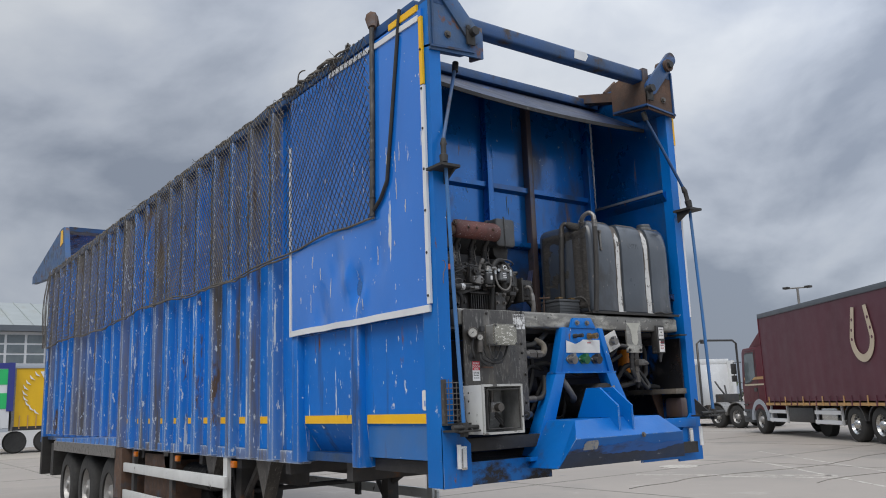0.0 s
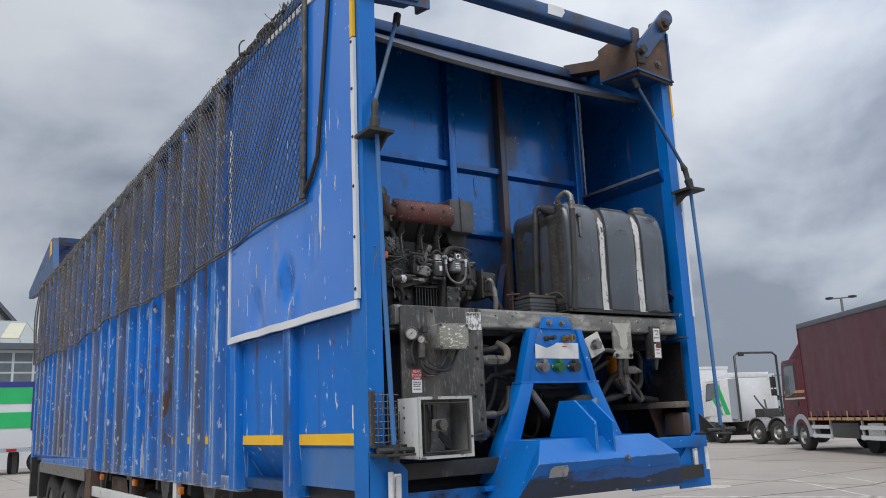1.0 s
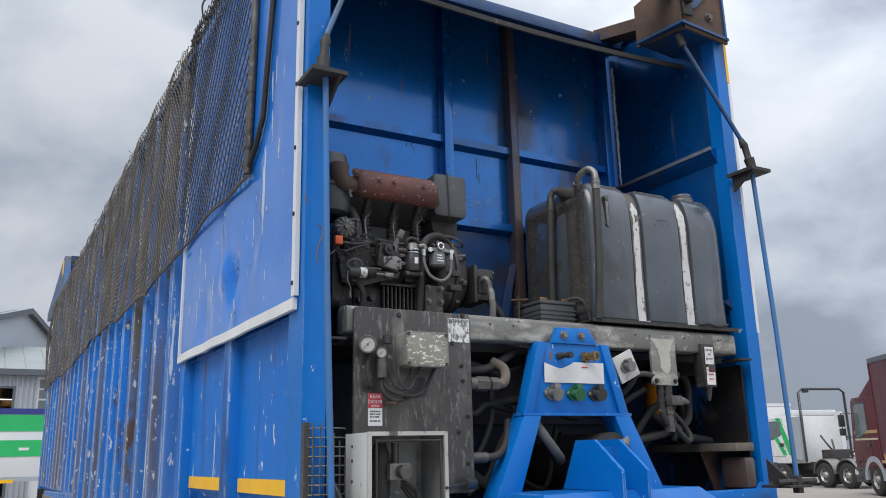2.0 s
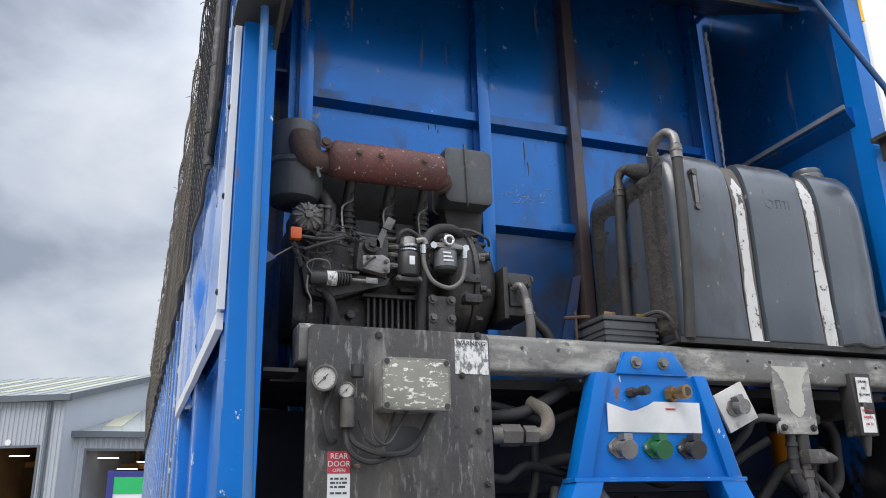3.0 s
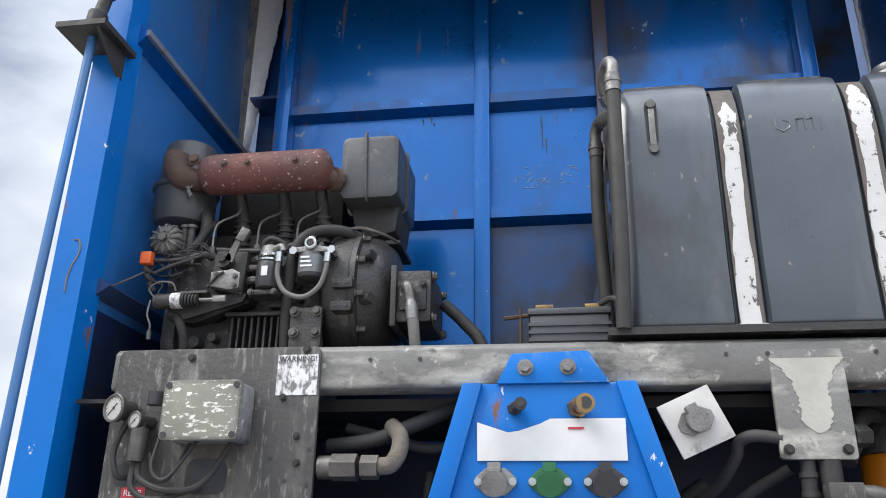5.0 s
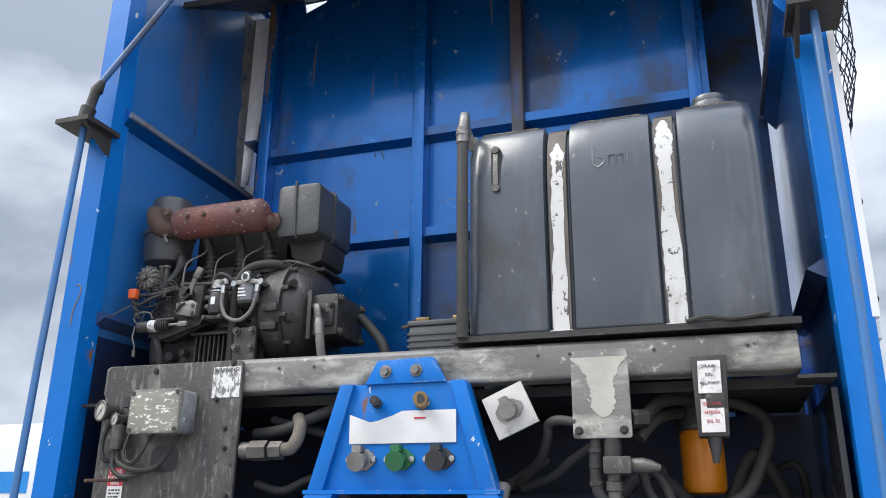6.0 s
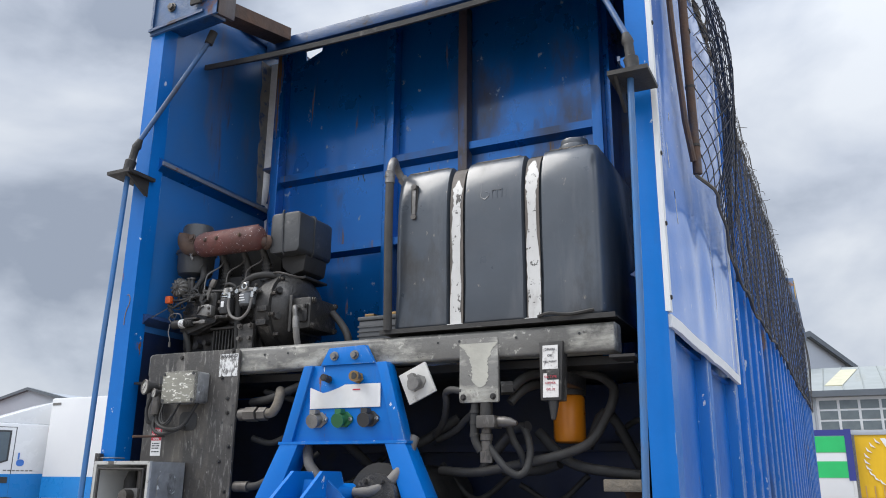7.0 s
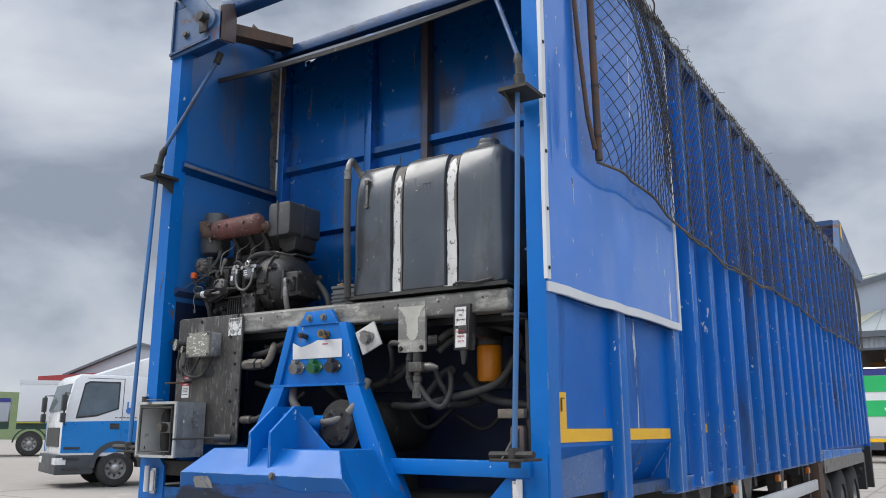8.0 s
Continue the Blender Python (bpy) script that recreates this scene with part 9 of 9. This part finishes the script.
    for k in range(3):
        part("globe_line", tube([(x0 + 2.45 + 0.6 * math.cos(a), y0 - 0.057, 3.15 + (0.2 * k - 0.2) + 0.05 * math.sin(a)) for a in np.linspace(0, math.pi, 9)], 0.012, 4), engine_light, ge, smooth=False)
    for x in (2.1, 3.4, 4.5):
        part("wheel", tube([(x, y0 + 0.05 + d, 0.5) for d in (0, 0.06, 0.26, 0.32)], 0.5, 28, radii=[0.45, 0.5, 0.5, 0.45]), tyre, v)


liveried_pair()


# ---- buildings ----
def clad_wall(name, x0, x1, y, z0, z1, parent, openings=(), pitch=0.25, m=None):
    """A wall of upright profiled sheets in the x-z plane, with openings (x0, x1, z0, z1) left out."""
    cuts = sorted({x0, x1, *(v for o in openings for v in o[:2])})
    for a0, a1 in zip(cuts, cuts[1:]):
        mid = (a0 + a1) / 2
        low = max([o[3] for o in openings if o[0] < mid < o[1]] or [z0])
        prof, x = [], a0
        while x < a1 - 1e-6:
            e = min(x + pitch, a1)
            w = e - x
            prof += [(x, y), (x + w * 0.35, y), (x + w * 0.45, y - 0.045), (x + w * 0.85, y - 0.045)]
            x = e
        prof += [(a1, y), (a1, y + 0.12), (a0, y + 0.12)]
        part(name, loft([[(*a, low) for a in prof], [(*a, z1) for a in prof]]), m or grey_clad, parent, smooth=False)


def bay_door(b, x0, x1, y, ztop, lights=True):
    """A dark open workshop bay behind a doorway: lining, floor, steel frames, strip lights."""
    d = 9.0
    part("bay_lining", box(x0 - 0.6, x1 + 0.6, y + d, y + d + 0.1, 0, ztop + 0.7), shed_inside, b, smooth=False)
    for x in (x0 - 0.6, x1 + 0.6):
        part("bay_lining", box(x - 0.05, x + 0.05, y + 0.2, y + d, 0, ztop + 0.7), shed_inside, b, smooth=False)
    part("bay_ceiling", box(x0 - 0.6, x1 + 0.6, y + 0.2, y + d, ztop + 0.6, ztop + 0.7), shed_inside, b, smooth=False)
    part("door_frame", box(x0 - 0.12, x0, y - 0.08, y + 0.16, 0, ztop + 0.12), trim_dark, b, smooth=False)
    part("door_frame", box(x1, x1 + 0.12, y - 0.08, y + 0.16, 0, ztop + 0.12), trim_dark, b, smooth=False)
    part("door_frame", box(x0, x1, y - 0.08, y + 0.16, ztop, ztop + 0.12), trim_dark, b, smooth=False)
    for k in range(3):
        part("bay_column", box(x0 + 0.3 + k * 1.1, x0 + 0.5 + k * 1.1, y + 5.0, y + 5.2, 0, ztop + 0.6), bay_steel if k == 1 else shed_inside, b, smooth=False)
    part("bay_rail", box(x0 - 0.5, x1 + 0.5, y + 5.3, y + 5.5, ztop - 0.6, ztop - 0.3), bay_steel, b, smooth=False)
    for k in range(3):
        x = x0 + 0.5 + k * (x1 - x0) / 3
        part("strip_light", box(x, x + 1.1, y + 2.0 + 1.5 * k, y + 2.08 + 1.5 * k, ztop - 0.25 - 0.5 * (k % 2), ztop - 0.20 - 0.5 * (k % 2)), tube_glow, b, smooth=False)
    part("parked_cab", box(x0 + 0.4, x0 + 2.2, y + 3.0, y + 4.8, 0.3, ztop - 2.6), clad_dark, b, bevel=0.1)


def skylit_roof(b, x0, x1, y0, z0, y1, z1, every, width, skew=0.0, name="roof"):
    """A sloping sheet roof with ribs and rows of yellowed rooflights."""
    th = 0.12
    part(name, loft([[(x0, y0, z0), (x1, y0, z0), (x1, y0, z0 - th), (x0, y0, z0 - th)], [(x0, y1, z1), (x1, y1, z1), (x1, y1, z1 - th), (x0, y1, z1 - th)]]), roof_sheet, b, smooth=False)
    bm = bmesh.new()
    x = x0 + 0.5
    while x < x1:
        loft([[(x, y0, z0 + 0.002), (x + 0.06, y0, z0 + 0.002), (x + 0.045, y0, z0 + 0.045), (x + 0.015, y0, z0 + 0.045)], [(x, y1, z1 + 0.002), (x + 0.06, y1, z1 + 0.002), (x + 0.045, y1, z1 + 0.045), (x + 0.015, y1, z1 + 0.045)]], bm)
        x += 1.0
    part("roof_ribs", bm, roof_sheet, b, smooth=False)
    x = x0 + every * 0.4
    while x < x1 - width:
        a, c = 0.18, 0.85
        f = lambda t: (y0 + (y1 - y0) * t, z0 + (z1 - z0) * t)
        ya, za = f(a)
        yc, zc = f(c)
        part("rooflight", loft([[(x, ya, za + 0.05), (x + width, ya, za + 0.05), (x + width, ya, za + 0.01), (x, ya, za + 0.01)], [(x + skew, yc, zc + 0.05), (x + width + skew, yc, zc + 0.05), (x + width + skew, yc, zc + 0.01), (x + skew, yc, zc + 0.01)]]), skylight, b, smooth=False)
        x += every
    part("gutter", box(x0 - 0.1, x1 + 0.1, y0 - 0.28, y0 + 0.02, z0 - 0.32, z0 + 0.0), trim_dark, b, smooth=False)


def workshop():
    b = thing("workshop", (0, 0, 0), "grey profiled steel workshop with open bays and yellowed rooflights", "building")
    # built with its front corner at the origin, then turned into place
    doors = [(-4.4, -1.2, 0, 5.7), (-9.5, -6.2, 0, 5.7), (-15.5, -12.2, 0, 5.7), (-22.5, -19.0, 0, 5.7)]
    clad_wall("front_wall", -36.0, 0.0, 0.0, 0, 8.2, b, doors)
    part("gable_wall", prism([(0.13, 0), (24, 0), (24, 8.25), (12, 11.25), (0.13, 8.25)], "x", -0.12, 0.0), grey_smooth, b, smooth=False)
    part("back_wall", box(-36.0, -0.13, 23.9, 24.0, 0, 8.2), grey_clad, b, smooth=False)
    skylit_roof(b, -36.2, 0.25, -0.1, 8.35, 12.0, 11.45, 1.9, 0.55, 0.0)
    part("back_slope", loft([[(-36.2, 12.0, 11.45), (0.25, 12.0, 11.45), (0.25, 12.0, 11.33), (-36.2, 12.0, 11.33)], [(-36.2, 24.1, 8.35), (0.25, 24.1, 8.35), (0.25, 24.1, 8.23), (-36.2, 24.1, 8.23)]]), roof_sheet, b, smooth=False)
    for ya, za, yb, zb in ((-0.15, 8.05, 12.0, 11.2), (12.0, 11.2, 24.2, 8.05)):
        part("barge_board", loft([[(x, ya, za), (x, ya, za + 0.36), (x, yb, zb + 0.36), (x, yb, zb)] for x in (0.26, 0.38)]), trim_dark, b, smooth=False)
    for d in doors:
        bay_door(b, d[0], d[1], 0.0, d[3])
    part("downpipe", tube([(-0.75, -0.13, 8.1), (-0.75, -0.13, 0)], 0.09, 8), trim_dark, b)
    # sign: a white board with its words as plain bars
    sg = part("sign_board", box(-8.3, -3.5, -0.16, -0.08, 6.3, 7.75), sticker_white, b, "white wall sign with dark bars and a red outline", smooth=False)
    for k in range(6):
        part("dark_bar", box(-7.65 + 0.6 * k, -7.15 + 0.6 * k, -0.175, -0.162, 6.95, 7.35), print_dark, sg, smooth=False)
    part("dark_bar", box(-6.3, -4.2, -0.175, -0.162, 6.6, 6.8), print_dark, sg, smooth=False)
    part("red_line", tube([(-7.3, -0.17, 6.5), (-7.9, -0.17, 6.5), (-8.0, -0.17, 6.6), (-8.0, -0.17, 7.45), (-7.85, -0.17, 7.58), (-4.1, -0.17, 7.58), (-3.95, -0.17, 7.45), (-3.95, -0.17, 6.9), (-4.05, -0.17, 6.75)], 0.028, 6), sticker_red, sg)
    for x in (-2.8, -7.8):
        part("badge", cyl((x, -0.06, 5.98), (x, -0.10, 5.98), 0.16, 16), sticker_white, b)
    set_heading(b, -5.0, 44.8, 0.91, -0.41)
    f = thing("front_range", (6, 48, 0), "low grey clad front range with rooflights and a glazed roller door", "building")
    op = [(-3.8, -0.7, 0, 5.6), (0.4, 4.5, 0, 6.25), (6.9, 11.0, 0, 6.0)]
    clad_wall("front_wall", -4.6, 24.0, 46.0, 0, 6.45, f, op)
    skylit_roof(f, -4.7, 24.2, 45.9, 6.6, 54.0, 8.85, 4.0, 0.9, 0.9)
    bay_door(f, -3.8, -0.7, 46.0, 5.6)
    bay_door(f, 6.9, 11.0, 46.0, 6.0)
    part("end_wall", box(-4.65, -4.55, 46.13, 54, 0, 6.4), grey_clad, f, smooth=False)
    part("downpipe", tube([(5.45, 45.86, 6.3), (5.45, 45.86, 0)], 0.1, 8), trim_dark, f)
    rd = part("roller_door", box(0.4, 4.5, 46.06, 46.12, 0, 6.25), box_white, f, smooth=False)
    for r in range(3):
        for k in range(4):
            part("door_pane", box(0.55 + k * 1.0, 1.42 + k * 1.0, 46.03, 46.058, 4.55 + 0.55 * r, 5.0 + 0.55 * r), glass_dark, rd, smooth=False)
    fl = thing("floodlight", (6.3, 45.8, 6.05), "small wall floodlight on a bracket", "lamp")
    part("head", box(6.05, 6.45, 45.6, 45.75, 5.95, 6.2), soot, fl, bevel=0.02)
    part("arm", tube([(6.25, 45.75, 6.08), (6.4, 45.95, 6.1)], 0.03, 6), soot, fl)


workshop()


def far_things():
    h = thing("far_hall", (-63, 48, 0), "distant pale grey gabled hall with a red fascia", "building")
    part("hall", prism([(-74, 0), (-51, 0), (-51, 6.6), (-62.5, 9.1), (-74, 6.6)], "y", 46, 60), clad_dark, h, smooth=False)
    for xa, za, xb, zb in ((-74.3, 6.55, -62.5, 9.1), (-62.5, 9.1, -50.7, 6.55)):
        part("barge_board", loft([[(xa, y, za), (xa, y, za + 0.25), (xb, y, zb + 0.25), (xb, y, zb)] for y in (45.7, 46.1)]), trim_dark, h, smooth=False)
    part("red_fascia", box(-76.5, -60, 44.5, 45.6, 5.3, 6.6), red_band, h, smooth=False)
    part("annexe", box(-76.5, -60, 44.6, 46, 0, 5.3), grey_clad, h, smooth=False)
    bank = thing("grass_bank", (-90, 45, 0), "low distant grass bank", "bank")
    bm = bmesh.new()
    rng = random.Random(8)
    rings = []
    for i in range(40):
        x = -170 + i * 3.0
        t = 4.6 + 1.2 * math.sin(i * 0.35) + rng.uniform(-0.2, 0.2)
        rings.append([(x, 40, 0), (x, 52, t), (x, 60, t), (x, 70, 0)])
    part("bank", loft(rings, bm), grass, bank)
    # far tree line across the yard
    tr = thing("tree_line", (60, 62, 0), "distant dark hedge and trees behind the yard", "trees", kind="stuff")
    bm = bmesh.new()
    for k in range(900):
        x = rng.uniform(20, 110)
        y = 95 - 0.62 * x + rng.uniform(-2, 2)
        top = 3.4 + 1.6 * math.sin(x * 0.23) + 1.0 * math.sin(x * 0.61)
        z = rng.uniform(0.2, max(0.6, top))
        c = Vector((x, y, z))
        r = rng.uniform(0.25, 0.6)
        vs = [bm.verts.new(c + Vector((rng.uniform(-r, r), rng.uniform(-r, r), rng.uniform(-r, r)))) for _ in range(5)]
        for tri in ((0, 1, 2), (0, 2, 3), (0, 3, 4), (1, 2, 4)):
            bm.faces.new([vs[i] for i in tri])
    part("foliage", bm, leaf, tr, smooth=False)
    # car park lamp
    lp = thing("street_lamp", (56.2, 31.3, 0), "tall twin-headed floodlight column beyond the yard", "lamp")
    part("column", tube([(56.2, 31.3, 0), (56.2, 31.3, 9.5)], 0.12, 10, radii=[0.16, 0.09]), engine_light, lp)
    part("crossbar", tube([(55.8, 31.95, 9.5), (56.6, 30.65, 9.5)], 0.06, 6), engine_light, lp)
    for k in (-1, 1):
        part("head", box(56.2 + 0.42 * k - 0.22, 56.2 + 0.42 * k + 0.22, 31.3 - 0.68 * k - 0.22, 31.3 - 0.68 * k + 0.22, 9.45, 9.62), soot, lp, bevel=0.03)
    # parked pale car behind the tractor
    cr = thing("parked_car", (31, 21.5, 0), "pale silver car parked beyond the tractor unit", "car")
    bm = prism([(-2.1, 0.3), (2.1, 0.3), (2.15, 0.75), (1.2, 0.92), (0.6, 1.4), (-1.2, 1.45), (-1.9, 0.95), (-2.15, 0.85)], "y", -0.85, 0.85)
    part("body", place(bm, Matrix.Translation((31.5, 22.8, 0)) @ Matrix.Rotation(radians(120), 4, "Z")), engine_light, cr, bevel=0.05)
    bm = prism([(0.52, 1.34), (0.95, 1.0), (-1.6, 1.0), (-1.15, 1.36)], "y", -0.86, 0.86)
    part("windows", place(bm, Matrix.Translation((31.5, 22.8, 0)) @ Matrix.Rotation(radians(120), 4, "Z")), glass_dark, cr, smooth=False)
    bm = box(-2.17, -2.1, -0.75, 0.75, 0.72, 0.86)
    part("tail_lamps", place(bm, Matrix.Translation((31.5, 22.8, 0)) @ Matrix.Rotation(radians(120), 4, "Z")), lens_red, cr, smooth=False)
    for x in (-1.35, 1.35):
        for y in (-0.8, 0.8):
            bm = cyl((x, y - 0.1, 0.31), (x, y + 0.1, 0.31), 0.31, 20)
            part("wheel", place(bm, Matrix.Translation((31.5, 22.8, 0)) @ Matrix.Rotation(radians(120), 4, "Z")), tyre, cr)


far_things()
